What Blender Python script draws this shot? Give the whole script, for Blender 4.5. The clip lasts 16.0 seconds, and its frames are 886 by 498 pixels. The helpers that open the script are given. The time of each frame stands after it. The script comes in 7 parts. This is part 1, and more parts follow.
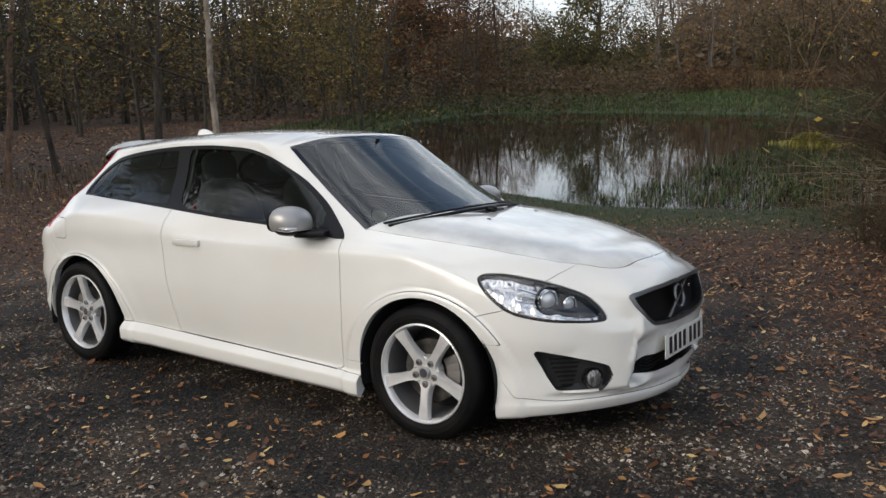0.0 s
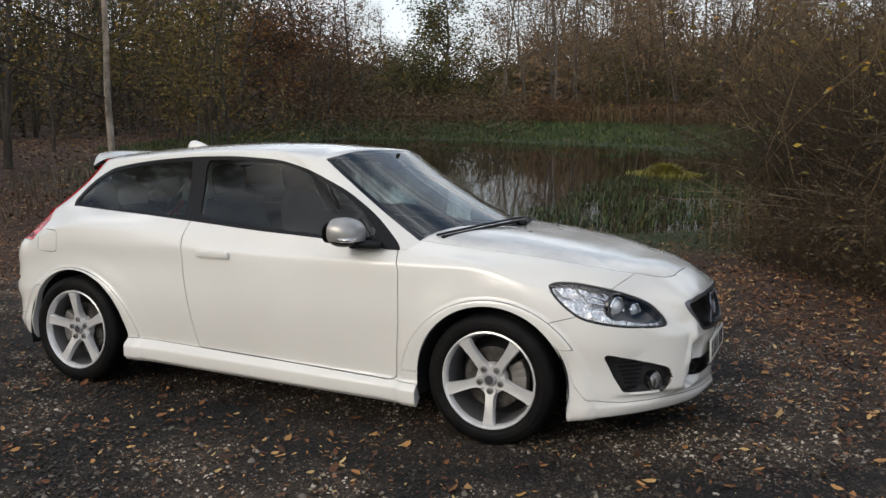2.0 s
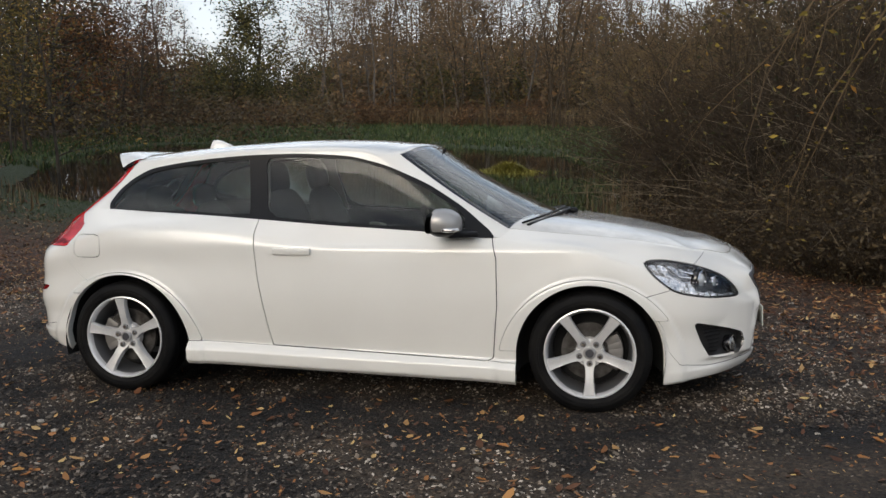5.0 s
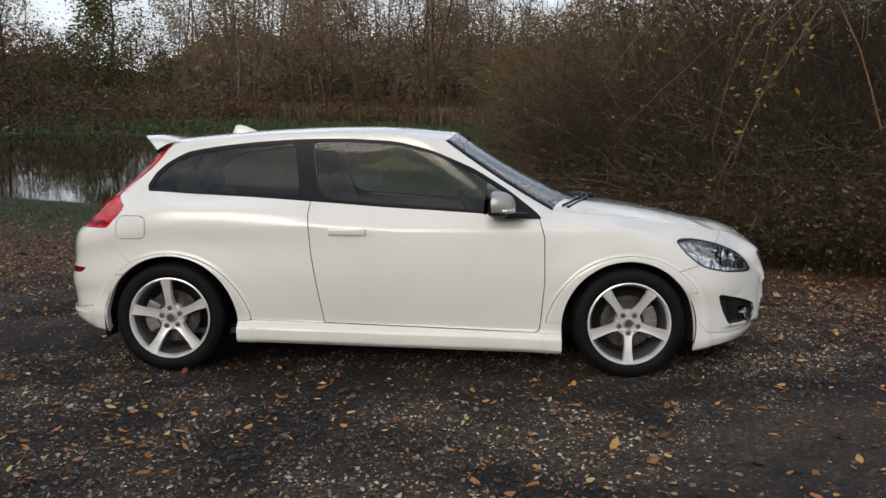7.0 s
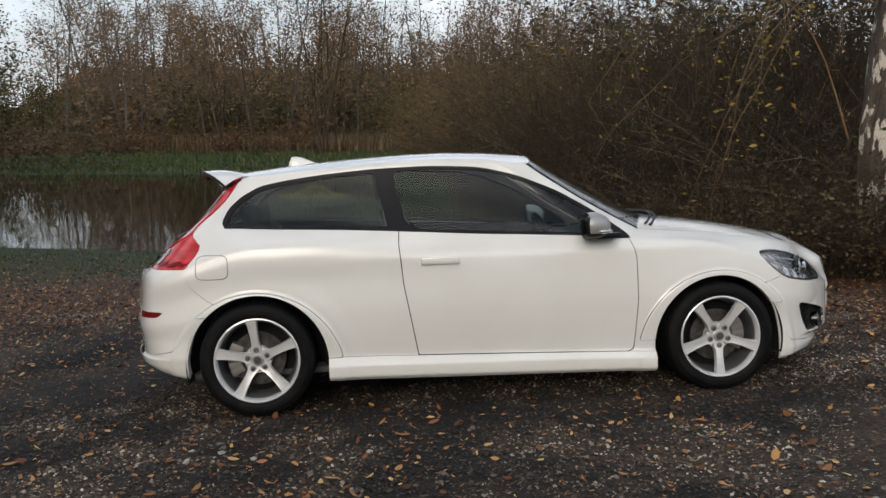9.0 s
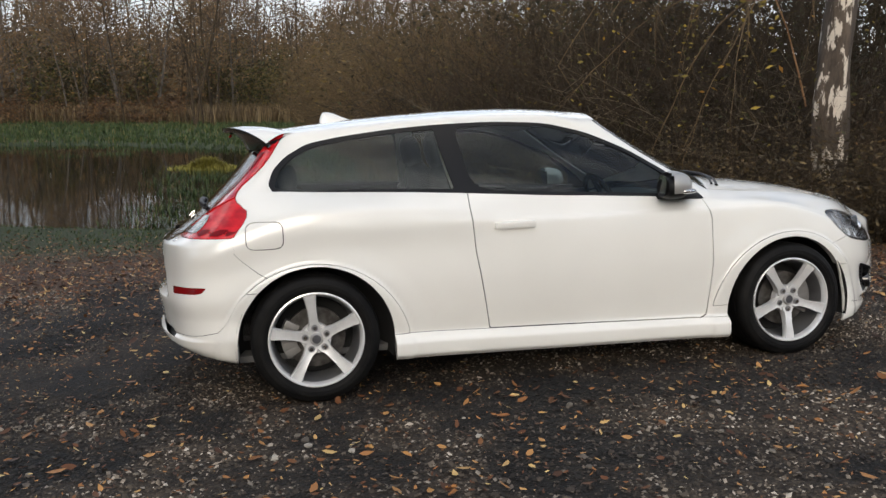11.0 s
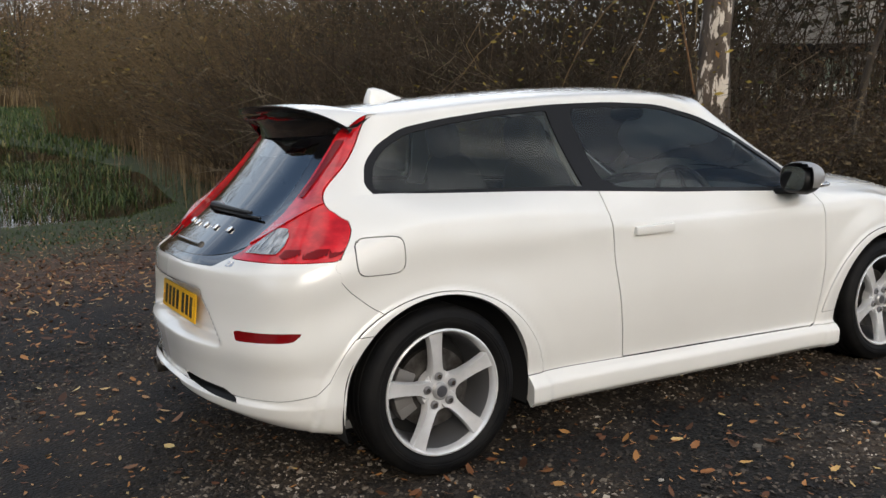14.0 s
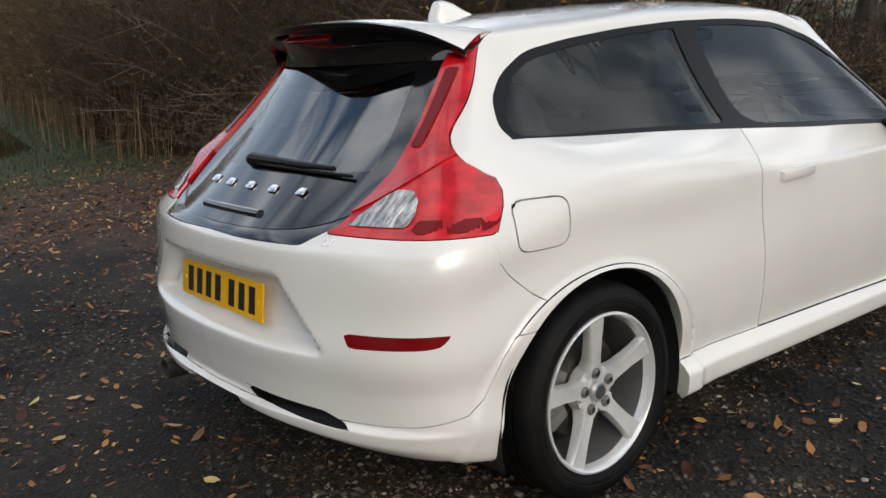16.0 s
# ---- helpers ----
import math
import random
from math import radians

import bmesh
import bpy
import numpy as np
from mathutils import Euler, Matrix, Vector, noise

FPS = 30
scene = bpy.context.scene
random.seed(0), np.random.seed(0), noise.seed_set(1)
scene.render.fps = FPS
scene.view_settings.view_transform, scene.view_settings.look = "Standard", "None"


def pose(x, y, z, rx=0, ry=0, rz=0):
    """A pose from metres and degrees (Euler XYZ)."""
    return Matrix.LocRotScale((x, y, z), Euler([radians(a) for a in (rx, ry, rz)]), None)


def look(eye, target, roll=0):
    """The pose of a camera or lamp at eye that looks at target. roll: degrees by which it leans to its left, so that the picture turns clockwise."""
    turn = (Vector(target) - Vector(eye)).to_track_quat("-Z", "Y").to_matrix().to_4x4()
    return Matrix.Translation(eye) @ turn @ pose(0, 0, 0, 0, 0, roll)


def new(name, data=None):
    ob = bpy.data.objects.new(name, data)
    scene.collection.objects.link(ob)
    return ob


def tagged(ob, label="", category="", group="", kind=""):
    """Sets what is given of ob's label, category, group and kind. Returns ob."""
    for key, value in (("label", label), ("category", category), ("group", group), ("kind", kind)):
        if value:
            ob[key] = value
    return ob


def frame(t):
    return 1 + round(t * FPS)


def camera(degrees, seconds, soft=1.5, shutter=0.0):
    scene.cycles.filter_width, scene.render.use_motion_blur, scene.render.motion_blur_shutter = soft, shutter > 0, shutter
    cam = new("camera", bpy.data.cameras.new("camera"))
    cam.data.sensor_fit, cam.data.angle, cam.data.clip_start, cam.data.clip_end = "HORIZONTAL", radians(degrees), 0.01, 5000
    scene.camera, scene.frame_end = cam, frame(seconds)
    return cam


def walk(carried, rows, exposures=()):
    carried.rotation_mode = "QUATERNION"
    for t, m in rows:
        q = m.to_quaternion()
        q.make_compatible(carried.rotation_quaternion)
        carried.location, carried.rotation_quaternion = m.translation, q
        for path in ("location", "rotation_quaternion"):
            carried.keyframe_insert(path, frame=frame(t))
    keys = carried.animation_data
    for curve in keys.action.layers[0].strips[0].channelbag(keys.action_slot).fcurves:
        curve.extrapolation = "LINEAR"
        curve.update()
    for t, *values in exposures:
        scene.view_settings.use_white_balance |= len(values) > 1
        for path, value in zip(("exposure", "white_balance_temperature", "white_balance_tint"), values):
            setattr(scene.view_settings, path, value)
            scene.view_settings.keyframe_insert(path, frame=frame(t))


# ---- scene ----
cam = camera(54.4, 16.0)
# the car park falls gently towards the pond: the car's own level plane is tipped by this turn
TILT = Matrix.Rotation(radians(3.7), 4, Vector((-0.906, -0.423, 0.0)).normalized())
PATH = [
    (0, (3.6, -3.957, 1.405), (2.475, -2.325, 1.141), -0.8),
    (0.5, (3.419, -4.181, 1.382), (2.427, -2.469, 1.092), -0.9),
    (1, (3.225, -4.39, 1.371), (2.261, -2.663, 1.074), 0.2),
    (1.5, (2.958, -4.455, 1.346), (2.094, -2.672, 1.074), 0.5),
    (2, (2.751, -4.573, 1.35), (1.939, -2.757, 1.144), 0.5),
    (2.5, (2.545, -4.803, 1.336), (1.871, -2.936, 1.093), -0.3),
    (3, (2.345, -4.927, 1.321), (1.673, -3.059, 1.074), 0.6),
    (3.5, (2.073, -4.993, 1.294), (1.503, -3.092, 1.043), 1.0),
    (3.7, (1.987, -5.038, 1.288), (1.439, -3.128, 1.056), 1.3),
    (5.8, (1.07, -5.476, 1.302), (0.856, -3.498, 1.096), -1.9),
    (6, (0.955, -5.56, 1.286), (0.794, -3.58, 1.056), -1.6),
    (6.5, (0.702, -5.693, 1.282), (0.58, -3.71, 1.048), 0.1),
    (7, (0.45, -5.693, 1.241), (0.373, -3.705, 1.033), 0.1),
    (7.5, (0.192, -5.677, 1.242), (0.184, -3.686, 1.058), 0.6),
    (8, (-0.122, -5.74, 1.245), (-0.033, -3.752, 1.051), -0.6),
    (8.5, (-0.375, -5.723, 1.246), (-0.234, -3.736, 1.068), -0.5),
    (9, (-0.676, -5.602, 1.266), (-0.506, -3.615, 1.11), -2.3),
    (9.2, (-0.777, -5.555, 1.276), (-0.584, -3.574, 1.082), -2.9),
    (11.3, (-1.822, -4.879, 1.229), (-1.262, -2.975, 0.98), -3.0),
    (11.5, (-1.934, -4.779, 1.238), (-1.289, -2.907, 0.96), -4.0),
    (12, (-2.151, -4.561, 1.245), (-1.467, -2.702, 0.971), -2.8),
    (12.5, (-2.321, -4.263, 1.262), (-1.55, -2.441, 0.971), -1.6),
    (13, (-2.541, -4.035, 1.256), (-1.696, -2.245, 0.97), -3.4),
    (13.5, (-2.732, -3.782, 1.28), (-1.779, -2.057, 0.94), -3.1),
    (14, (-2.829, -3.475, 1.276), (-1.836, -1.761, 0.998), -2.2),
    (14.5, (-2.939, -3.213, 1.271), (-1.871, -1.548, 0.977), -1.0),
    (15, (-3.085, -2.934, 1.304), (-1.868, -1.381, 0.98), -2.4),
    (15.5, (-3.109, -2.597, 1.295), (-1.888, -1.055, 0.934), -3.9),
    (16, (-3.128, -2.319, 1.279), (-1.877, -0.821, 0.841), -2.7),
]
walk(cam, [(t, TILT @ look(eye, target, roll)) for t, eye, target, roll in PATH],
     [(0.0, -0.44), (0.5, -0.52), (1.0, -0.43), (2.5, -0.58), (6.0, -0.60), (9.0, -0.66), (11.5, -0.31), (16.0, -0.39)])

# ---------------------------------------------------------------- sky and sun
SUN_EL, SUN_AZ = radians(24), radians(197)      # azimuth clockwise from +y; the sun stands behind the camera
world = bpy.data.worlds.new("sky")
scene.world = world
world.use_nodes = True
wn, wl = world.node_tree.nodes, world.node_tree.links
wn.clear()
w_out = wn.new("ShaderNodeOutputWorld")
w_bg = wn.new("ShaderNodeBackground")
w_sky = wn.new("ShaderNodeTexSky")
w_sky.sky_type, w_sky.sun_disc = "NISHITA", False
w_sky.sun_elevation, w_sky.sun_rotation = SUN_EL, SUN_AZ
w_sky.dust_density = 2.4
w_co = wn.new("ShaderNodeTexCoord")
w_map = wn.new("ShaderNodeMapping")
w_map.inputs["Scale"].default_value = (1.0, 1.0, 2.6)
w_map.inputs["Location"].default_value = (0.35, 0.2, 0.0)
w_noise = wn.new("ShaderNodeTexNoise")
w_noise.inputs["Scale"].default_value, w_noise.inputs["Detail"].default_value = 2.3, 7.0
w_noise.inputs["Roughness"].default_value = 0.56
w_ramp = wn.new("ShaderNodeValToRGB")
w_ramp.color_ramp.elements[0].position, w_ramp.color_ramp.elements[1].position = 0.45, 0.62
w_mix = wn.new("ShaderNodeMixRGB")
w_mix.inputs["Color2"].default_value = (9.0, 9.2, 9.6, 1)
wl.new(w_co.outputs["Generated"], w_map.inputs["Vector"])
wl.new(w_map.outputs["Vector"], w_noise.inputs["Vector"])
wl.new(w_noise.outputs["Fac"], w_ramp.inputs["Fac"])
wl.new(w_ramp.outputs["Color"], w_mix.inputs["Fac"])
wl.new(w_sky.outputs["Color"], w_mix.inputs["Color1"])
w_sep = wn.new("ShaderNodeSeparateXYZ")
wl.new(w_co.outputs["Generated"], w_sep.inputs["Vector"])
w_haze = wn.new("ShaderNodeMapRange")
w_haze.inputs["From Min"].default_value, w_haze.inputs["From Max"].default_value = 0.0, 0.50
w_haze.inputs["To Min"].default_value, w_haze.inputs["To Max"].default_value = 0.80, 0.0
wl.new(w_sep.outputs["Z"], w_haze.inputs["Value"])
w_low = wn.new("ShaderNodeMixRGB")
w_low.inputs["Color2"].default_value = (7.9, 8.3, 8.9, 1)
wl.new(w_haze.outputs["Result"], w_low.inputs["Fac"])
wl.new(w_mix.outputs["Color"], w_low.inputs["Color1"])
wl.new(w_low.outputs["Color"], w_bg.inputs["Color"])
w_bg.inputs["Strength"].default_value = 0.22
wl.new(w_bg.outputs["Background"], w_out.inputs["Surface"])

sun_data = bpy.data.lights.new("sun", "SUN")
sun_data.energy, sun_data.angle, sun_data.color = 1.20, radians(32), (1.0, 0.92, 0.80)
sun = new("sun", sun_data)
sun_dir = Vector((math.sin(SUN_AZ) * math.cos(SUN_EL), math.cos(SUN_AZ) * math.cos(SUN_EL), math.sin(SUN_EL)))
sun.matrix_world = look(sun_dir * 60, (0, 0, 0))

# ---------------------------------------------------------------- materials
def mat(name, colour, rough=0.5, metal=0.0, spec=0.5, coat=0.0):
    m = bpy.data.materials.new(name)
    m.use_nodes = True
    b = m.node_tree.nodes["Principled BSDF"]
    b.inputs["Base Color"].default_value = (*colour, 1)
    b.inputs["Roughness"].default_value, b.inputs["Metallic"].default_value = rough, metal
    b.inputs["Specular IOR Level"].default_value = spec
    b.inputs["Coat Weight"].default_value = coat
    b.inputs["Coat Roughness"].default_value = 0.03
    return m


def node(m, kind, **values):
    n = m.node_tree.nodes.new(kind)
    for key, value in values.items():
        n.inputs[key.replace("_", " ")].default_value = value
    return n


def link(m, a, out, b, inp):
    m.node_tree.links.new(a.outputs[out], b.inputs[inp])


def shader(m):
    return m.node_tree.nodes["Principled BSDF"]


def ramp(m, *stops):
    r = m.node_tree.nodes.new("ShaderNodeValToRGB")
    e = r.color_ramp.elements
    while len(e) < len(stops):
        e.new(0.5)
    for el, (pos, col) in zip(e, stops):
        el.position, el.color = pos, (*col, 1)
    return r


def coords(m, scale=(1, 1, 1), which="Object"):
    c = m.node_tree.nodes.new("ShaderNodeTexCoord")
    p = m.node_tree.nodes.new("ShaderNodeMapping")
    p.inputs["Scale"].default_value = scale
    link(m, c, which, p, "Vector")
    return p


def varied(m, lo, hi, scale, where="Base Color", detail=4.0, rough=0.6, stretch=(1, 1, 1), a=0.35, b=0.65):
    """Two-tone noise into a colour, or grey noise into a value."""
    p = coords(m, stretch)
    n = node(m, "ShaderNodeTexNoise", Scale=scale, Detail=detail, Roughness=rough)
    link(m, p, "Vector", n, "Vector")
    r = ramp(m, (a, lo), (b, hi))
    link(m, n, "Fac", r, "Fac")
    link(m, r, "Color", shader(m), where)
    return r


def bumped(m, scale, strength=0.3, distance=0.01, detail=3.0, stretch=(1, 1, 1), kind="ShaderNodeTexNoise"):
    p = coords(m, stretch)
    n = m.node_tree.nodes.new(kind)
    n.inputs["Scale"].default_value = scale
    if kind == "ShaderNodeTexNoise":
        n.inputs["Detail"].default_value = detail
    link(m, p, "Vector", n, "Vector")
    u = node(m, "ShaderNodeBump", Strength=strength, Distance=distance)
    link(m, n, "Fac" if kind == "ShaderNodeTexNoise" else "Distance", u, "Height")
    link(m, u, "Normal", shader(m), "Normal")
    return u


def sheet_glass(name, tint, ior=1.85, gloss=(1, 1, 1), dust=0.0):
    """A thin pane: tinted see-through, with a mirror sheen that grows at a slant."""
    m = bpy.data.materials.new(name)
    m.use_nodes = True
    nt = m.node_tree
    nt.nodes.clear()
    out = nt.nodes.new("ShaderNodeOutputMaterial")
    mix = nt.nodes.new("ShaderNodeMixShader")
    tr = nt.nodes.new("ShaderNodeBsdfTransparent")
    gl = nt.nodes.new("ShaderNodeBsdfGlossy")
    fr = nt.nodes.new("ShaderNodeFresnel")
    fr.inputs["IOR"].default_value = ior
    tr.inputs["Color"].default_value = (*tint, 1)
    gl.inputs["Color"].default_value = (*gloss, 1)
    gl.inputs["Roughness"].default_value = 0.015
    nt.links.new(fr.outputs[0], mix.inputs[0])
    nt.links.new(tr.outputs[0], mix.inputs[1])
    nt.links.new(gl.outputs[0], mix.inputs[2])
    film = nt.nodes.new("ShaderNodeMixShader")
    film.inputs[0].default_value = dust
    df = nt.nodes.new("ShaderNodeBsdfDiffuse")
    df.inputs["Color"].default_value = (0.36, 0.40, 0.35, 1)
    nt.links.new(mix.outputs[0], film.inputs[1])
    nt.links.new(df.outputs[0], film.inputs[2])
    nt.links.new(film.outputs[0], out.inputs["Surface"])
    return m


PAINT = mat("white_paint", (0.82, 0.81, 0.76), 0.22, 0.0, 0.5, 1.0)
varied(PAINT, (0.80, 0.79, 0.745), (0.84, 0.83, 0.785), 1.7, detail=2.0)
PAINT_DUSTY = mat("white_paint_with_road_film", (0.7, 0.69, 0.65), 0.24, 0.0, 0.5, 0.9)
varied(PAINT_DUSTY, (0.56, 0.545, 0.50), (0.81, 0.80, 0.755), 2.6, detail=7.0, rough=0.62)
BLACK = mat("black_trim", (0.008, 0.008, 0.009), 0.42, 0.0, 0.22)
GLOSSBLACK = mat("gloss_black", (0.006, 0.006, 0.007), 0.06, 0.0, 0.6, 0.6)
PLASTIC = mat("dark_plastic", (0.02, 0.02, 0.021), 0.55)
LINER = mat("wheel_well_liner", (0.010, 0.010, 0.010), 0.9)
RUBBER = mat("tyre_rubber", (0.010, 0.010, 0.011), 0.6, 0.0, 0.12)
varied(RUBBER, (0.005, 0.005, 0.0055), (0.011, 0.0105, 0.010), 9.0)
bumped(RUBBER, 220, 0.15, 0.002)
ALLOY = mat("silver_alloy", (0.82, 0.82, 0.82), 0.24, 0.40, 0.5, 0.4)
varied(ALLOY, (0.76, 0.76, 0.755), (0.86, 0.86, 0.85), 14.0)
# darker copy of the silver: shade in barrel and bolt holes put into the colour
ALLOY_SHADED = mat("alloy_shaded", (0.20, 0.20, 0.205), 0.42, 0.6)
STEEL = mat("brake_steel", (0.17, 0.16, 0.15), 0.48, 0.5)
varied(STEEL, (0.03, 0.026, 0.022), (0.085, 0.08, 0.075), 22.0)
CALIPER = mat("caliper_metal", (0.22, 0.21, 0.20), 0.5, 0.6)
CHROME = mat("chrome", (0.78, 0.78, 0.79), 0.10, 1.0)
SATIN = mat("satin_silver", (0.40, 0.395, 0.385), 0.34, 0.45, 0.4, 0.2)
GRILLE_METAL = mat("dark_satin_metal", (0.20, 0.20, 0.21), 0.32, 0.8)
REDLENS = mat("red_lens", (0.48, 0.004, 0.008), 0.16, 0.0, 0.3, 0.8)
REDDEEP = mat("deep_red_lens", (0.17, 0.002, 0.004), 0.22, 0.0, 0.25, 0.0)
varied(REDLENS, (0.40, 0.003, 0.006), (0.68, 0.010, 0.014), 14.0, stretch=(1, 1, 2))
bumped(REDLENS, 190, 0.14, 0.003, kind="ShaderNodeTexVoronoi")
CLEARLENS = mat("ribbed_clear_lens", (0.42, 0.42, 0.40), 0.16, 0.55, 0.5, 1.0)
varied(CLEARLENS, (0.10, 0.098, 0.095), (0.66, 0.66, 0.64), 26.0, stretch=(1, 3, 0.6), detail=3.0)
bumped(CLEARLENS, 70, 0.8, 0.01, 1.0, stretch=(0.2, 2.2, 0.2))
MIRROR = mat("mirror_glass", (0.62, 0.66, 0.64), 0.02, 1.0)
SEAT = mat("seat_cloth", (0.06, 0.06, 0.062), 0.85)
CABIN = mat("cabin_grey", (0.13, 0.13, 0.128), 0.8)
LINING = mat("headlining", (0.40, 0.385, 0.35), 0.9)
YELLOWPLATE = mat("yellow_plate", (0.85, 0.46, 0.01), 0.35)
WHITEPLATE = mat("white_plate", (0.78, 0.77, 0.70), 0.35)
MARKS = mat("plate_marks", (0.012, 0.012, 0.012), 0.4)
GLASS = sheet_glass("side_glass", (0.72, 0.79, 0.75), 1.45, dust=0.010)
GLASS_REAR = sheet_glass("tinted_glass", (0.70, 0.76, 0.73), 1.45, dust=0.03)
SCREEN = sheet_glass("windscreen_glass", (0.76, 0.83, 0.82), 1.75, dust=0.03)
LENS = sheet_glass("clear_lens", (0.98, 0.98, 0.98), 1.38)
GLASS_TAIL = sheet_glass("dark_tinted_glass", (0.26, 0.29, 0.29), 2.4)

# ---------------------------------------------------------------- mesh tools
def part(name, bm, material, parent, label="", smooth=True):
    me = bpy.data.meshes.new(name)
    bmesh.ops.recalc_face_normals(bm, faces=bm.faces)
    bm.to_mesh(me)
    bm.free()
    me.materials.append(material)
    if smooth:
        me.shade_smooth()
        me.set_sharp_from_angle(angle=radians(38))
    ob = new(name, me)
    ob.parent = parent
    if label:
        ob["label"] = label
    return ob


def sheet_object(name, verts, faces, material, parent=None, normals=None, label="", smooth=True):
    """An object from arrays of vertices (n x 3) and of equal-sided faces (m x 3 or m x 4)."""
    verts, faces = np.asarray(verts, np.float32), np.asarray(faces, np.int32)
    k = faces.shape[1]
    me = bpy.data.meshes.new(name)
    me.vertices.add(len(verts))
    me.vertices.foreach_set("co", verts.ravel())
    me.loops.add(faces.size)
    me.loops.foreach_set("vertex_index", faces.ravel())
    me.polygons.add(len(faces))
    me.polygons.foreach_set("loop_start", np.arange(0, faces.size, k, dtype=np.int32))
    me.polygons.foreach_set("loop_total", np.full(len(faces), k, np.int32))
    me.update(calc_edges=True)
    if smooth:
        me.shade_smooth()
    if normals is not None:
        me.normals_split_custom_set_from_vertices(np.asarray(normals, np.float32).tolist())
    me.materials.append(material)
    ob = new(name, me)
    ob.parent = parent
    if label:
        ob["label"] = label
    return ob


def box(bm, x0, x1, y0, y1, z0, z1, bevel=0.0, m=None):
    vs = bmesh.ops.create_cube(bm, size=1.0, matrix=Matrix.Translation(((x0 + x1) / 2, (y0 + y1) / 2, (z0 + z1) / 2))
                               @ Matrix.Diagonal((x1 - x0, y1 - y0, z1 - z0, 1)))["verts"]
    if bevel:
        es = {e for v in vs for e in v.link_edges}
        vs = list({v for f in bmesh.ops.bevel(bm, geom=list(es), offset=bevel, segments=2, affect="EDGES", profile=0.6)["faces"] for v in f.verts} | {v for v in vs if v.is_valid})
    if m is not None:
        bmesh.ops.transform(bm, matrix=m, verts=[v for v in vs if v.is_valid])
    return vs


def rod(bm, a, b, r0, r1=None, seg=10, caps=True):
    a, b = Vector(a), Vector(b)
    d = b - a
    m = Matrix.Translation((a + b) / 2) @ d.to_track_quat("Z", "Y").to_matrix().to_4x4()
    return bmesh.ops.create_cone(bm, cap_ends=caps, segments=seg, radius1=r0, radius2=r0 if r1 is None else r1, depth=d.length, matrix=m)["verts"]


def bent(bm, pts, r0, r1=None, seg=8):
    """One closed tube along a line of points."""
    pts = [Vector(p) for p in pts]
    rings = []
    for i, p in enumerate(pts):
        d = (pts[min(i + 1, len(pts) - 1)] - pts[max(i - 1, 0)]).normalized()
        s = d.cross(Vector((0, 0, 1)) if abs(d.z) < 0.9 else Vector((1, 0, 0))).normalized()
        t = d.cross(s)
        r = r0 + ((r0 if r1 is None else r1) - r0) * i / (len(pts) - 1)
        rings.append([bm.verts.new(p + (s * math.cos(a) + t * math.sin(a)) * r) for a in np.linspace(0, 2 * math.pi, seg, endpoint=False)])
    for a, b in zip(rings, rings[1:]):
        for i in range(seg):
            j = (i + 1) % seg
            bm.faces.new((a[i], a[j], b[j], b[i]))
    bm.faces.new(rings[0])
    bm.faces.new(rings[-1])


def lathe(bm, profile, seg=48, axis="Y", closed=False):
    """Turn a profile of (radius, offset) about the axis."""
    rings = []
    for i in range(seg):
        a = 2 * math.pi * i / seg
        c, s = math.cos(a), math.sin(a)
        rings.append([bm.verts.new((r * c, o, r * s) if axis == "Y" else (o, r * c, r * s) if axis == "X" else (r * c, r * s, o)) for r, o in profile])
    n = len(profile)
    for i in range(seg):
        p, q = rings[i], rings[(i + 1) % seg]
        for j in range(n if closed else n - 1):
            k = (j + 1) % n
            bm.faces.new((p[j], p[k], q[k], q[j]))


def blob(bm, centre, radii, e=2.6, seg=20, rings=12, m=None):
    """A rounded box: a super-ellipsoid."""
    def sp(v, p):
        return math.copysign(abs(v) ** p, v)
    rows = []
    for i in range(rings + 1):
        la = -math.pi / 2 + math.pi * i / rings
        row = []
        for j in range(seg):
            lo = 2 * math.pi * j / seg
            row.append(bm.verts.new((centre[0] + radii[0] * sp(math.cos(la), 2 / e) * sp(math.cos(lo), 2 / e),
                                     centre[1] + radii[1] * sp(math.cos(la), 2 / e) * sp(math.sin(lo), 2 / e),
                                     centre[2] + radii[2] * sp(math.sin(la), 2 / e))))
        rows.append(row)
    for i in range(rings):
        for j in range(seg):
            k = (j + 1) % seg
            bm.faces.new((rows[i][j], rows[i][k], rows[i + 1][k], rows[i + 1][j]))
    bmesh.ops.remove_doubles(bm, verts=[v for r in (rows[0], rows[-1]) for v in r], dist=1e-5)
    if m is not None:
        bmesh.ops.transform(bm, matrix=m, verts=[v for r in rows for v in r if v.is_valid])


def smooth01(a, b, x):
    t = np.clip((np.asarray(x, float) - a) / (b - a), 0, 1)
    return t * t * (3 - 2 * t)


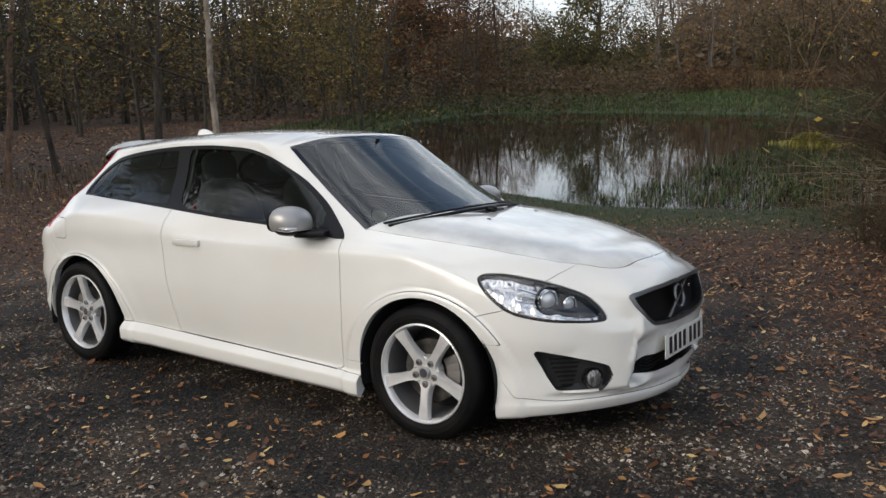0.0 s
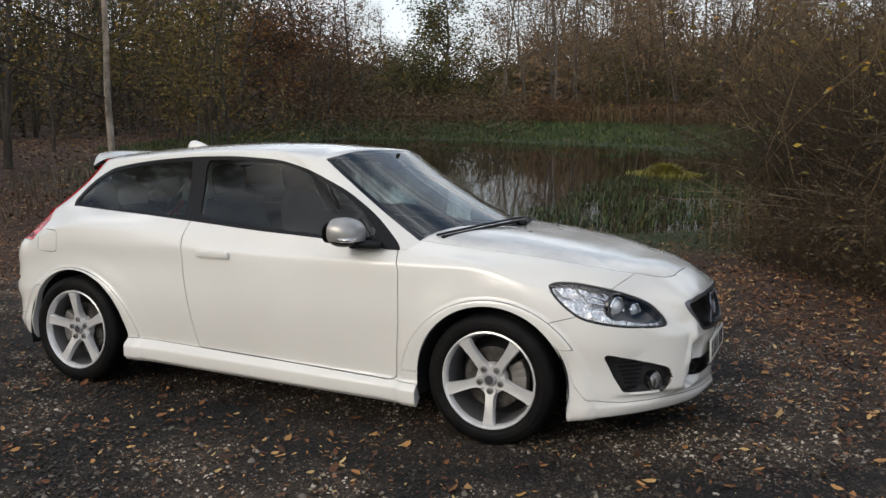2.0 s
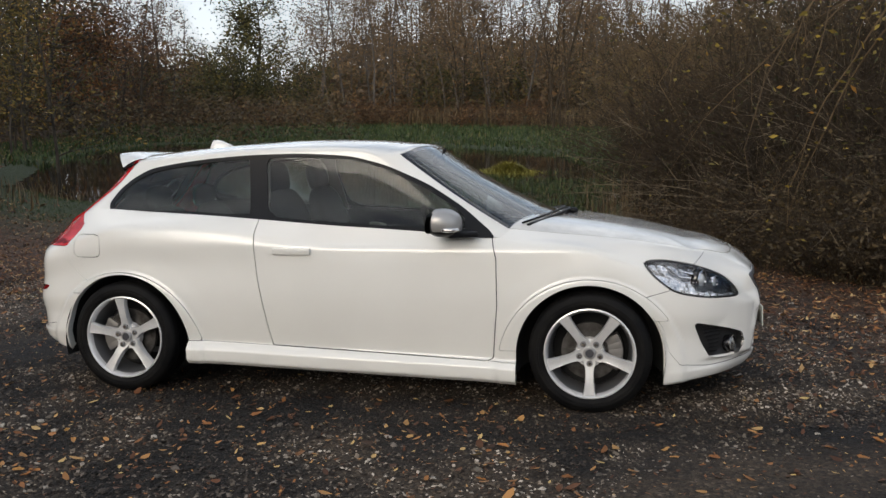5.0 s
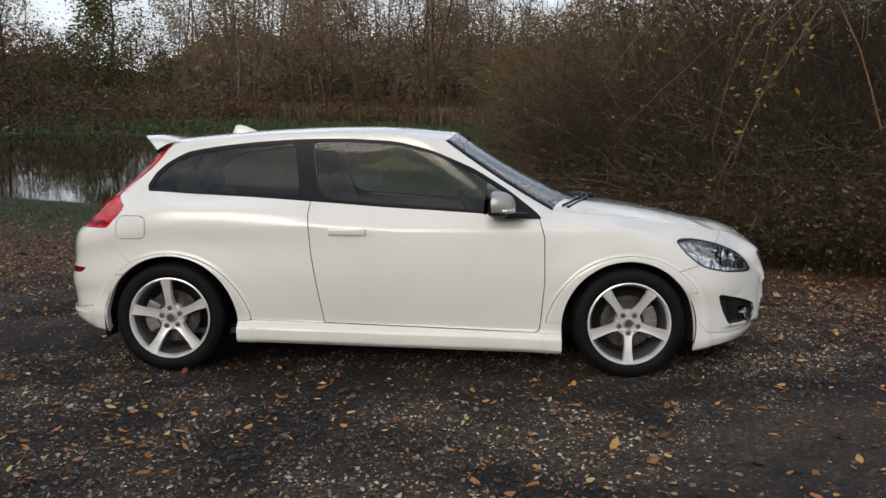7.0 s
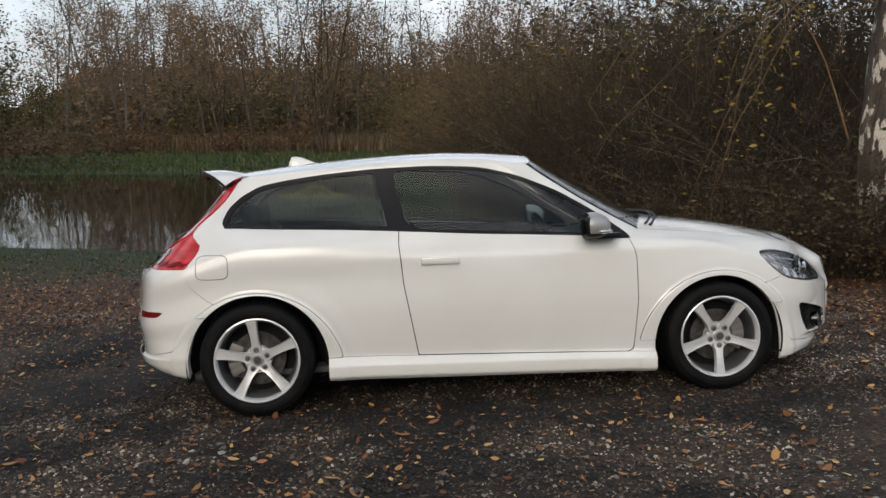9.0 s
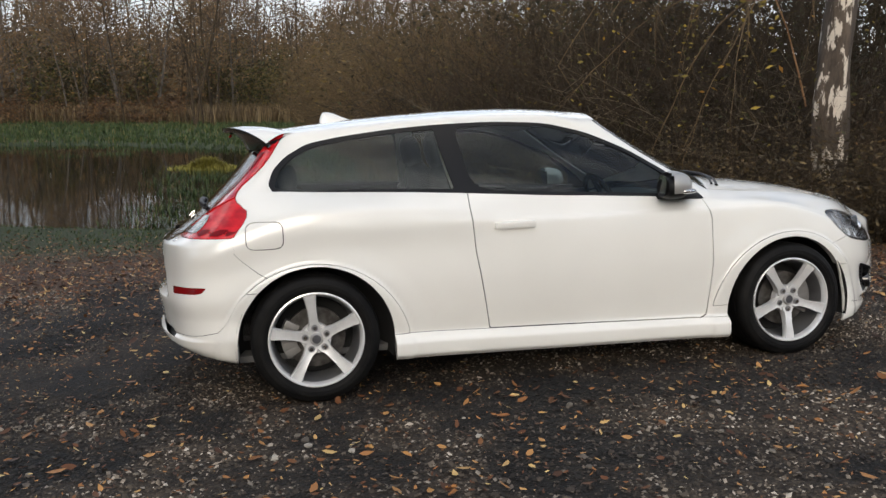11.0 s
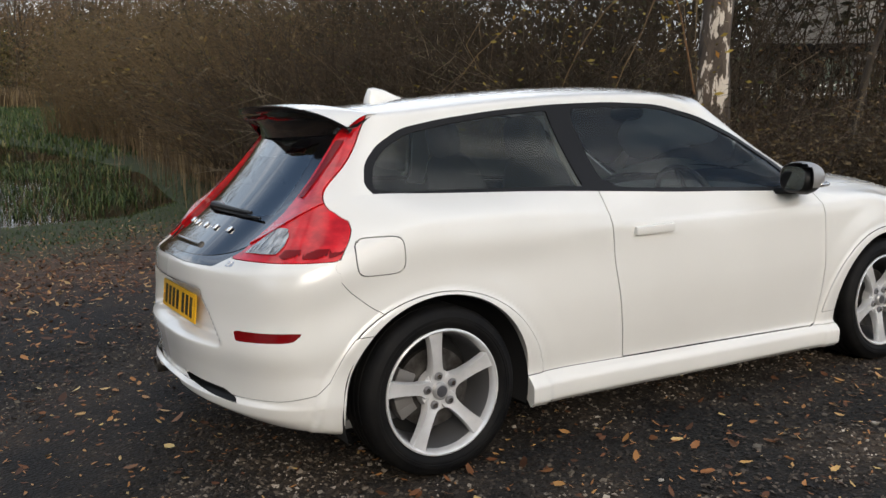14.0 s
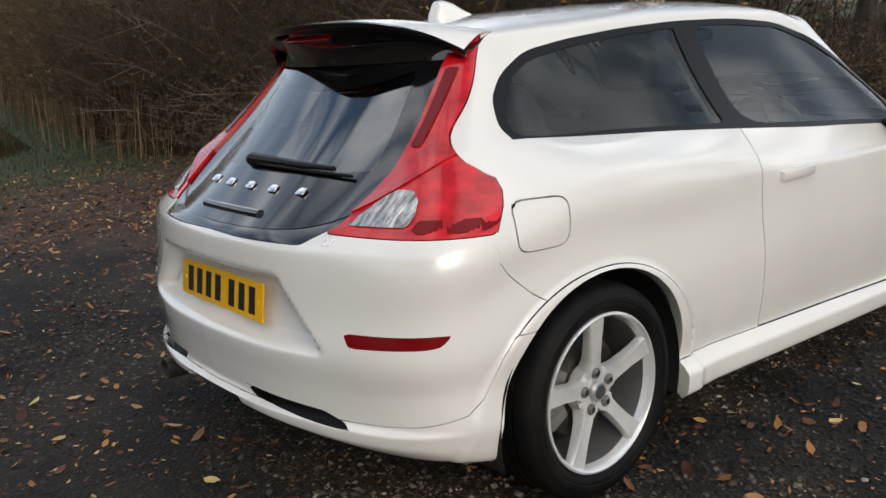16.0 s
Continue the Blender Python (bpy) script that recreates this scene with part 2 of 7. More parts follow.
def spline(u, pts, q):
    """Natural cubic curve through pts (n x d) at the parameters u, read at q."""
    u, pts, q = np.asarray(u, float), np.asarray(pts, float), np.asarray(q, float)
    if pts.ndim == 1:
        return spline(u, pts[:, None], q)[:, 0]
    n, h = len(u), np.diff(u)
    a, rhs = np.zeros((n, n)), np.zeros_like(pts)
    a[0, 0] = a[-1, -1] = 1
    for i in range(1, n - 1):
        a[i, i - 1:i + 2] = h[i - 1], 2 * (h[i - 1] + h[i]), h[i]
        rhs[i] = 6 * ((pts[i + 1] - pts[i]) / h[i] - (pts[i] - pts[i - 1]) / h[i - 1])
    m = np.linalg.solve(a, rhs)
    k = np.clip(np.searchsorted(u, q) - 1, 0, n - 2)
    hk, s0, s1 = h[k][:, None], (u[k + 1] - q)[:, None], (q - u[k])[:, None]
    return m[k] * s0 ** 3 / (6 * hk) + m[k + 1] * s1 ** 3 / (6 * hk) + (pts[k] / hk - m[k] * hk / 6) * s0 + (pts[k + 1] / hk - m[k + 1] * hk / 6) * s1


def pchip_rows(v, rows, q):
    """Shape-keeping cubic through rows[k] (each n x 3) at v, read at q: len(q) x n x 3."""
    v, rows = np.asarray(v, float), np.asarray(rows, float)
    h = np.diff(v)[:, None, None]
    d = np.diff(rows, axis=0) / h
    s = np.zeros_like(rows)
    w1, w2 = 2 * h[1:] + h[:-1], h[1:] + 2 * h[:-1]
    ok = d[1:] * d[:-1] > 0
    safe0, safe1 = np.where(ok, d[:-1], 1.0), np.where(ok, d[1:], 1.0)
    s[1:-1] = np.where(ok, (w1 + w2) / (w1 / safe0 + w2 / safe1), 0)
    s[0], s[-1] = d[0], d[-1]
    k = np.clip(np.searchsorted(v, q) - 1, 0, len(v) - 2)
    hk = h[k]
    t = ((q - v[k])[:, None, None]) / hk
    return ((1 + 2 * t) * (1 - t) ** 2 * rows[k] + t * (1 - t) ** 2 * hk * s[k] + t * t * (3 - 2 * t) * rows[k + 1] + t * t * (t - 1) * hk * s[k + 1])


def poly_sd(px, py, poly):
    """Signed distance to a polygon, negative within."""
    d, inside = np.full(px.shape, 1e9), np.zeros(px.shape, bool)
    n = len(poly)
    for i in range(n):
        (ax, ay), (bx, by) = poly[i], poly[(i + 1) % n]
        ex, ey = bx - ax, by - ay
        t = np.clip(((px - ax) * ex + (py - ay) * ey) / (ex * ex + ey * ey + 1e-12), 0, 1)
        d = np.minimum(d, np.hypot(px - ax - t * ex, py - ay - t * ey))
        if ay != by:
            inside ^= ((ay > py) != (by > py)) & (px < (bx - ax) * (py - ay) / (by - ay) + ax)
    return np.where(inside, -d, d)


def keep(m, f):
    """The part of a skin m = (V, T) where the field f (one value a vertex) is negative; V holds place, normal and extras."""
    v, t = m
    ins = f <= 0
    c = ins[t].sum(1)
    new_v, out, base = [v], [t[c == 3]], len(v)
    edges, tri_parts = [], []
    for want in (1, 2):
        tt = t[c == want]
        if not len(tt):
            continue
        odd = ins[tt] if want == 1 else ~ins[tt]
        k = odd.argmax(1)
        r = np.arange(len(tt))
        a, b, d = tt[r, k], tt[r, (k + 1) % 3], tt[r, (k + 2) % 3]
        tri_parts.append((want, a, b, d))
        edges += [np.stack([a, b], 1), np.stack([a, d], 1)]
    if edges:
        e = np.sort(np.concatenate(edges), axis=1)
        uniq, inv = np.unique(e, axis=0, return_inverse=True)
        inv = inv.ravel()
        fa, fb = f[uniq[:, 0]], f[uniq[:, 1]]
        w = (fa / (fa - fb))[:, None]
        new_v.append(v[uniq[:, 0]] * (1 - w) + v[uniq[:, 1]] * w)
        pos = 0
        for want, a, b, d in tri_parts:
            n = len(a)
            p, q = inv[pos:pos + n] + base, inv[pos + n:pos + 2 * n] + base
            pos += 2 * n
            if want == 1:
                out.append(np.stack([a, p, q], 1))
            else:
                out += [np.stack([p, b, d], 1), np.stack([p, d, q], 1)]
    v2, t2 = np.concatenate(new_v), np.concatenate(out)
    used, inv = np.unique(t2, return_inverse=True)
    return v2[used], inv.reshape(-1, 3)


def split(m, field, gap=0.0015):
    """(inside, rest) of a skin by a field function of its vertices, with a shut line between."""
    f = field(m[0])
    return keep(m, f + gap), keep(m, gap - f)


def rim(m, depth):
    """Turned-in edges along the open border of a skin, without the centre line."""
    v, t = m
    e = np.concatenate([t[:, [0, 1]], t[:, [1, 2]], t[:, [2, 0]]])
    key = np.sort(e, axis=1)
    _, idx, cnt = np.unique(key, axis=0, return_index=True, return_counts=True)
    b = e[idx[cnt == 1]]
    b = b[~((np.abs(v[b[:, 0], 1]) < 1e-4) & (np.abs(v[b[:, 1], 1]) < 1e-4))]
    if not len(b):
        return m
    a0, a1 = v[b[:, 0]], v[b[:, 1]]
    c0, c1 = a0.copy(), a1.copy()
    c0[:, :3] -= depth * a0[:, 3:6]
    c1[:, :3] -= depth * a1[:, 3:6]
    side = np.cross(a1[:, :3] - a0[:, :3], a0[:, 3:6])
    side /= np.linalg.norm(side, axis=1)[:, None] + 1e-9
    quad = [x.copy() for x in (a0, a1, c1, c0)]
    for x in quad:
        x[:, 3:6] = side
    n, k = len(v), len(b)
    i = np.arange(k)
    return np.concatenate([v] + quad), np.concatenate([t, np.stack([n + i + k, n + i, n + i + 3 * k], 1), np.stack([n + i + k, n + i + 3 * k, n + i + 2 * k], 1)])


def sunk(m, depth):
    v = m[0].copy()
    v[:, :3] -= depth * v[:, 3:6]
    return v, m[1]


def flipped(m):
    """The skin on the other flank of the car."""
    v = m[0].copy()
    v[:, 1] *= -1
    v[:, 4] *= -1
    return v, m[1][:, ::-1]


def joined(*ms):
    vs, ts, n = [], [], 0
    for v, t in ms:
        vs.append(v)
        ts.append(t + n)
        n += len(v)
    return np.concatenate(vs), np.concatenate(ts)


def skin_part(name, m, material, parent, label="", depth=0.010, both=False):
    if depth:
        m = rim(m, depth)
    if both:
        m = joined(m, flipped(m))
    return sheet_object(name, m[0][:, :3], m[1], material, parent, m[0][:, 3:6], label)

# ---------------------------------------------------------------- the car: its skins
car = tagged(new("car"), "white three-door hatchback parked on dark gravel with fallen leaves", "car")
car.matrix_world = TILT @ Matrix.Translation((0, 0.03, 0))
AX_F, AX_R, HUB_F, HUB_R = 1.32, -1.32, 0.311, 0.322
ARCHES = {AX_F: (1.316, 0.290, 0.378), AX_R: (-1.314, 0.299, 0.386)}     # middle and radius of each wheel opening

# plan of the flank at bumper height, and the waist line that belongs to it, from tail to nose: (x, |y|) and (x, |y|, z)
FLANK = [(-2.106, 0), (-2.086, 0.30), (-2.012, 0.575), (-1.880, 0.790), (-1.68, 0.838), (-1.32, 0.868), (-0.85, 0.870), (-0.35, 0.872), (0.15, 0.872),
         (0.60, 0.870), (0.95, 0.868), (1.32, 0.864), (1.62, 0.832), (1.848, 0.765), (2.03, 0.615), (2.14, 0.45), (2.23, 0.25), (2.268, 0)]
WAIST = [(-2.030, 0, 0.835), (-2.008, 0.25, 0.840), (-1.915, 0.455, 0.870), (-1.785, 0.618, 0.965), (-1.64, 0.675, 1.033), (-1.32, 0.704, 1.041),
         (-0.85, 0.756, 1.018), (-0.35, 0.790, 0.985), (0.15, 0.800, 0.952), (0.58, 0.796, 0.924), (0.86, 0.790, 0.908), (1.25, 0.756, 0.892),
         (1.56, 0.712, 0.862), (1.77, 0.632, 0.826), (1.95, 0.48, 0.786), (2.07, 0.28, 0.766), (2.12, 0.15, 0.763), (2.135, 0, 0.763)]
# heights at flank, nose and tail, and how far each level draws in at flank, nose and tail
LEVELS = [(0.158, 0.158, 0.205, 0.032, -0.100, 0.110), (0.183, 0.176, 0.235, 0.008, -0.050, 0.055), (0.235, 0.215, 0.295, 0.004, -0.028, 0.004),
          (0.262, 0.235, 0.338, 0.020, -0.035, 0.000), (0.292, 0.265, 0.362, 0.044, -0.040, 0.020), (0.440, 0.370, 0.440, 0.016, -0.020, 0.010),
          (0.600, 0.500, 0.530, 0.000, 0.010, 0.000), (0.740, 0.600, 0.640, 0.003, 0.000, 0.018), (0.838, 0.650, 0.740, 0.010, -0.028, 0.028),
          (0.866, 0.690, 0.800, 0.030, -0.062, 0.036)]
TAIL_RISE = [(0.030, 0.075), (0.022, 0.062), (0.010, 0.036), (0.0, 0.018)]      # the tail's lower edge climbs towards the middle
flank, waist = np.array(FLANK), np.array(WAIST)
U = np.concatenate([[0], np.cumsum(np.hypot(*np.diff(flank, axis=0).T))])
U_A = U[10]                                   # the foot of the windscreen pillar
COWL = np.array([1.14, 0, 0.992])
BON_X = [0.80, 1.14, 1.30, 1.50, 1.75, 1.95, 2.07, 2.14]
BON_Z = [1.037, 0.994, 0.976, 0.945, 0.894, 0.838, 0.796, 0.764]


def crowned(xs, zs, edge, power=3.0):
    """A crowned panel: heights along its middle, and the edge (x, |y|, z) down to which it falls."""
    e = edge[edge[:, 1] > 0.12]
    fall = (spline(xs, np.array(zs), e[:, 0]) - e[:, 2]) / e[:, 1] ** power
    order = np.argsort(e[:, 0])
    ex, ef = e[order, 0], fall[order]
    return lambda x, y: spline(xs, np.array(zs), np.ravel(x)).reshape(np.shape(x)) - np.interp(x, ex, ef) * np.abs(y) ** power


def grid_skin(p, u, v):
    """A skin from a grid of places (rows x columns x 3), with smooth normals and its grid parameters."""
    du, dv = np.gradient(p, axis=1), np.gradient(p, axis=0)
    n = np.cross(du, dv)
    n /= np.linalg.norm(n, axis=2)[..., None] + 1e-12
    r, c = p.shape[:2]
    uu, vv = np.meshgrid(u, v)
    data = np.concatenate([p.reshape(-1, 3), n.reshape(-1, 3), uu.reshape(-1, 1), vv.reshape(-1, 1)], axis=1)
    i = (np.arange(r - 1)[:, None] * c + np.arange(c - 1)[None]).ravel()
    t = np.concatenate([np.stack([i, i + 1, i + c + 1], 1), np.stack([i, i + c + 1, i + c], 1)])
    return data, t


def lower_skin():
    u = np.linspace(0, U[-1], 340)
    f, w = spline(U, flank, u), spline(U, waist, u)
    wf, wr = smooth01(1.15, 2.05, f[:, 0]), smooth01(-1.30, -1.98, f[:, 0])
    ws = 1 - wf - wr
    rows = []
    for k, (zs, zf, zr, dy, dxf, dxr) in enumerate(LEVELS):
        tilt = -0.028 * (k < 5) * np.clip(f[:, 0], -1.2, 1.2)
        corner, mid = TAIL_RISE[k] if k < 4 else (0.0, 0.0)
        zr = zr + corner + mid * (1 - np.minimum(f[:, 1] / 0.82, 1))
        back = smooth01(0.1, -1.1, f[:, 0])
        zs, dy = (zs + 0.012 * back, dy - 0.018 * back) if k == 8 else (zs + 0.072 * back, dy - 0.026 * back) if k == 9 else (zs, dy)
        tuck = (0.050, 0.038, 0.028, 0.018, 0.010)[k] * wr * smooth01(0.5, 0.8, f[:, 1]) if k < 5 else 0.0
        rows.append(np.stack([f[:, 0] + wf * dxf + wr * dxr, f[:, 1] * (1 - dy * np.where(k < 5, 1 - smooth01(1.45, 1.70, np.abs(f[:, 0])), 1) / 0.87) - tuck, ws * (zs + tilt) + wf * zf + wr * zr], 1))
    rows.append(w)
    v = list(np.arange(len(rows), dtype=float))
    # bonnet: from the wing's edge in to the middle of the cowl
    on = smooth01(U_A - 0.02, U_A + 0.10, u)[:, None]
    top = crowned(BON_X, BON_Z, waist[10:], 4.2)
    for k, t in enumerate((0.10, 0.25, 0.45, 0.65, 0.85, 1.0)):
        q = w + (COWL - w) * t
        q[:, 2] = top(np.maximum(q[:, 0], 0.80), q[:, 1])
        rows.append(np.where(u[:, None] >= U_A, q, w + 0 * q))
        v.append(len(LEVELS) + 1.0 + k)
    v = np.array(v)
    lo = np.unique(np.concatenate([np.linspace(a, a + 1, 9 if a not in (5, 6) else 14) for a in range(len(LEVELS))] + [np.linspace(len(LEVELS), v[-1], 44)]))
    p = pchip_rows(v, rows, lo)
    # wheel-arch flares stand proud of the flank
    for ax in (AX_F, AX_R):
        r = np.hypot(p[..., 0] - ax, p[..., 2] - 0.215)
        p[..., 1] += (0.013 * smooth01(0.496, 0.472, r) + 0.007 * smooth01(0.62, 0.50, r)) * smooth01(0.55, 0.75, p[..., 1]) * smooth01(0.95, 0.80, p[..., 2])
    # the shelf of the rear plate, and the hollows beside the nose
    half = 0.345 + 1.0 * np.clip(0.70 - p[..., 2], 0, 0.2)
    rec = smooth01(0.035, -0.035, p[..., 1] - half) * smooth01(0.535, 0.560, p[..., 2]) * smooth01(0.735, 0.70, p[..., 2]) * (p[..., 0] < -1.5)
    p[..., 0] += 0.066 * rec
    nose = smooth01(0.33, 0.45, p[..., 1]) * smooth01(0.62, 0.50, p[..., 1]) * smooth01(0.26, 0.36, p[..., 2]) * smooth01(0.66, 0.5, p[..., 2]) * (p[..., 0] > 1.8)
    p[..., 0] -= 0.016 * nose
    # the prow that carries grille and plate is nearly flat across, with a firm edge
    z = p[..., 2]
    edge = np.interp(z, [0.30, 0.40, 0.50, 0.59, 0.69, 0.75], [0.460, 0.475, 0.440, 0.425, 0.468, 0.50])
    face = np.interp(z, [0.20, 0.235, 0.30, 0.40, 0.527, 0.625, 0.70, 0.73], [2.21, 2.235, 2.225, 2.235, 2.256, 2.236, 2.214, 2.19]) - 0.24 * p[..., 1] ** 2
    on = smooth01(0.04, -0.012, p[..., 1] - edge) * smooth01(0.758, 0.716, z) * smooth01(0.235, 0.29, z) * smooth01(1.86, 2.02, p[..., 0])
    p[..., 0] = p[..., 0] * (1 - on) + face * on
    # the bumper's cheek runs full to a firm edge, beyond which the skin falls back to the intake
    cheek = np.interp(z, [0.28, 0.34, 0.42, 0.50], [0.478, 0.458, 0.438, 0.455])
    full = np.interp(p[..., 1], [0.42, 0.47, 0.52, 0.58, 0.64, 0.70, 0.76], [2.195, 2.170, 2.134, 2.080, 2.018, 1.935, 1.83])
    gap = p[..., 1] - cheek
    on = smooth01(0.255, 0.285, z) * smooth01(0.615, 0.53, z) * smooth01(1.84, 1.95, p[..., 0])
    p[..., 0] += on * np.maximum(full - p[..., 0], 0)
    p[..., 0] -= 0.056 * smooth01(0.275, 0.305, z) * smooth01(0.520, 0.43, z) * smooth01(0.0, -0.030, gap) * smooth01(0.29, 0.37, p[..., 1]) * (p[..., 0] > 1.86)
    p[..., 2] += 0.020 * smooth01(0.70, 0.76, z) * smooth01(1.82, 2.0, p[..., 0]) * smooth01(0.62, 0.40, p[..., 1])
    soft = smooth01(1.88, 2.0, p[..., 0]) * smooth01(0.56, 0.64, p[..., 2]) * smooth01(0.20, 0.30, p[..., 1]) * smooth01(0.66, 0.56, p[..., 1])
    for _ in range(14):
        mean = p.copy()
        mean[1:-1, 1:-1] = 0.25 * (p[:-2, 1:-1] + p[2:, 1:-1] + p[1:-1, :-2] + p[1:-1, 2:])
        p = p + (soft * 0.8)[..., None] * (mean - p)
    p[..., 1] *= -1
    return grid_skin(p, u, lo)


def upper_skin():
    ru = np.concatenate([U[:11], U_A + np.array([0.12, 0.34, 0.56, 0.85])])
    foot = np.concatenate([waist[:11], [(0.935, 0.726, 0.925), (1.035, 0.52, 0.958), (1.105, 0.29, 0.980), (1.14, 0, 0.987)]])
    rail = np.array([(-1.50, 0, 1.365), (-1.49, 0.22, 1.362), (-1.465, 0.375, 1.353), (-1.435, 0.460, 1.340), (-1.37, 0.504, 1.336), (-1.10, 0.552, 1.354), (-0.75, 0.582, 1.379),
                     (-0.42, 0.600, 1.391), (-0.14, 0.610, 1.390), (0.05, 0.614, 1.378), (0.19, 0.616, 1.350), (0.255, 0.588, 1.360), (0.30, 0.43, 1.393), (0.325, 0.25, 1.409), (0.335, 0, 1.414)])
    u = np.unique(np.concatenate([np.linspace(0, ru[-1], 280), np.linspace(ru[10] - 0.02, ru[11] + 0.02, 24)]))
    f, r = spline(ru, foot, u), spline(ru, rail, u)
    t = np.linspace(0, 1, 50)
    p = f[None] * (1 - t)[:, None, None] + r[None] * t[:, None, None]
    n = np.cross(np.gradient(p, axis=1), np.gradient(p, axis=0))
    n /= np.linalg.norm(n, axis=2)[..., None] + 1e-12
    swell = np.interp(u, ru, [0.035, 0.035, 0.03, 0.022, 0.016, 0.016, 0.02, 0.022, 0.022, 0.02, 0.016, 0.018, 0.02, 0.024, 0.026])
    p = p + n * (swell[None, :] * 4 * (t * (1 - t))[:, None])[..., None]
    xs, zs = [-1.52, -1.21, -0.64, -0.27, 0.06, 0.34], [1.363, 1.396, 1.438, 1.448, 1.438, 1.4125]
    top = crowned(xs, zs, rail)
    rows = [p]
    mid = np.stack([np.clip(r[:, 0], -1.15, 0.05), np.zeros(len(u)), np.zeros(len(u))], 1)
    for s in np.linspace(0.03, 1, 30):
        q = r + (mid - r) * s
        q[:, 2] = top(q[:, 0], q[:, 1])
        rows.append(q[None])
    p = np.concatenate(rows)
    v = np.concatenate([t, 1 + np.linspace(0.03, 1, 30)])
    # round the gutter where flank meets roof
    for _ in range(3):
        k = slice(45, 57)
        p[k] = 0.5 * p[k] + 0.25 * (p[44:56] + p[46:58])
    p[..., 1] *= -1
    return grid_skin(p, u, v), ru


def absy(v):
    return np.abs(v[:, 1])


def in_xz(poly, y_min=0.0, x_lo=-9, x_hi=9):
    return lambda v: np.maximum(poly_sd(v[:, 0], v[:, 2], poly), np.maximum(y_min - absy(v), np.maximum(x_lo - v[:, 0], v[:, 0] - x_hi)))


def in_yz(poly, x_lo=-9, x_hi=9):
    return lambda v: np.maximum(poly_sd(absy(v), v[:, 2], poly), np.maximum(x_lo - v[:, 0], v[:, 0] - x_hi))


def eased(poly, rounds=2, k=0.2):
    """The polygon with its corners cut, to round it."""
    q = np.array(poly, float)
    for _ in range(rounds):
        n = np.roll(q, -1, axis=0)
        q = np.stack([q * (1 - k) + n * k, q * k + n * (1 - k)], 1).reshape(-1, 2)
    return [tuple(c) for c in q]


DOOR = [(-0.497, 1.10), (-0.513, 0.93), (-0.494, 0.70), (-0.425, 0.297), (0.0, 0.282), (0.78, 0.251), (0.816, 0.264), (0.840, 0.55), (0.836, 0.80), (0.80, 0.935), (0.80, 1.1)]
FLAP = [(-1.540 + 0.088 * math.copysign(abs(math.cos(a)) ** 0.42, math.cos(a)), 0.846 + 0.066 * math.copysign(abs(math.sin(a)) ** 0.42, math.sin(a))) for a in np.linspace(0, 2 * math.pi, 40, endpoint=False)]
HEADLAMP = [(1.581, 0.775), (1.610, 0.792), (1.70, 0.790), (1.85, 0.757), (1.99, 0.702), (2.065, 0.640), (2.095, 0.588), (2.05, 0.583), (1.90, 0.594), (1.743, 0.625), (1.645, 0.700)]
FOG = [(1.838, 0.474), (2.03, 0.424), (2.108, 0.392), (2.124, 0.335), (2.078, 0.268), (1.930, 0.276), (1.882, 0.36)]
GRILLE = [(-0.05, 0.712), (0.30, 0.704), (0.435, 0.694), (0.448, 0.680), (0.425, 0.630), (0.375, 0.570), (0.33, 0.540), (0.22, 0.530), (-0.05, 0.525)]
INTAKE = [(-0.05, 0.400), (0.325, 0.400), (0.345, 0.382), (0.398, 0.327), (0.380, 0.314), (-0.05, 0.305)]
REFLECTOR = [(0.580, 0.606), (0.812, 0.610), (0.800, 0.578), (0.602, 0.570)]
SLOT = [(0.190, 0.394), (0.50, 0.380), (0.600, 0.343), (0.235, 0.362)]
BONNET = [(0.5, -0.1), (0.5, 0.715), (0.93, 0.715), (1.30, 0.706), (1.60, 0.655), (1.80, 0.572), (1.93, 0.465), (2.000, 0.405), (2.045, 0.345), (2.078, 0.25), (2.100, -0.1)]
LAMP_FRONT = ([0.80, 0.850, 0.914, 0.950, 0.970, 0.994, 1.037, 1.139, 1.23, 1.325, 1.40], [-1.70, -1.680, -1.630, -1.612, -1.614, -1.646, -1.660, -1.556, -1.472, -1.406, -1.34])
LAMP_FRONT = (np.linspace(0.80, 1.40, 90), spline(LAMP_FRONT[0], np.array(LAMP_FRONT[1]), np.linspace(0.80, 1.40, 90)))
LAMP_INNER = ([0.80, 0.822, 0.863, 0.925, 0.989, 1.056, 1.178, 1.245, 1.326, 1.40], [0.40, 0.432, 0.487, 0.515, 0.528, 0.510, 0.472, 0.454, 0.448, 0.44])
GLASS_FOOT = [(-0.05, 0.818), (0.20, 0.813), (0.425, 0.815), (0.487, 0.863), (0.515, 0.925), (0.60, 1.0), (0.60, 1.5), (-0.05, 1.5)]
DLO = [(-1.503, 1.082), (-1.470, 1.158), (-1.402, 1.222), (-1.290, 1.282), (-1.117, 1.312), (-0.886, 1.338), (-0.621, 1.356), (-0.310, 1.361), (-0.02, 1.344), (0.195, 1.290), (0.437, 1.186), (0.635, 1.064),
       (0.826, 0.914), (0.80, 0.86), (-1.2, 0.98), (-1.47, 1.030)]


def lamp_field(v):
    return np.maximum.reduce([v[:, 0] - np.interp(v[:, 2], *LAMP_FRONT), np.interp(v[:, 2], *LAMP_INNER) - absy(v), 0.842 - v[:, 2], v[:, 0] + 1.25])


low, (upp, RU) = lower_skin(), upper_skin()
for cx, cz, r in ARCHES.values():
    low = keep(low, r - np.hypot(low[0][:, 0] - cx, np.maximum(low[0][:, 2] - cz, 0)))
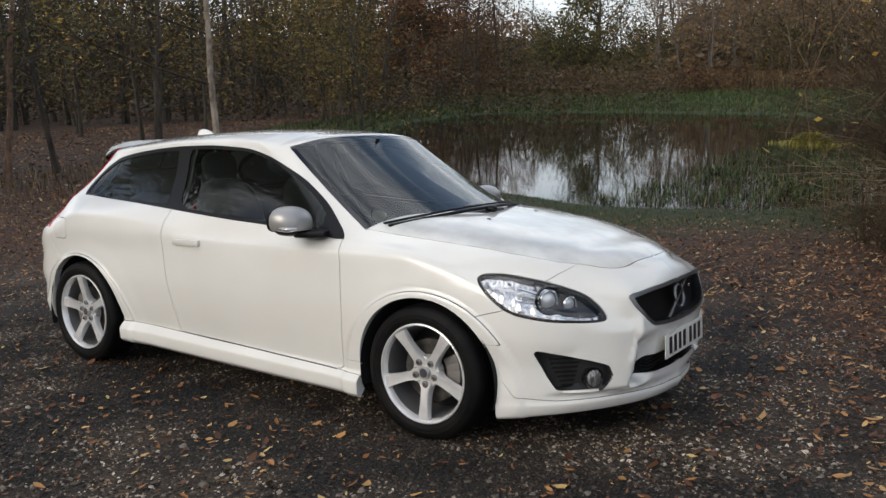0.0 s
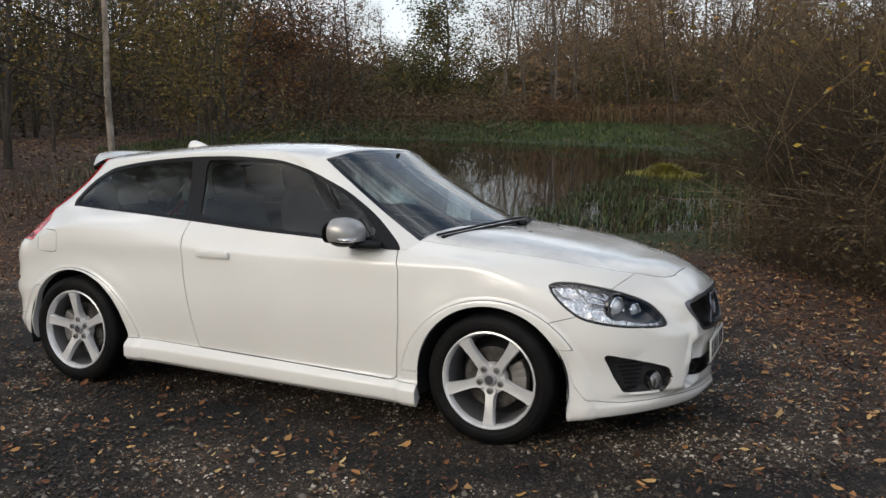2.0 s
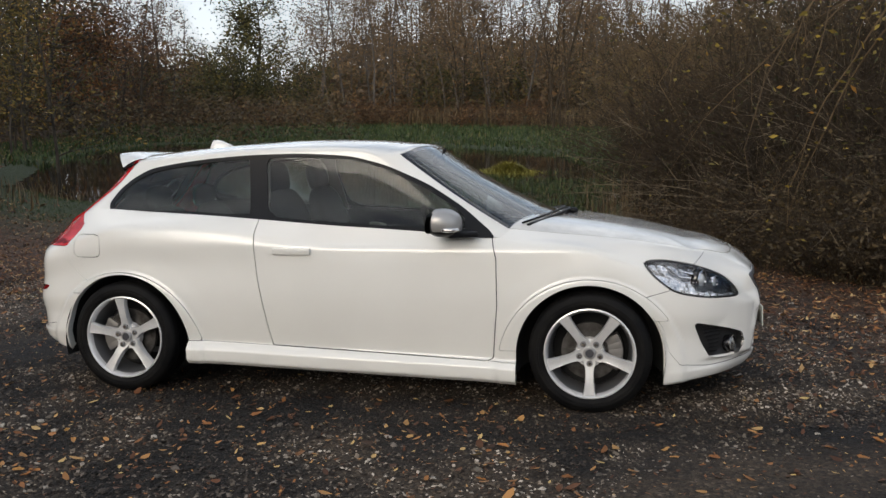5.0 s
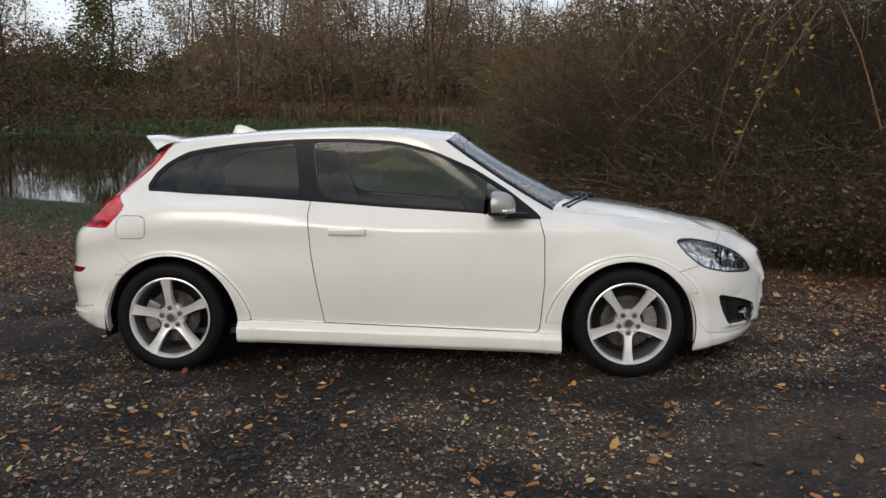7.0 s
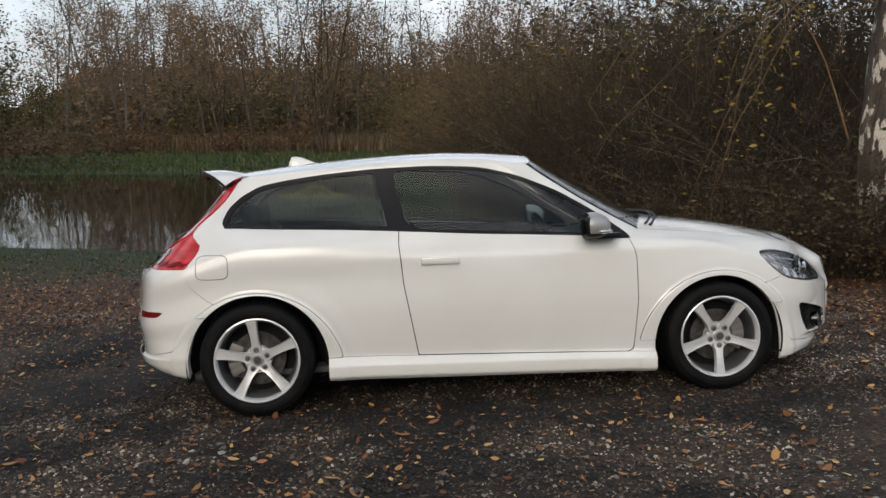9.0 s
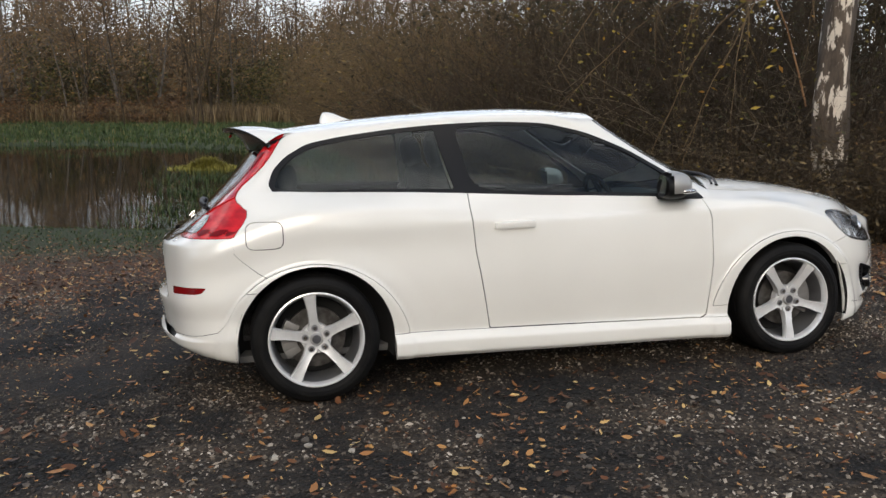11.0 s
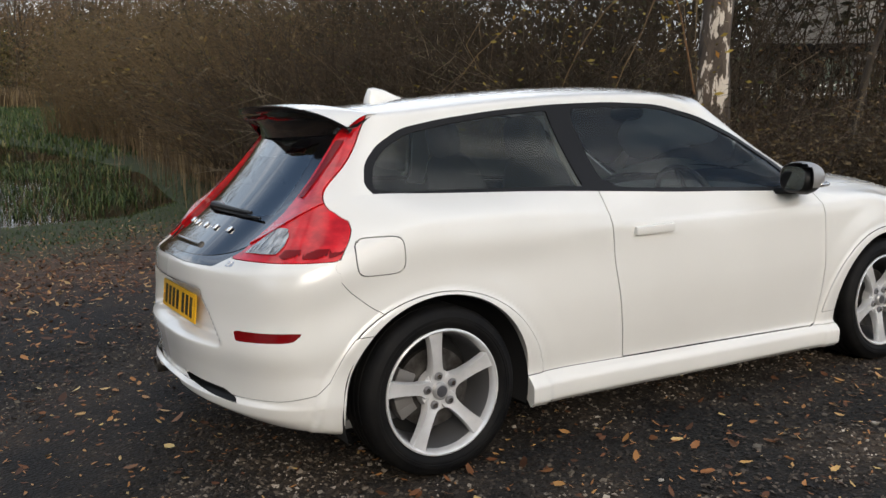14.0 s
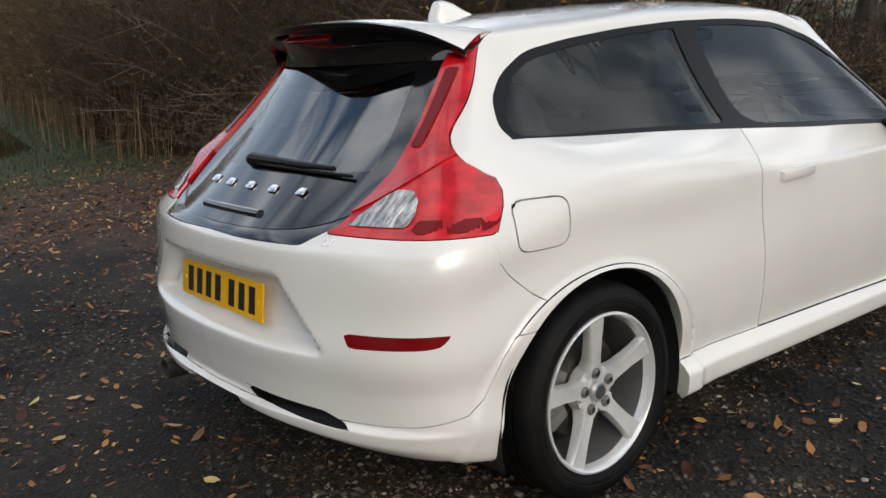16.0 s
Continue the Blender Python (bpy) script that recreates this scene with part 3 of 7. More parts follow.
# the middle of the tail's lower edge stands higher, between two blades
low = keep(low, -np.maximum.reduce([absy(low[0]) - 0.165 - 0.5 * (0.36 - low[0][:, 2]), low[0][:, 2] - 0.352, low[0][:, 0] + 1.6]))
low = keep(low, np.where((low[0][:, 7] > 10.001) & (low[0][:, 6] < U_A), 1.0, -1.0))

BONNET = eased(BONNET, 2, 0.2)
HEADLAMP, FOG, INTAKE, REFLECTOR = eased(HEADLAMP), eased(FOG, 2, 0.13), eased(INTAKE, 2, 0.12), eased(REFLECTOR, 2, 0.08)
GRILLE, DLO = eased(GRILLE, 2, 0.15), eased(DLO, 2, 0.16)
head, low = split(low, in_xz(HEADLAMP, 0.40))
fog, low = split(low, in_xz(FOG, 0.40), 0.0)
grille, low = split(low, in_yz(GRILLE, 1.9), 0.0)
intake, low = split(low, in_yz(INTAKE, 1.9), 0.0)
tail_low, low = split(low, lamp_field)
glass_low, low = split(low, in_yz(GLASS_FOOT, -9, -1.7))
refl, low = split(low, in_yz(REFLECTOR, -9, -1.7), 0.0)
slot, low = split(low, in_yz(SLOT, -9, -1.7), 0.0)
liner = sunk(low, 0.016)
for ax in (AX_F, AX_R):
    liner = keep(liner, ARCHES[ax][2] + 0.035 - np.hypot(liner[0][:, 0] - ax, np.maximum(liner[0][:, 2] - ARCHES[ax][1], 0)))
door, low = split(low, in_xz(DOOR, 0.60), 0.0026)
flap, low = split(low, in_xz(FLAP, 0.60), 0.0022)
bonnet, low = split(low, lambda v: np.maximum(poly_sd(v[:, 0], absy(v), BONNET), 8.3 - v[:, 7]), 0.002)
def flare(ax):
    return lambda v: np.maximum.reduce([np.hypot(v[:, 0] - ax, v[:, 2] - 0.215) - 0.482, np.where(v[:, 0] > AX_F, 0.485, np.where(v[:, 0] < AX_R, 0.572, 0.31)) - v[:, 2], 0.5 - absy(v)])


arch_front, low = split(low, flare(AX_F), 0.0017)
arch_rear, low = split(low, flare(AX_R), 0.0017)
front_bumper, low = split(low, lambda v: np.maximum.reduce([1.55 - v[:, 0], v[:, 2] - np.interp(v[:, 0], [1.5, 1.60, 1.72, 1.80, 1.9, 2.0], [0.598, 0.607, 0.640, 0.72, 0.80, 0.9]), v[:, 7] - 30]), 0.0017)
rear_bumper, low = split(low, lambda v: np.maximum.reduce([v[:, 0] + 1.50, v[:, 2] - np.interp(v[:, 0], [-2.2, -1.706, -1.70, -1.66, -1.583, -1.52], [1.5, 1.5, 0.785, 0.735, 0.669, 0.63])]), 0.0017)
front_lip, front_bumper = split(front_bumper, lambda v: np.maximum(v[:, 2] - np.interp(v[:, 0], [1.60, 1.67, 1.69, 1.715, 1.775, 1.92, 2.2], [0.49, 0.485, 0.44, 0.33, 0.255, 0.236, 0.232]), 1.5 - v[:, 0]), 0.0014)
rear_lip, rear_bumper = split(rear_bumper, lambda v: np.maximum(v[:, 2] - np.interp(v[:, 0], [-2.0, -1.9, -1.786, -1.745, -1.693, -1.648], [0.362, 0.368, 0.388, 0.43, 0.522, 0.572]), v[:, 0] + 1.4), 0.0014)
skirt, low = split(low, lambda v: np.maximum.reduce([v[:, 2] - 0.280 + 0.036 * v[:, 0], v[:, 0] - 1.10, -1.10 - v[:, 0]]), 0.0012)

tail_up, upp = split(upp, lamp_field)
rear_glass, upp = split(upp, lambda v: np.maximum.reduce([v[:, 0] + 1.20, absy(v) - np.interp(v[:, 2], *LAMP_INNER), v[:, 7] - 1.0]))
screen, upp = split(upp, lambda v: np.maximum(RU[11] - 0.012 - v[:, 6], v[:, 7] - 0.985), 0.001)
dlo, upp = split(upp, lambda v: np.maximum.reduce([poly_sd(v[:, 0], v[:, 2], DLO), v[:, 6] - RU[10] - 0.05, v[:, 7] - 1.05]), 0.0)
quarter, dlo = split(dlo, in_xz(eased([(-1.476, 1.068), (-1.440, 1.150), (-1.378, 1.206), (-1.275, 1.260), (-1.10, 1.290), (-0.886, 1.316), (-0.66, 1.332), (-0.632, 1.330), (-0.628, 1.30), (-0.574, 1.046), (-0.568, 1.022), (-0.60, 1.022), (-1.0, 1.040), (-1.42, 1.050)], 3, 0.18)), 0.0)
pane, dlo = split(dlo, in_xz(eased([(-0.528, 1.336), (-0.330, 1.341), (-0.02, 1.326), (0.180, 1.273), (0.425, 1.168), (0.595, 1.062), (0.655, 1.010), (0.660, 0.936), (0.15, 0.970), (-0.460, 1.008)], 2, 0.12)), 0.0)

trim_in = sunk(keep(dlo, np.abs(dlo[0][:, 0] + 0.545 + 0.12 * (dlo[0][:, 2] - 1.15)) - 0.055), 0.028)

# ---------------------------------------------------------------- the car: painted shell
skin_part("body_shell", low, PAINT, car, "glossy white painted wings and quarter panels", 0.012, True)
skin_part("roof", upp, PAINT, car, "white roof with slim pillars", 0.012, True)
skin_part("bonnet", bonnet, PAINT_DUSTY, car, "white bonnet, slightly dirty towards the nose", 0.012, True)
skin_part("front_bumper", front_bumper, PAINT, car, "white front bumper with a scuffed corner", 0.012, True)
skin_part("rear_bumper", rear_bumper, PAINT, car, "white rear bumper with a number plate shelf", 0.012, True)
skin_part("front_lip", front_lip, PAINT, car, "", 0.012, True)
skin_part("rear_lip", rear_lip, PAINT, car, "", 0.040, True)
for name, m in (("wheel_arch_flare", arch_front), ("wheel_arch_flare", arch_rear), ("door", door), ("side_skirt", skirt), ("fuel_flap", flap)):
    for side in (m, flipped(m)) if name != "fuel_flap" else (m,):
        skin_part(name, side, PAINT, car, "", {"side_skirt": 0.055, "wheel_arch_flare": 0.035}.get(name, 0.012))
sheet_object("inner_shell", *(lambda m: (m[0][:, :3], m[1], BLACK, car, m[0][:, 3:6]))(joined(liner, flipped(liner))))
for side in (dlo, flipped(dlo)):
    skin_part("window_surround", side, BLACK, car, "matt black window surround", 0.010)
for side in (trim_in, flipped(trim_in)):
    skin_part("pillar_trim", side, LINING, car, "pale inner pillar trim", 0.012)
for m, nm in ((quarter, "quarter_window"), (pane, "door_window")):
    for side in (m, flipped(m)):
        skin_part(nm, sunk(side, 0.004), GLASS if nm == "door_window" else GLASS_REAR, car, "", 0)
scr_glass, scr_edge = split(screen, lambda v: np.maximum.reduce([RU[11] + 0.030 - v[:, 6], v[:, 7] - 0.95, 0.07 - v[:, 7]]), 0.0)
skin_part("windscreen", sunk(scr_glass, 0.003), SCREEN, car, "", 0, True)
skin_part("windscreen_border", sunk(scr_edge, 0.003), GLOSSBLACK, car, "", 0, True)
rg = joined(rear_glass, glass_low)
rg_glass, rg_edge = split(rg, lambda v: np.maximum.reduce([absy(v) - np.interp(v[:, 2], *LAMP_INNER) + 0.085, 0.965 + 0.10 * absy(v) ** 2 - v[:, 2], v[:, 2] - 1.188 - 0.61 * absy(v) ** 2.4, v[:, 7] - 0.93 - 9 * (v[:, 7] > 2)]), 0.0)
skin_part("tailgate_glass", sunk(rg_glass, 0.004), GLASS_TAIL, car, "frameless tinted glass tailgate", 0, True)
skin_part("tailgate_border", sunk(rg_edge, 0.004), GLOSSBLACK, car, "gloss black edge of the glass tailgate", 0.008, True)

# ---------------------------------------------------------------- the car: lamps, grilles, plates
def walls(m, depth):
    r = rim(m, depth)
    return r[0], r[1][len(m[1]):]


def housing(m, depth):
    return joined(walls(m, depth), sunk(m, depth))


def bare(name, m, material, parent, label=""):
    return sheet_object(name, m[0][:, :3], m[1], material, parent, m[0][:, 3:6], label)


CHROMELAMP = mat("lamp_reflector", (0.93, 0.93, 0.93), 0.12, 0.75, 0.6, 0.6)
varied(CHROMELAMP, (0.55, 0.55, 0.56), (0.98, 0.98, 0.98), 9.0, stretch=(1, 1, 4))
bumped(CHROMELAMP, 16, 0.55, 0.03, 1.0, stretch=(1.6, 1.6, 0.5))
GLASSBALL = mat("projector_glass", (0.75, 0.78, 0.80), 0.03, 0.3, 0.9, 1.0)
for sgn, sk in ((-1, lambda m: m), (1, flipped)):
    lamp = skin_part("headlamp", sk(sunk(head, 0.001)), LENS, car, "clear headlamp with chrome projector", 0)
    ring, inner = split(head, lambda v: -0.013 - poly_sd(v[:, 0], v[:, 2], HEADLAMP), 0.0)
    bare("lamp_surround", sk(sunk(joined(keep(head, -0.010 - poly_sd(head[0][:, 0], head[0][:, 2], HEADLAMP))), 0.003)), PLASTIC, lamp)
    dark, bright = split(housing(head, 0.022), lambda v: np.minimum.reduce([np.maximum.reduce([1.975 - v[:, 0], v[:, 0] - 2.048, 0.60 - v[:, 2]]), np.hypot(v[:, 0] - 1.895, v[:, 2] - 0.676) - 0.058, np.hypot(v[:, 0] - 1.960, v[:, 2] - 0.656) - 0.048]), 0.0)
    bare("reflector", sk(bright), CHROMELAMP, lamp, "chrome reflector bowl")
    bare("dark_bezel", sk(dark), GLOSSBLACK, lamp)
    for cx, cy, cz, r in ((1.885, 0.690, 0.680, 0.046), (1.955, 0.628, 0.660, 0.034)):
        bm = bmesh.new()
        lathe(bm, [(r * 0.62, -0.055), (r * 1.0, -0.012), (r * 1.06, 0.0), (r * 0.96, 0.004), (r * 0.86, -0.004)], 28, "X")
        bmesh.ops.transform(bm, matrix=pose(cx, sgn * cy, cz, 0, 0, sgn * 30), verts=bm.verts)
        part("projector_ring", bm, CHROME, lamp)
        bm = bmesh.new()
        blob(bm, (0, 0, 0), (r * 0.5, r * 0.85, r * 0.85), 2.0, 20, 12)
        bmesh.ops.transform(bm, matrix=pose(cx - 0.012, sgn * (cy - 0.006), cz, 0, 0, sgn * 30), verts=bm.verts)
        part("projector_lens", bm, GLASSBALL, lamp)
    for k, (z0, z1) in enumerate(((0.705, 0.735), (0.685, 0.705), (0.668, 0.675), (0.650, 0.650))):
        bm = bmesh.new()
        rod(bm, (1.855, sgn * 0.708, z0), (1.765, sgn * 0.762, z1), 0.008, 0.003, 8)
        part("chrome_ray", bm, CHROME, lamp)
    bm = bmesh.new()
    lathe(bm, [(0.052, -0.03), (0.066, -0.008), (0.062, 0.002), (0.053, -0.004)], 28, "X", True)
    bmesh.ops.transform(bm, matrix=pose(1.880, sgn * 0.687, 0.680, 0, 0, sgn * 30), verts=bm.verts)
    part("lamp_collar", bm, GLOSSBLACK, lamp)
    # fog lamp in its dark corner duct
    duct = bare("fog_lamp_duct", sk(housing(fog, 0.045)), PLASTIC, car, "black ribbed duct with a round fog lamp")
    bm = bmesh.new()
    for k in range(7):
        box(bm, -0.004, 0.004, -0.075 + 0.004 * k, 0.075 - 0.012 * k, -0.004, 0.004, 0.0015, pose(1.945 + 0.004 * k, sgn * (0.66 - 0.004 * k), 0.425 - 0.02 * k, 0, 0, sgn * 42))
    part("duct_rib", bm, BLACK, duct)
    bm = bmesh.new()
    lathe(bm, [(0.024, -0.05), (0.037, -0.012), (0.041, 0.0), (0.045, 0.002), (0.047, -0.003), (0.045, -0.035)], 28, "X")
    bmesh.ops.transform(bm, matrix=pose(2.054, sgn * 0.584, 0.332, 0, -4, sgn * 28), verts=bm.verts)
    part("fog_bezel", bm, GLOSSBLACK, duct)
    bm = bmesh.new()
    blob(bm, (0, 0, 0), (0.016, 0.040, 0.040), 2.0, 24, 12)
    bmesh.ops.transform(bm, matrix=pose(2.049, sgn * 0.582, 0.332, 0, -4, sgn * 28), verts=bm.verts)
    part("fog_lens", bm, CLEARLENS, duct)
    # tail lamp: lower lobe wraps the corner, upper blade climbs the pillar
    tl = bare("tail_lamp", sk(joined(rim(tail_low, 0.02), rim(sunk(tail_up, -0.006), 0.03))), REDLENS, car, "tall red tail lamp with a clear reversing lens")
    clear = keep(tail_low, poly_sd(absy(tail_low[0]), tail_low[0][:, 2], [(0.512, 0.862), (0.535, 0.885), (0.575, 0.930), (0.605, 0.948), (0.645, 0.946), (0.675, 0.922), (0.694, 0.885), (0.690, 0.866)]))
    bare("reversing_lens", sk(sunk(clear, -0.004)), CLEARLENS, tl, "clear ribbed reversing lens")
    dk = keep(tail_up, np.maximum.reduce([np.abs(tail_up[0][:, 2] - 1.14) - 0.10, np.abs(absy(tail_up[0]) - np.interp(tail_up[0][:, 2], *LAMP_INNER) - 0.035) - 0.016]))
    if len(dk[1]):
        bare("brake_light", sk(sunk(dk, -0.010)), REDDEEP, tl, "dark red brake light")
    dk = keep(tail_low, np.maximum.reduce([np.abs(tail_low[0][:, 2] - 0.868) - 0.014, np.abs(absy(tail_low[0]) - 0.765) - 0.060]))
    if len(dk[1]):
        bare("indicator_light", sk(sunk(dk, -0.003)), REDDEEP, tl)
    bare("rear_reflector", sk(rim(sunk(refl, 0.002), 0.01)), REDDEEP, car, "slim dark red bumper reflector")
    bare("bumper_slot", sk(housing(slot, 0.035)), BLACK, car)

frame_in = keep(grille, 0.016 + poly_sd(absy(grille[0]), grille[0][:, 2], GRILLE))
frame_out = keep(grille, -0.016 - poly_sd(absy(grille[0]), grille[0][:, 2], GRILLE))
gr = bare("radiator_grille", joined(housing(frame_in, 0.05), flipped(housing(frame_in, 0.05))), BLACK, car, "black egg-crate grille with a diagonal bar")
bare("grille_frame", joined(rim(sunk(frame_out, -0.004), 0.03), flipped(rim(sunk(frame_out, -0.004), 0.03))), GRILLE_METAL, gr, "dark satin grille frame")
bm = bmesh.new()
for k in range(11):
    z = 0.540 + 0.0155 * k
    w = float(np.interp(z, [0.53, 0.57, 0.63, 0.69], [0.22, 0.33, 0.39, 0.41]))
    box(bm, 2.13, 2.150, -w, w, z - 0.002, z + 0.002)
for k in range(-16, 17):
    y = k * 0.025
    z0 = float(np.interp(abs(y), [0, 0.22, 0.33, 0.42], [0.535, 0.538, 0.560, 0.665]))
    box(bm, 2.11, 2.172 - 0.24 * y * y, y - 0.002, y + 0.002, z0, 0.69)
part("grille_mesh", bm, PLASTIC, gr, "", False)
bm = bmesh.new()
rod(bm, (2.236, -0.165, 0.545), (2.200, 0.165, 0.700), 0.009, seg=8)
part("diagonal_bar", bm, GRILLE_METAL, gr, "grey metal diagonal bar")
bm = bmesh.new()
lathe(bm, [(0.046, 0.0), (0.053, 0.008), (0.060, 0.0), (0.053, -0.008)], 32, "X", True)
bmesh.ops.transform(bm, matrix=pose(2.222, 0, 0.625, 0, -12, 0), verts=bm.verts)
badge = part("badge", bm, GRILLE_METAL, gr, "round grey metal badge")
bm = bmesh.new()
rod(bm, (2.212, 0, 0.623), (2.224, 0, 0.625), 0.046, seg=24)
part("badge_centre", bm, GLOSSBLACK, badge)
bm = bmesh.new()
box(bm, -0.003, 0.003, -0.028, 0.028, -0.010, 0.010, 0.002, pose(2.180, 0.27, 0.635, 0, 0, 10))
part("trim_badge", bm, CHROME, gr)
lowg = bare("lower_intake", joined(housing(intake, 0.05), flipped(housing(intake, 0.05))), BLACK, car, "black lower air intake under the plate")
bm = bmesh.new()
for k in range(5):
    box(bm, 2.15, 2.185, -0.30, 0.30, 0.320 + 0.017 * k, 0.324 + 0.017 * k)
part("intake_slat", bm, PLASTIC, lowg, "", False)


def plate(name, x, z, facing, tip, colour, label):
    """A number plate; its characters stay plain bars."""
    bm = bmesh.new()
    box(bm, -0.003, 0.003, -0.26, 0.26, -0.0555, 0.0555, 0.002)
    p = part(name, bm, colour, car, label)
    p.matrix_basis = pose(x, 0, z, 0, tip, 0)
    for k in range(7):
        y = (-0.198 + 0.062 * k + (0.026 if k > 3 else 0)) * facing
        bm = bmesh.new()
        box(bm, 0.0025 * facing, 0.0042 * facing, y - 0.0175, y + 0.0175, -0.0395, 0.0395, 0.0)
        part("bar", bm, MARKS, p, "", False)
    for y in (-0.235, 0.235):
        bm = bmesh.new()
        rod(bm, (0.002 * facing, y, 0.0), (0.006 * facing, y, 0.0), 0.007, seg=12)
        part("screw_cap", bm, colour, p)
    return p


plate("front_plate", 2.254, 0.425, 1, -2.0, WHITEPLATE, "white front number plate with dark bars")
plate("rear_plate", -2.040, 0.630, -1, 7.5, YELLOWPLATE, "yellow rear number plate with dark bars")

# rear glass furniture: five small chrome marks, handle, wiper, high brake lamp
def on_glass(y, z, out):
    """The place at the given height and offset on the tailgate glass, standing out from it, and the glass's slope."""
    v = rg[0]
    k = np.argmin((np.abs(v[:, 1]) - abs(y)) ** 2 + (v[:, 2] - z) ** 2)
    x, n = v[k, 0], v[k, 3:6]
    x += (v[k, 2] - z) * n[2] / n[0]
    return Vector((x + out * n[0], y, z + out * n[2])), math.degrees(math.atan2(n[2], -n[0]))


for k in range(5):
    y = -0.26 + 0.13 * k
    at, slope = on_glass(y, 0.925, 0.001)
    bm = bmesh.new()
    box(bm, -0.0025, 0.0025, -0.019, 0.019, -0.013, 0.013, 0.002, pose(*at, 0, slope, 0))
    part("chrome_mark", bm, CHROME, car)
bm = bmesh.new()
bent(bm, [on_glass(a, 0.868, -0.007)[0] for a in np.linspace(-0.17, 0.17, 9)], 0.015, 0.015, 12)
part("tailgate_handle", bm, GLOSSBLACK, car, "gloss black tailgate handle")
bm = bmesh.new()
blob(bm, on_glass(0.09, 0.985, 0.004)[0], (0.022, 0.045, 0.022), 2.2, 14, 8)
ws = [(0.09, 0.985), (-0.05, 0.984), (-0.19, 0.980), (-0.33, 0.975)]
bent(bm, [on_glass(*a, 0.014)[0] for a in ws], 0.017, 0.007)
wiper = part("rear_wiper", bm, BLACK, car, "black rear wiper arm lying across the glass")
bm = bmesh.new()
ws = [(0.06, 0.977), (-0.10, 0.975), (-0.25, 0.970), (-0.40, 0.964)]
bent(bm, [on_glass(*a, 0.006)[0] for a in ws], 0.006, 0.005)
part("wiper_blade", bm, BLACK, wiper)
tail = rear_bumper[0][rear_bumper[0][:, 0] < -1.5]
spot = tail[np.argmin((np.abs(tail[:, 1]) - 0.52) ** 2 + (tail[:, 2] - 0.818) ** 2)]
for sgn in (-1,):
    n_ = Vector((spot[3], -sgn * spot[4] if spot[1] < 0 else sgn * spot[4], spot[5])).normalized()
    r_ = Vector((0, 0, 1)).cross(n_).normalized()
    u_ = n_.cross(r_)
    o_ = Vector((spot[0], sgn * abs(spot[1]), spot[2])) + 0.0015 * n_ - 0.024 * r_
    words = bpy.data.curves.new("trim_badge", "FONT")
    words.body, words.size, words.extrude, words.bevel_depth = "2.0", 0.034, 0.0012, 0.0004
    words.materials.append(CHROME)
    mark = new("trim_badge", words)
    mark.parent = car
    mark.matrix_basis = Matrix(((r_.x, u_.x, n_.x, o_.x), (r_.y, u_.y, n_.y, o_.y), (r_.z, u_.z, n_.z, o_.z), (0, 0, 0, 1)))

# roof spoiler
ws_ = np.linspace(-1, 1, 61)
lead = np.stack([-1.36 - 0.08 * (1 - np.abs(ws_) ** 2.2), 0.495 * ws_, 1.374 - 0.034 * np.abs(ws_) ** 2.4], 1)
trail = np.stack([-1.712 + 0.22 * np.abs(ws_) ** 2.0, 0.520 * ws_, 1.386 - 0.098 * np.abs(ws_) ** 4.0], 1)
tt = np.linspace(0, 1, 14)[:, None, None]
top_s = lead[None] * (1 - tt) + trail[None] * tt
top_s[..., 2] += 0.012 * np.sin(math.pi * tt[..., 0]) + 0.004
lip = trail + np.array([0.006, 0, -0.020])
under = np.stack([-1.585 + 0.10 * np.abs(ws_) ** 2, 0.490 * ws_, 1.262 + 0.006 * ws_ ** 2], 1)
su = np.linspace(0, 1, 14)[:, None, None]
low_s = np.concatenate([trail[None], lip[None] * (1 - su) + under[None] * su + np.sin(math.pi * su) * np.array([0.018, 0, 0.026])])


def strip(rows):
    r, c = rows.shape[:2]
    i = (np.arange(r - 1)[:, None] * c + np.arange(c - 1)[None]).ravel()
    return rows.reshape(-1, 3), np.stack([i, i + 1, i + c + 1, i + c], 1)


sp = sheet_object("roof_spoiler", *strip(top_s), PAINT, car, None, "white roof spoiler with gloss black underside")
sheet_object("spoiler_underside", *strip(low_s), GLOSSBLACK, sp)
for sgn in (0, -1):
    ends = np.array([lead[sgn], trail[sgn], lip[sgn], under[sgn], lead[sgn] + np.array([-0.02, 0, -0.04])])
    bm = bmesh.new()
    bm.faces.new([bm.verts.new(p) for p in ends])
    ex = bmesh.ops.extrude_face_region(bm, geom=list(bm.faces))["geom"]
    bmesh.ops.translate(bm, vec=(0, 0.012 if sgn == 0 else -0.012, 0), verts=[g for g in ex if isinstance(g, bmesh.types.BMVert)])
    part("spoiler_end", bm, GLOSSBLACK, sp, "", False)
bm = bmesh.new()
box(bm, -0.006, 0.006, -0.12, 0.12, -0.010, 0.010, 0.003, pose(-1.668, 0, 1.345, 0, 35, 0))
part("high_brake_light", bm, REDDEEP, sp, "dark red strip brake light")

# shark-fin aerial
bm = bmesh.new()
secs = []
for x, h, w in ((-0.985, 0.004, 0.014), (-1.03, 0.024, 0.026), (-1.08, 0.050, 0.034), (-1.12, 0.062, 0.037), (-1.148, 0.060, 0.036), (-1.162, 0.030, 0.030), (-1.166, 0.0, 0.026)):
    z = float(np.interp(x, [-1.21, -0.64], [1.396, 1.438])) - 0.006
    secs.append([bm.verts.new((x, w * math.cos(a), z + (h + 0.006) * math.sin(a) ** 0.8)) for a in np.linspace(0, math.pi, 11)])
for p, q in zip(secs, secs[1:]):
    for a, b, c, d in zip(p, p[1:], q[1:], q):
        bm.faces.new((a, b, c, d))
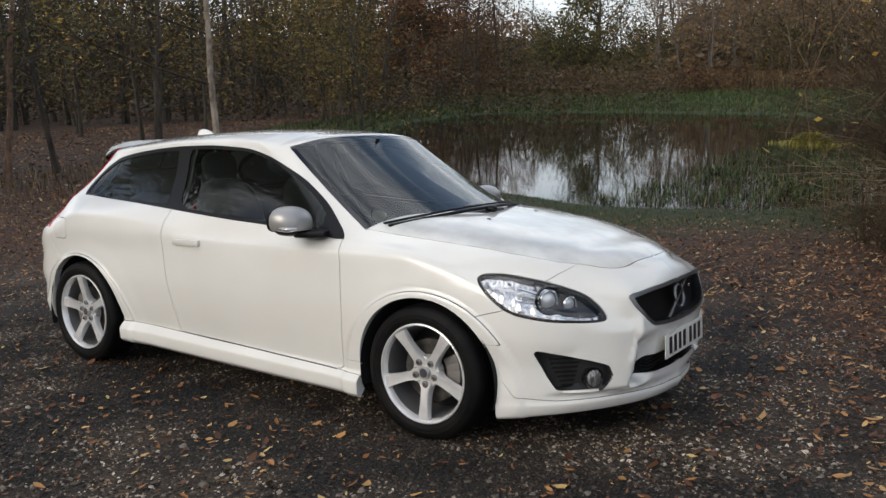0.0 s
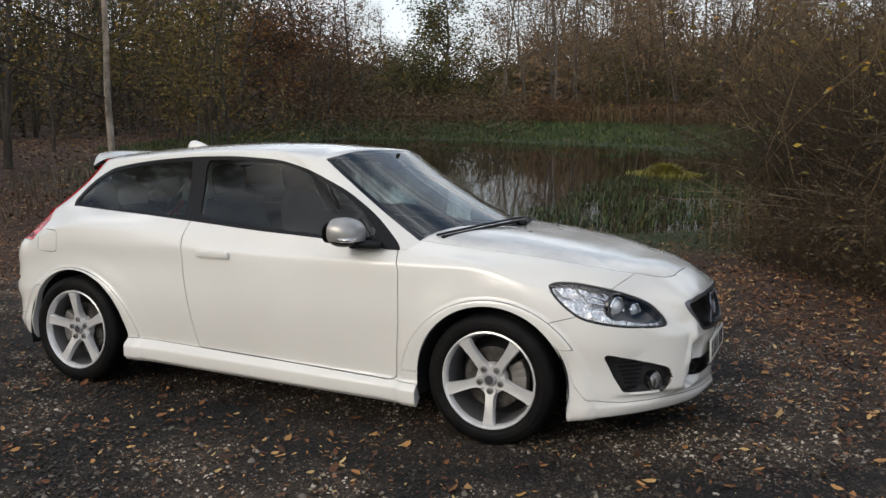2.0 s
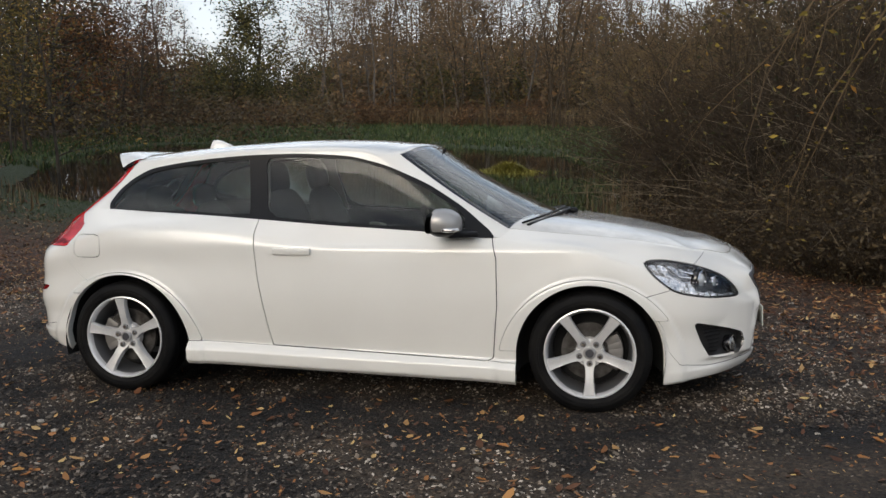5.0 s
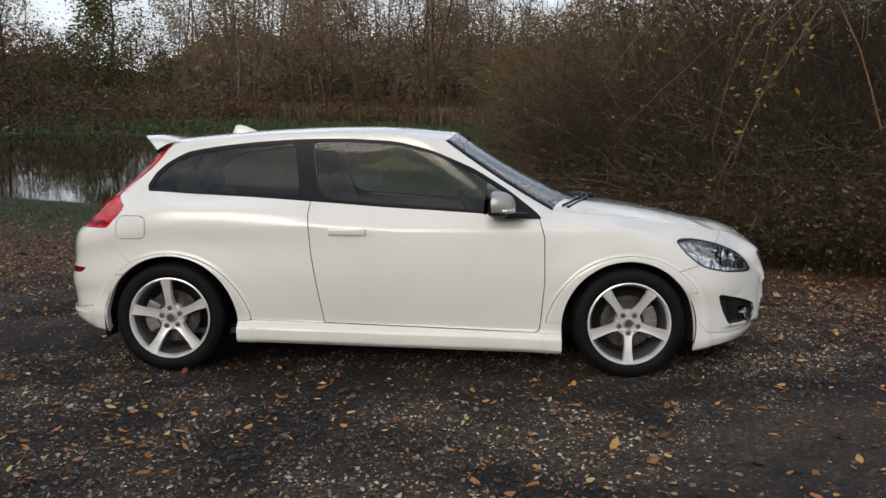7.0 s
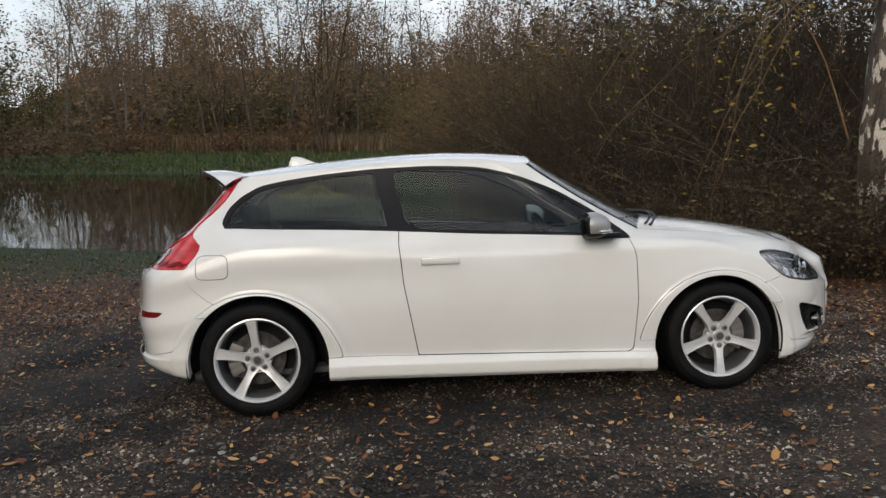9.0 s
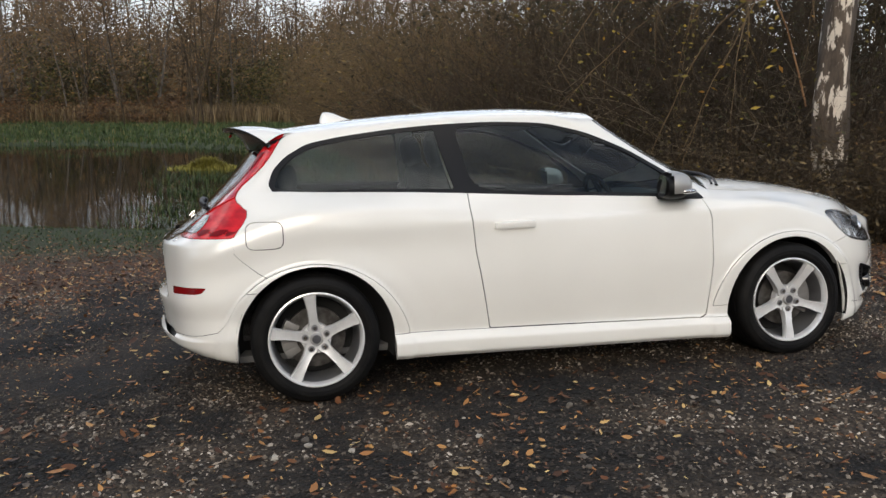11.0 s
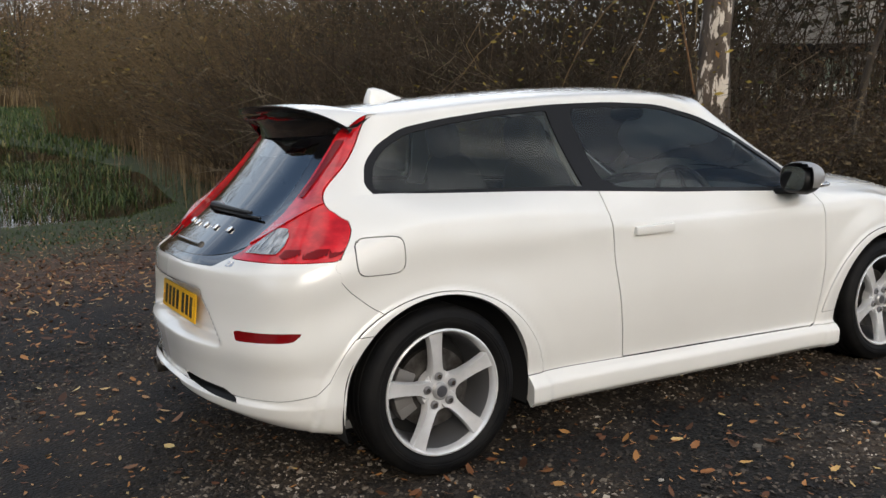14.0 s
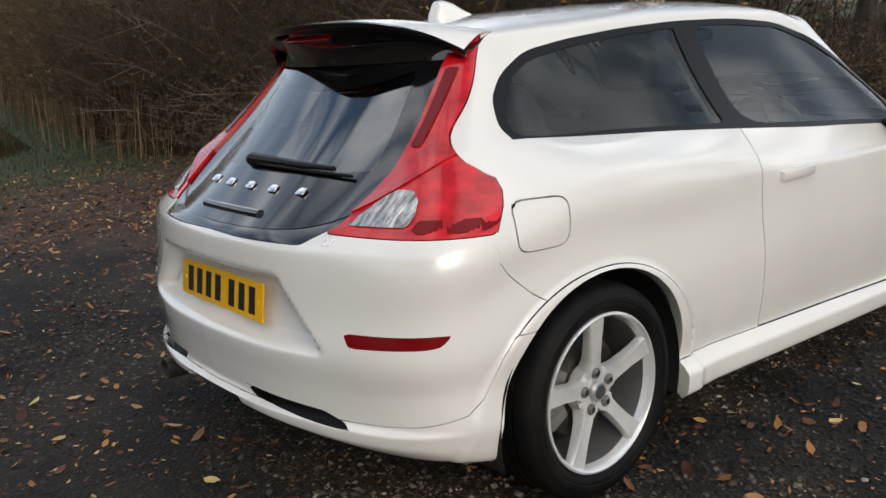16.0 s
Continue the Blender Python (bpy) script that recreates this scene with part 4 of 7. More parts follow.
part("roof_aerial", bm, PAINT, car, "white shark-fin roof aerial")

# ---------------------------------------------------------------- wheels
BADGE = mat("cap_grey", (0.10, 0.10, 0.11), 0.3, 0.4)


def make_wheel(side, x, spin, label):
    hub = new("wheel")
    hub.parent = car
    hub["label"] = label
    hub.matrix_basis = pose(x, side * 0.845, HUB_F if x > 0 else HUB_R, 0, 0, 0 if side < 0 else 180)
    bm = bmesh.new()
    prof = [(0.230, -0.010), (0.236, -0.020), (0.244, -0.024), (0.252, -0.031), (0.262, -0.0345), (0.266, -0.0335), (0.268, -0.036), (0.280, -0.0355), (0.282, -0.0335), (0.297, -0.029),
            (0.308, -0.020), (0.314, -0.008), (0.317, 0.006)]
    for g in (0.030, 0.070, 0.110, 0.150):
        prof += [(0.318, g - 0.004), (0.310, g - 0.003), (0.310, g + 0.003), (0.318, g + 0.004)]
    prof += [(0.315, 0.172), (0.30, 0.186), (0.262, 0.190), (0.230, 0.165)]
    lathe(bm, prof, 72)
    part("tyre", bm, RUBBER, hub, "black road tyre")
    bm = bmesh.new()
    lathe(bm, [(0.229, 0.000), (0.2375, -0.018), (0.236, -0.026), (0.230, -0.028), (0.224, -0.022), (0.220, -0.008), (0.216, 0.004)], 72)
    part("rim", bm, ALLOY, hub, "silver alloy rim")
    bm = bmesh.new()
    lathe(bm, [(0.216, 0.004), (0.211, 0.030), (0.203, 0.07), (0.199, 0.16), (0.10, 0.162)], 48)
    part("rim_barrel", bm, ALLOY_SHADED, hub, "silver inner barrel of the rim, coloured darker for shade")
    for k in range(5):
        bm = bmesh.new()
        rows = []
        for r, w, f, d in ((0.014, 0.012, 0.006, 0.045), (0.040, 0.034, 0.005, 0.046), (0.060, 0.036, 0.002, 0.046), (0.076, 0.0255, 0.000, 0.044), (0.105, 0.0225, -0.006, 0.038), (0.150, 0.0240, -0.012, 0.032), (0.195, 0.0290, -0.018, 0.028), (0.226, 0.0345, -0.021, 0.026)):
            rows.append([bm.verts.new(p) for p in ((-w, f + d, r), (-w * 0.99, f + 0.009, r), (-w * 0.84, f + 0.0005, r), (-w * 0.4, f + 0.0020, r), (w * 0.4, f + 0.0020, r), (w * 0.84, f + 0.0005, r), (w * 0.99, f + 0.009, r), (w, f + d, r))])
        for p, q in zip(rows, rows[1:]):
            for i in range(7):
                bm.faces.new((p[i], p[i + 1], q[i + 1], q[i]))
        bmesh.ops.transform(bm, matrix=Matrix.Rotation(radians(90 - (spin + 72 * k)), 4, "Y"), verts=bm.verts)
        part("spoke", bm, ALLOY, hub)
    bm = bmesh.new()
    lathe(bm, [(0.0, -0.002), (0.024, -0.001), (0.029, 0.004), (0.031, 0.012), (0.055, 0.012), (0.074, 0.014), (0.078, 0.05)], 40)
    part("hub_disc", bm, ALLOY, hub)
    bm = bmesh.new()
    lathe(bm, [(0.0, -0.010), (0.026, -0.009), (0.032, -0.003), (0.033, 0.008)], 28)
    part("hub_cap", bm, SATIN, hub, "satin hub cap with a dark centre")
    bm = bmesh.new()
    lathe(bm, [(0.0, -0.0115), (0.020, -0.011), (0.023, -0.008)], 20)
    part("cap_badge", bm, BADGE, hub)
    for k in range(5):
        a = radians(spin + 72 * k)
        c, s = 0.056 * math.cos(a), 0.056 * math.sin(a)
        bm = bmesh.new()
        rod(bm, (c, 0.013, s), (c, -0.0005, s), 0.0165, seg=16)
        part("bolt_seat", bm, ALLOY_SHADED, hub)
        bm = bmesh.new()
        rod(bm, (c, 0.03, s), (c, -0.0065, s), 0.0118, 0.0098, 6)
        part("wheel_bolt", bm, CHROME, hub)
    bm = bmesh.new()
    lathe(bm, [(0.075, 0.060), (0.150, 0.060), (0.150, 0.085), (0.075, 0.085)], 40, "Y", True)
    lathe(bm, [(0.0, 0.045), (0.070, 0.045), (0.076, 0.06)], 30)
    part("brake_disc", bm, STEEL, hub, "worn steel brake disc")
    bm = bmesh.new()
    for a0 in np.linspace(-28, 28, 5):
        box(bm, 0.095, 0.170, 0.045, 0.105, -0.022, 0.022, 0.008, Matrix.Rotation(radians(a0 + (0 if x > 0 else 180)), 4, "Y"))
    part("brake_caliper", bm, CALIPER, hub)
    bm = bmesh.new()
    lathe(bm, [(0.0, 0.150), (0.205, 0.150)], 32)
    part("back_plate", bm, LINER, hub)


for sd in (-1, 1):
    make_wheel(sd, AX_F, 270, "five-spoke silver alloy wheel on a black tyre")
    make_wheel(sd, AX_R, 90 + 6, "five-spoke silver alloy wheel on a black tyre")
for sd in (-1, 1):
    for ax in (AX_F, AX_R):
        a = np.linspace(-0.25, math.pi + 0.25, 40)
        arc = np.stack([ax + (ARCHES[ax][2] + 0.004) * np.cos(a), np.zeros(40), ARCHES[ax][1] + (ARCHES[ax][2] + 0.004) * np.sin(a)], 1)
        rows = np.stack([arc + np.array([0, sd * y, 0]) for y in (0.850, 0.72, 0.56)])
        rows[2, :, 0] = ax + (rows[2, :, 0] - ax) * 0.9
        sheet_object("arch_liner", *strip(np.concatenate([rows, (rows[2] * 0 + np.array([ax, sd * 0.56, 0.312]))[None]])), LINER, car)
bm = bmesh.new()
box(bm, -1.60, 1.98, -0.54, 0.54, 0.18, 0.21, 0.01)
box(bm, -0.90, 0.88, -0.79, 0.79, 0.165, 0.21, 0.01)
part("underbody", bm, LINER, car)
bm = bmesh.new()
box(bm, -1.98, -1.86, -0.55, 0.55, 0.315, 0.42, 0.02)
part("rear_valance", bm, PLASTIC, car, "dark inner valance above the exhaust")
bm = bmesh.new()
lathe(bm, [(0.030, 0.0), (0.036, -0.003), (0.038, 0.01), (0.038, 0.16), (0.030, 0.16), (0.030, 0.0)], 24, "X")
bmesh.ops.transform(bm, matrix=pose(-2.060, 0.46, 0.262), verts=bm.verts)
part("exhaust_pipe", bm, STEEL, car, "dull steel exhaust pipe")

# ---------------------------------------------------------------- mirrors, handles, wipers
for sd in (-1, 1):
    bm = bmesh.new()
    blob(bm, (0.575, sd * 0.925, 0.990), (0.092, 0.100, 0.073), 2.5, 28, 18)
    for v in bm.verts:
        k = (v.co.x - 0.575) / 0.092
        v.co.y -= sd * 0.025 * k * 0.5
        v.co.z -= 0.012 * max(0, k)
        if v.co.x < 0.515:
            v.co.x = 0.515 + (v.co.x - 0.515) * 0.15
    low_f = [f for f in bm.faces if f.calc_center_median().z < 0.948 or f.calc_center_median().x < 0.532]
    bmesh.ops.delete(bm, geom=low_f, context="FACES")
    mir = part("door_mirror", bm, SATIN, car, "satin silver door mirror with a black base")
    bm = bmesh.new()
    blob(bm, (0.570, sd * 0.922, 0.976), (0.076, 0.086, 0.060), 2.5, 32, 18)
    for v in bm.verts:
        if v.co.x < 0.512:
            v.co.x = 0.512
    part("mirror_base", bm, BLACK, mir)
    bm = bmesh.new()
    box(bm, -0.07, 0.09, -0.09, 0.07, -0.016, 0.016, 0.012, pose(0.63, sd * 0.83, 0.925, 0, 0, -sd * 25))
    part("mirror_arm", bm, BLACK, mir)
    bm = bmesh.new()
    for k in range(28):
        a = 2 * math.pi * k / 28
        bm.verts.new((0, 0.080 * math.copysign(abs(math.cos(a)) ** 0.7, math.cos(a)), 0.056 * math.copysign(abs(math.sin(a)) ** 0.7, math.sin(a))))
    bm.faces.new(bm.verts)
    bmesh.ops.transform(bm, matrix=pose(0.508, sd * 0.925, 0.988, 0, 6, sd * 12), verts=bm.verts)
    part("mirror_glass", bm, MIRROR, mir, "mirror glass", False)
    bm = bmesh.new()
    blob(bm, (0.612, sd * 0.985, 0.958), (0.055, 0.040, 0.015), 2.4, 18, 10)
    part("side_repeater", bm, CHROMELAMP, mir, "clear side repeater lens")
    bm = bmesh.new()
    box(bm, -0.108, 0.108, -0.013, 0.013, -0.018, 0.018, 0.008, pose(-0.285, sd * 0.874, 0.828, -sd * 4, 0, 0))
    part("door_handle", bm, PAINT, car, "white pull door handle")
    bm = bmesh.new()
    blob(bm, (-0.285, sd * 0.846, 0.835), (0.068, 0.010, 0.048), 2.1, 24, 10)
    part("handle_dish", bm, PAINT, car)
    bm = bmesh.new()
    rod(bm, (-0.372, sd * 0.872, 0.828), (-0.372, sd * 0.8815, 0.828), 0.008, seg=14)
    part("key_cylinder", bm, SATIN, car)
    for y0, z0 in ((0.0, 0.0),):
        bm = bmesh.new()
        blob(bm, (1.31, sd * 0.25, 0.968), (0.016, 0.012, 0.010), 2.4, 12, 8)
        part("washer_jet", bm, BLACK, car)
for y0, y1 in ((-0.66, -0.02), (-0.10, 0.52)):
    f = lambda y: Vector((1.155 - 0.42 * y * y + 0.012, y, 0.990 - 0.118 * y * y + 0.022))
    ys = np.linspace(y0, y1, 10)
    bm = bmesh.new()
    bent(bm, [f(a) for a in ys], 0.009)
    blob(bm, f(y1) + Vector((0.02, 0, -0.008)), (0.035, 0.03, 0.02), 2.2, 12, 8)
    arm = part("windscreen_wiper", bm, BLACK, car, "black windscreen wiper at rest")
    bm = bmesh.new()
    bent(bm, [f(a) + Vector((-0.03, 0, 0.012)) for a in ys], 0.006)
    part("wiper_blade", bm, BLACK, arm)
ys = np.linspace(-0.70, 0.70, 41)
c0 = np.stack([1.148 - 0.43 * ys ** 2, ys, 0.993 - 0.130 * ys ** 2], 1)
c1 = c0 + np.stack([0.055 - 0.03 * ys ** 2, 0 * ys, -0.008 + 0 * ys], 1)
sheet_object("cowl_panel", *strip(np.stack([c0 + np.array([-0.02, 0, 0.004]), c0 + np.array([0.0, 0, 0.006]), c1 + np.array([0, 0, 0.004]), c1 + np.array([0.002, 0, -0.01])])), BLACK, car)

# ---------------------------------------------------------------- cabin
hl = keep(upp, np.maximum(-1.32 - upp[0][:, 0], 0.99 - upp[0][:, 7]))
hl = sunk(hl, 0.03)
bare("headlining", joined(hl, flipped(hl)), LINING, car, "pale cloth headlining")
for sgn, x0 in ((-1, -0.10), (1, -0.10)):
    bm = bmesh.new()
    blob(bm, (x0 + 0.05, sgn * 0.36, 0.47), (0.27, 0.24, 0.10), 3.0, 24, 12)
    st = part("front_seat", bm, SEAT, car, "dark cloth front seat with a tall backrest")
    bm = bmesh.new()
    blob(bm, (0, 0, 0.32), (0.085, 0.235, 0.36), 3.0, 24, 16, pose(x0 - 0.26, sgn * 0.36, 0.50, 0, -16, 0))
    part("backrest", bm, SEAT, st)
    bm = bmesh.new()
    blob(bm, (0, 0, 0.10), (0.055, 0.125, 0.10), 2.8, 20, 12, pose(x0 - 0.45, sgn * 0.36, 1.12, 0, -10, 0))
    rod(bm, (x0 - 0.43, sgn * 0.30, 1.02), (x0 - 0.45, sgn * 0.30, 1.18), 0.008)
    rod(bm, (x0 - 0.43, sgn * 0.42, 1.02), (x0 - 0.45, sgn * 0.42, 1.18), 0.008)
    part("head_restraint", bm, SEAT, st)
    bm = bmesh.new()
    blob(bm, (-0.92, sgn * 0.30, 0.50), (0.24, 0.24, 0.09), 3.0, 20, 10)
    rs = part("rear_seat", bm, SEAT, car)
    bm = bmesh.new()
    blob(bm, (0, 0, 0.26), (0.08, 0.235, 0.30), 3.0, 20, 12, pose(-1.16, sgn * 0.30, 0.52, 0, -20, 0))
    part("backrest", bm, SEAT, rs)
    bm = bmesh.new()
    blob(bm, (-1.385, sgn * 0.30, 1.10), (0.05, 0.12, 0.075), 2.8, 18, 10)
    part("head_restraint", bm, SEAT, rs)
bm = bmesh.new()
blob(bm, (0.80, 0, 0.74), (0.27, 0.68, 0.19), 3.2, 40, 16)
part("dashboard", bm, CABIN, car)
bm = bmesh.new()
prof = [(0.185 + 0.016 * math.cos(a), 0.016 * math.sin(a)) for a in np.linspace(0, 2 * math.pi, 9)[:-1]]
lathe(bm, prof, 36, "X", True)
blob(bm, (0.02, 0, 0), (0.03, 0.07, 0.06), 2.4, 16, 10)
for a in (90, 210, 330):
    rod(bm, (0.015, 0.05 * math.cos(radians(a)), 0.05 * math.sin(radians(a))), (0, 0.18 * math.cos(radians(a)), 0.18 * math.sin(radians(a))), 0.016, 0.012, 8)
bmesh.ops.transform(bm, matrix=pose(0.43, -0.36, 0.87, 0, -25, 0), verts=bm.verts)
part("steering_wheel", bm, BLACK, car, "black steering wheel on the driver's side")
bm = bmesh.new()
blob(bm, (0.36, 0, 1.315), (0.025, 0.12, 0.035), 2.8, 20, 10)
rod(bm, (0.38, 0, 1.33), (0.40, 0, 1.385), 0.01)
part("inside_mirror", bm, BLACK, car)
bm = bmesh.new()
box(bm, -1.70, 0.9, -0.70, 0.70, 0.20, 0.235, 0.01)
box(bm, -1.90, -1.28, -0.56, 0.56, 0.235, 0.66, 0.05)
part("cabin_floor", bm, CABIN, car)

# ---------------------------------------------------------------- the ground, one sheet
rng = np.random.default_rng(7)
WATER_Z = -0.72
POND = [(-16, 17.5), (-12, 14.4), (-9, 13.1), (-6, 12.3), (-3, 11.2), (-0.5, 11.9), (0.9, 13.6), (1.6, 20), (0.6, 30), (-2, 40), (-8, 46), (-20, 48), (-27, 45), (-26, 36), (-21, 26)]


def lumps(x, y, scale, seed=0):
    """Smooth pseudo-random lumps between -1 and 1."""
    a = np.random.default_rng(seed).uniform(0, 6.28, 12)
    out = 0
    for k in range(6):
        th = a[k] * 1.7
        out = out + np.sin((x * math.cos(th) + y * math.sin(th)) * (1 + 0.37 * k) / scale + a[k + 6]) / (1 + 0.4 * k)
    return out / 3.2


def ground_z(x, y):
    x, y = np.asarray(x, float), np.asarray(y, float)
    s = -0.423 * x + 0.906 * y
    plane = -0.0647 * np.clip(s, -30, 40)
    land = np.maximum(plane, -0.60 + 0.0 * s) + 0.06 * lumps(x, y, 3.0, 3) * smooth01(7, 14, np.hypot(x, y)) 
    far = np.hypot(x, y)
    land = land + 0.012 * np.maximum(far - 60, 0) * smooth01(40, 90, y + 0.4 * np.abs(x)) + 12.0 * smooth01(110, 230, far) * smooth01(20, 120, y + 0.5 * np.abs(x)) * (1 - 0.7 * np.exp(-((np.degrees(np.arctan2(-x, y)) - 23.5) / 5.0) ** 2))
    q, w = 0.77 * x + 0.64 * y, 0.64 * x - 0.77 * y
    land = land + 1.7 * smooth01(8, 19, q) * smooth01(-9, 1, w)
    sd = poly_sd(x, y, POND)
    shelf = smooth01(-1.6, 0.9, sd)
    return (-1.25) * (1 - shelf) + land * shelf


def dark_at(x, y):
    """How much darker the gravel is: a strip beside the car, a soft patch behind it."""
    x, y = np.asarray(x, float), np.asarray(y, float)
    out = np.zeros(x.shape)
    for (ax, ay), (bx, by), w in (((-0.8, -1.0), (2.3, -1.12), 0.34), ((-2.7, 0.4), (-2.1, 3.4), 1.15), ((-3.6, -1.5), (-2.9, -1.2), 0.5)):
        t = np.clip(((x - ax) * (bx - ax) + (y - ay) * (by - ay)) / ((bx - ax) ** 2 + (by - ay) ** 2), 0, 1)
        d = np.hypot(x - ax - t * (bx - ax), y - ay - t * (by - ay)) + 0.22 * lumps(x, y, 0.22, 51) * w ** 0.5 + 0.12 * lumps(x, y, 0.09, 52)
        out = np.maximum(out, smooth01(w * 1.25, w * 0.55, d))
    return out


def spread(n, reach, core):
    t = np.linspace(-1, 1, n)
    return np.sign(t) * (core * np.abs(t) + (reach - core) * np.abs(t) ** 5)


gx, gy = np.meshgrid(spread(281, 420, 15) - 1.0, spread(281, 420, 15) + 3.0)
gz = ground_z(gx, gy)
near = smooth01(9, 5, np.hypot(gx, gy - 0))
gz = gz + near * (0.010 * lumps(gx, gy, 0.35, 5) + 0.012 * lumps(gx, gy, 1.1, 6)) * smooth01(0, 1.0, np.hypot(np.maximum(np.abs(gx) - 1.9, 0), np.maximum(np.abs(gy) - 0.9, 0)) + 0.25)
pts = np.stack([gx, gy, gz], -1)
gv, gf = strip(pts)
GRAVEL_EDGE = [(-30, -60), (40, -60), (14, -9), (6.8, -3.0), (4.3, -0.4), (3.2, 1.8), (1.6, 4.2), (-1.5, 4.6), (-3.6, 3.6), (-5.2, 2.0), (-7.5, 0.4), (-13, -2.0), (-30, -8)]
gravel_sd = poly_sd(gv[:, 0], gv[:, 1], GRAVEL_EDGE) + 0.5 * lumps(gv[:, 0], gv[:, 1], 0.8, 9)
pond_sd = poly_sd(gv[:, 0], gv[:, 1], POND) + 0.8 * lumps(gv[:, 0], gv[:, 1], 1.4, 11)
cover = np.zeros((len(gv), 4), np.float32)
cover[:, 0] = smooth01(1.2, -1.2, gravel_sd)
cover[:, 1] = smooth01(5.6, 2.0, pond_sd) + smooth01(22, 26, gv[:, 1] + 0.3 * gv[:, 0]) * smooth01(-34, -24, gv[:, 0]) + smooth01(20, 26, 0.77 * gv[:, 0] + 0.64 * gv[:, 1])
cover[:, 2] = dark_at(gv[:, 0], gv[:, 1])
cover[:, 3] = 1

GROUND = mat("gravel_and_leaf_litter", (0.06, 0.055, 0.05), 0.9)
at = GROUND.node_tree.nodes.new("ShaderNodeAttribute")
at.attribute_name = "cover"
sep = GROUND.node_tree.nodes.new("ShaderNodeSeparateColor")
link(GROUND, at, "Color", sep, "Color")
p = coords(GROUND)
vo = node(GROUND, "ShaderNodeTexVoronoi", Scale=62.0)
vo2 = node(GROUND, "ShaderNodeTexVoronoi", Scale=140.0)
no = node(GROUND, "ShaderNodeTexNoise", Scale=1.3, Detail=5.0, Roughness=0.6)
no2 = node(GROUND, "ShaderNodeTexNoise", Scale=38.0, Detail=4.0, Roughness=0.7)
for n in (vo, vo2, no, no2):
    link(GROUND, p, "Vector", n, "Vector")
stone = ramp(GROUND, (0.0, (0.013, 0.010, 0.007)), (0.45, (0.047, 0.036, 0.025)), (0.8, (0.086, 0.069, 0.051)), (1.0, (0.21, 0.18, 0.14)))
link(GROUND, vo, "Color", stone, "Fac")
patchy = ramp(GROUND, (0.42, (0.085, 0.072, 0.062)), (0.60, (0.95, 0.86, 0.77)))
link(GROUND, no, "Fac", patchy, "Fac")
mul = node(GROUND, "ShaderNodeMixRGB", Fac=1.0)
mul.blend_type = "MULTIPLY"
link(GROUND, stone, "Color", mul, "Color1")
link(GROUND, patchy, "Color", mul, "Color2")
litter = ramp(GROUND, (0.30, (0.022, 0.012, 0.007)), (0.5, (0.065, 0.036, 0.019)), (0.68, (0.12, 0.066, 0.032)))
link(GROUND, no2, "Fac", litter, "Fac")
turf = ramp(GROUND, (0.3, (0.012, 0.018, 0.006)), (0.7, (0.045, 0.062, 0.016)))
link(GROUND, no2, "Fac", turf, "Fac")
m1 = node(GROUND, "ShaderNodeMixRGB")
link(GROUND, sep, "Red", m1, "Fac")
no3 = node(GROUND, "ShaderNodeTexNoise", Scale=3.5, Detail=7.0, Roughness=0.72)
link(GROUND, p, "Vector", no3, "Vector")
blot = ramp(GROUND, (0.38, (0.30, 0.28, 0.26)), (0.62, (1.25, 1.20, 1.15)))
link(GROUND, no3, "Fac", blot, "Fac")
lm = node(GROUND, "ShaderNodeMixRGB", Fac=1.0)
lm.blend_type = "MULTIPLY"
link(GROUND, litter, "Color", lm, "Color1")
link(GROUND, blot, "Color", lm, "Color2")
link(GROUND, lm, "Color", m1, "Color1")
link(GROUND, mul, "Color", m1, "Color2")
m2 = node(GROUND, "ShaderNodeMixRGB")
link(GROUND, sep, "Green", m2, "Fac")
link(GROUND, m1, "Color", m2, "Color1")
link(GROUND, turf, "Color", m2, "Color2")
darken = node(GROUND, "ShaderNodeMixRGB", Color2=(0.40, 0.37, 0.34, 1))
darken.blend_type = "MULTIPLY"
link(GROUND, sep, "Blue", darken, "Fac")
link(GROUND, m2, "Color", darken, "Color1")
link(GROUND, darken, "Color", shader(GROUND), "Base Color")
bu = node(GROUND, "ShaderNodeBump", Strength=0.9, Distance=0.012)
link(GROUND, vo, "Distance", bu, "Height")
bu.invert = True
bu2 = node(GROUND, "ShaderNodeBump", Strength=0.5, Distance=0.006)
bu2.invert = True
link(GROUND, vo2, "Distance", bu2, "Height")
link(GROUND, bu, "Normal", bu2, "Normal")
link(GROUND, bu2, "Normal", shader(GROUND), "Normal")
ground = sheet_object("ground", gv, gf, GROUND)
ca = ground.data.attributes.new("cover", "FLOAT_COLOR", "POINT")
ca.data.foreach_set("color", cover.ravel())
tagged(ground, "dark damp gravel with leaf litter and grassy banks", "ground", kind="structure")

# ---------------------------------------------------------------- stones and leaves
PEBBLE = mat("pebbles", (0.09, 0.085, 0.08), 0.75)
isl = PEBBLE.node_tree.nodes.new("ShaderNodeNewGeometry")
pr = ramp(PEBBLE, (0.0, (0.021, 0.015, 0.010)), (0.35, (0.056, 0.043, 0.031)), (0.64, (0.125, 0.102, 0.078)), (0.84, (0.31, 0.275, 0.225)), (1.0, (0.56, 0.53, 0.47)))
link(PEBBLE, isl, "Random Per Island", pr, "Fac")
link(PEBBLE, pr, "Color", shader(PEBBLE), "Base Color")
pn = node(PEBBLE, "ShaderNodeTexNoise", Scale=1.3, Detail=5.0, Roughness=0.6)
link(PEBBLE, coords(PEBBLE), "Vector", pn, "Vector")
pd = ramp(PEBBLE, (0.43, (0.20, 0.17, 0.15)), (0.57, (1.05, 0.99, 0.92)))
link(PEBBLE, pn, "Fac", pd, "Fac")
pm = node(PEBBLE, "ShaderNodeMixRGB", Fac=1.0)
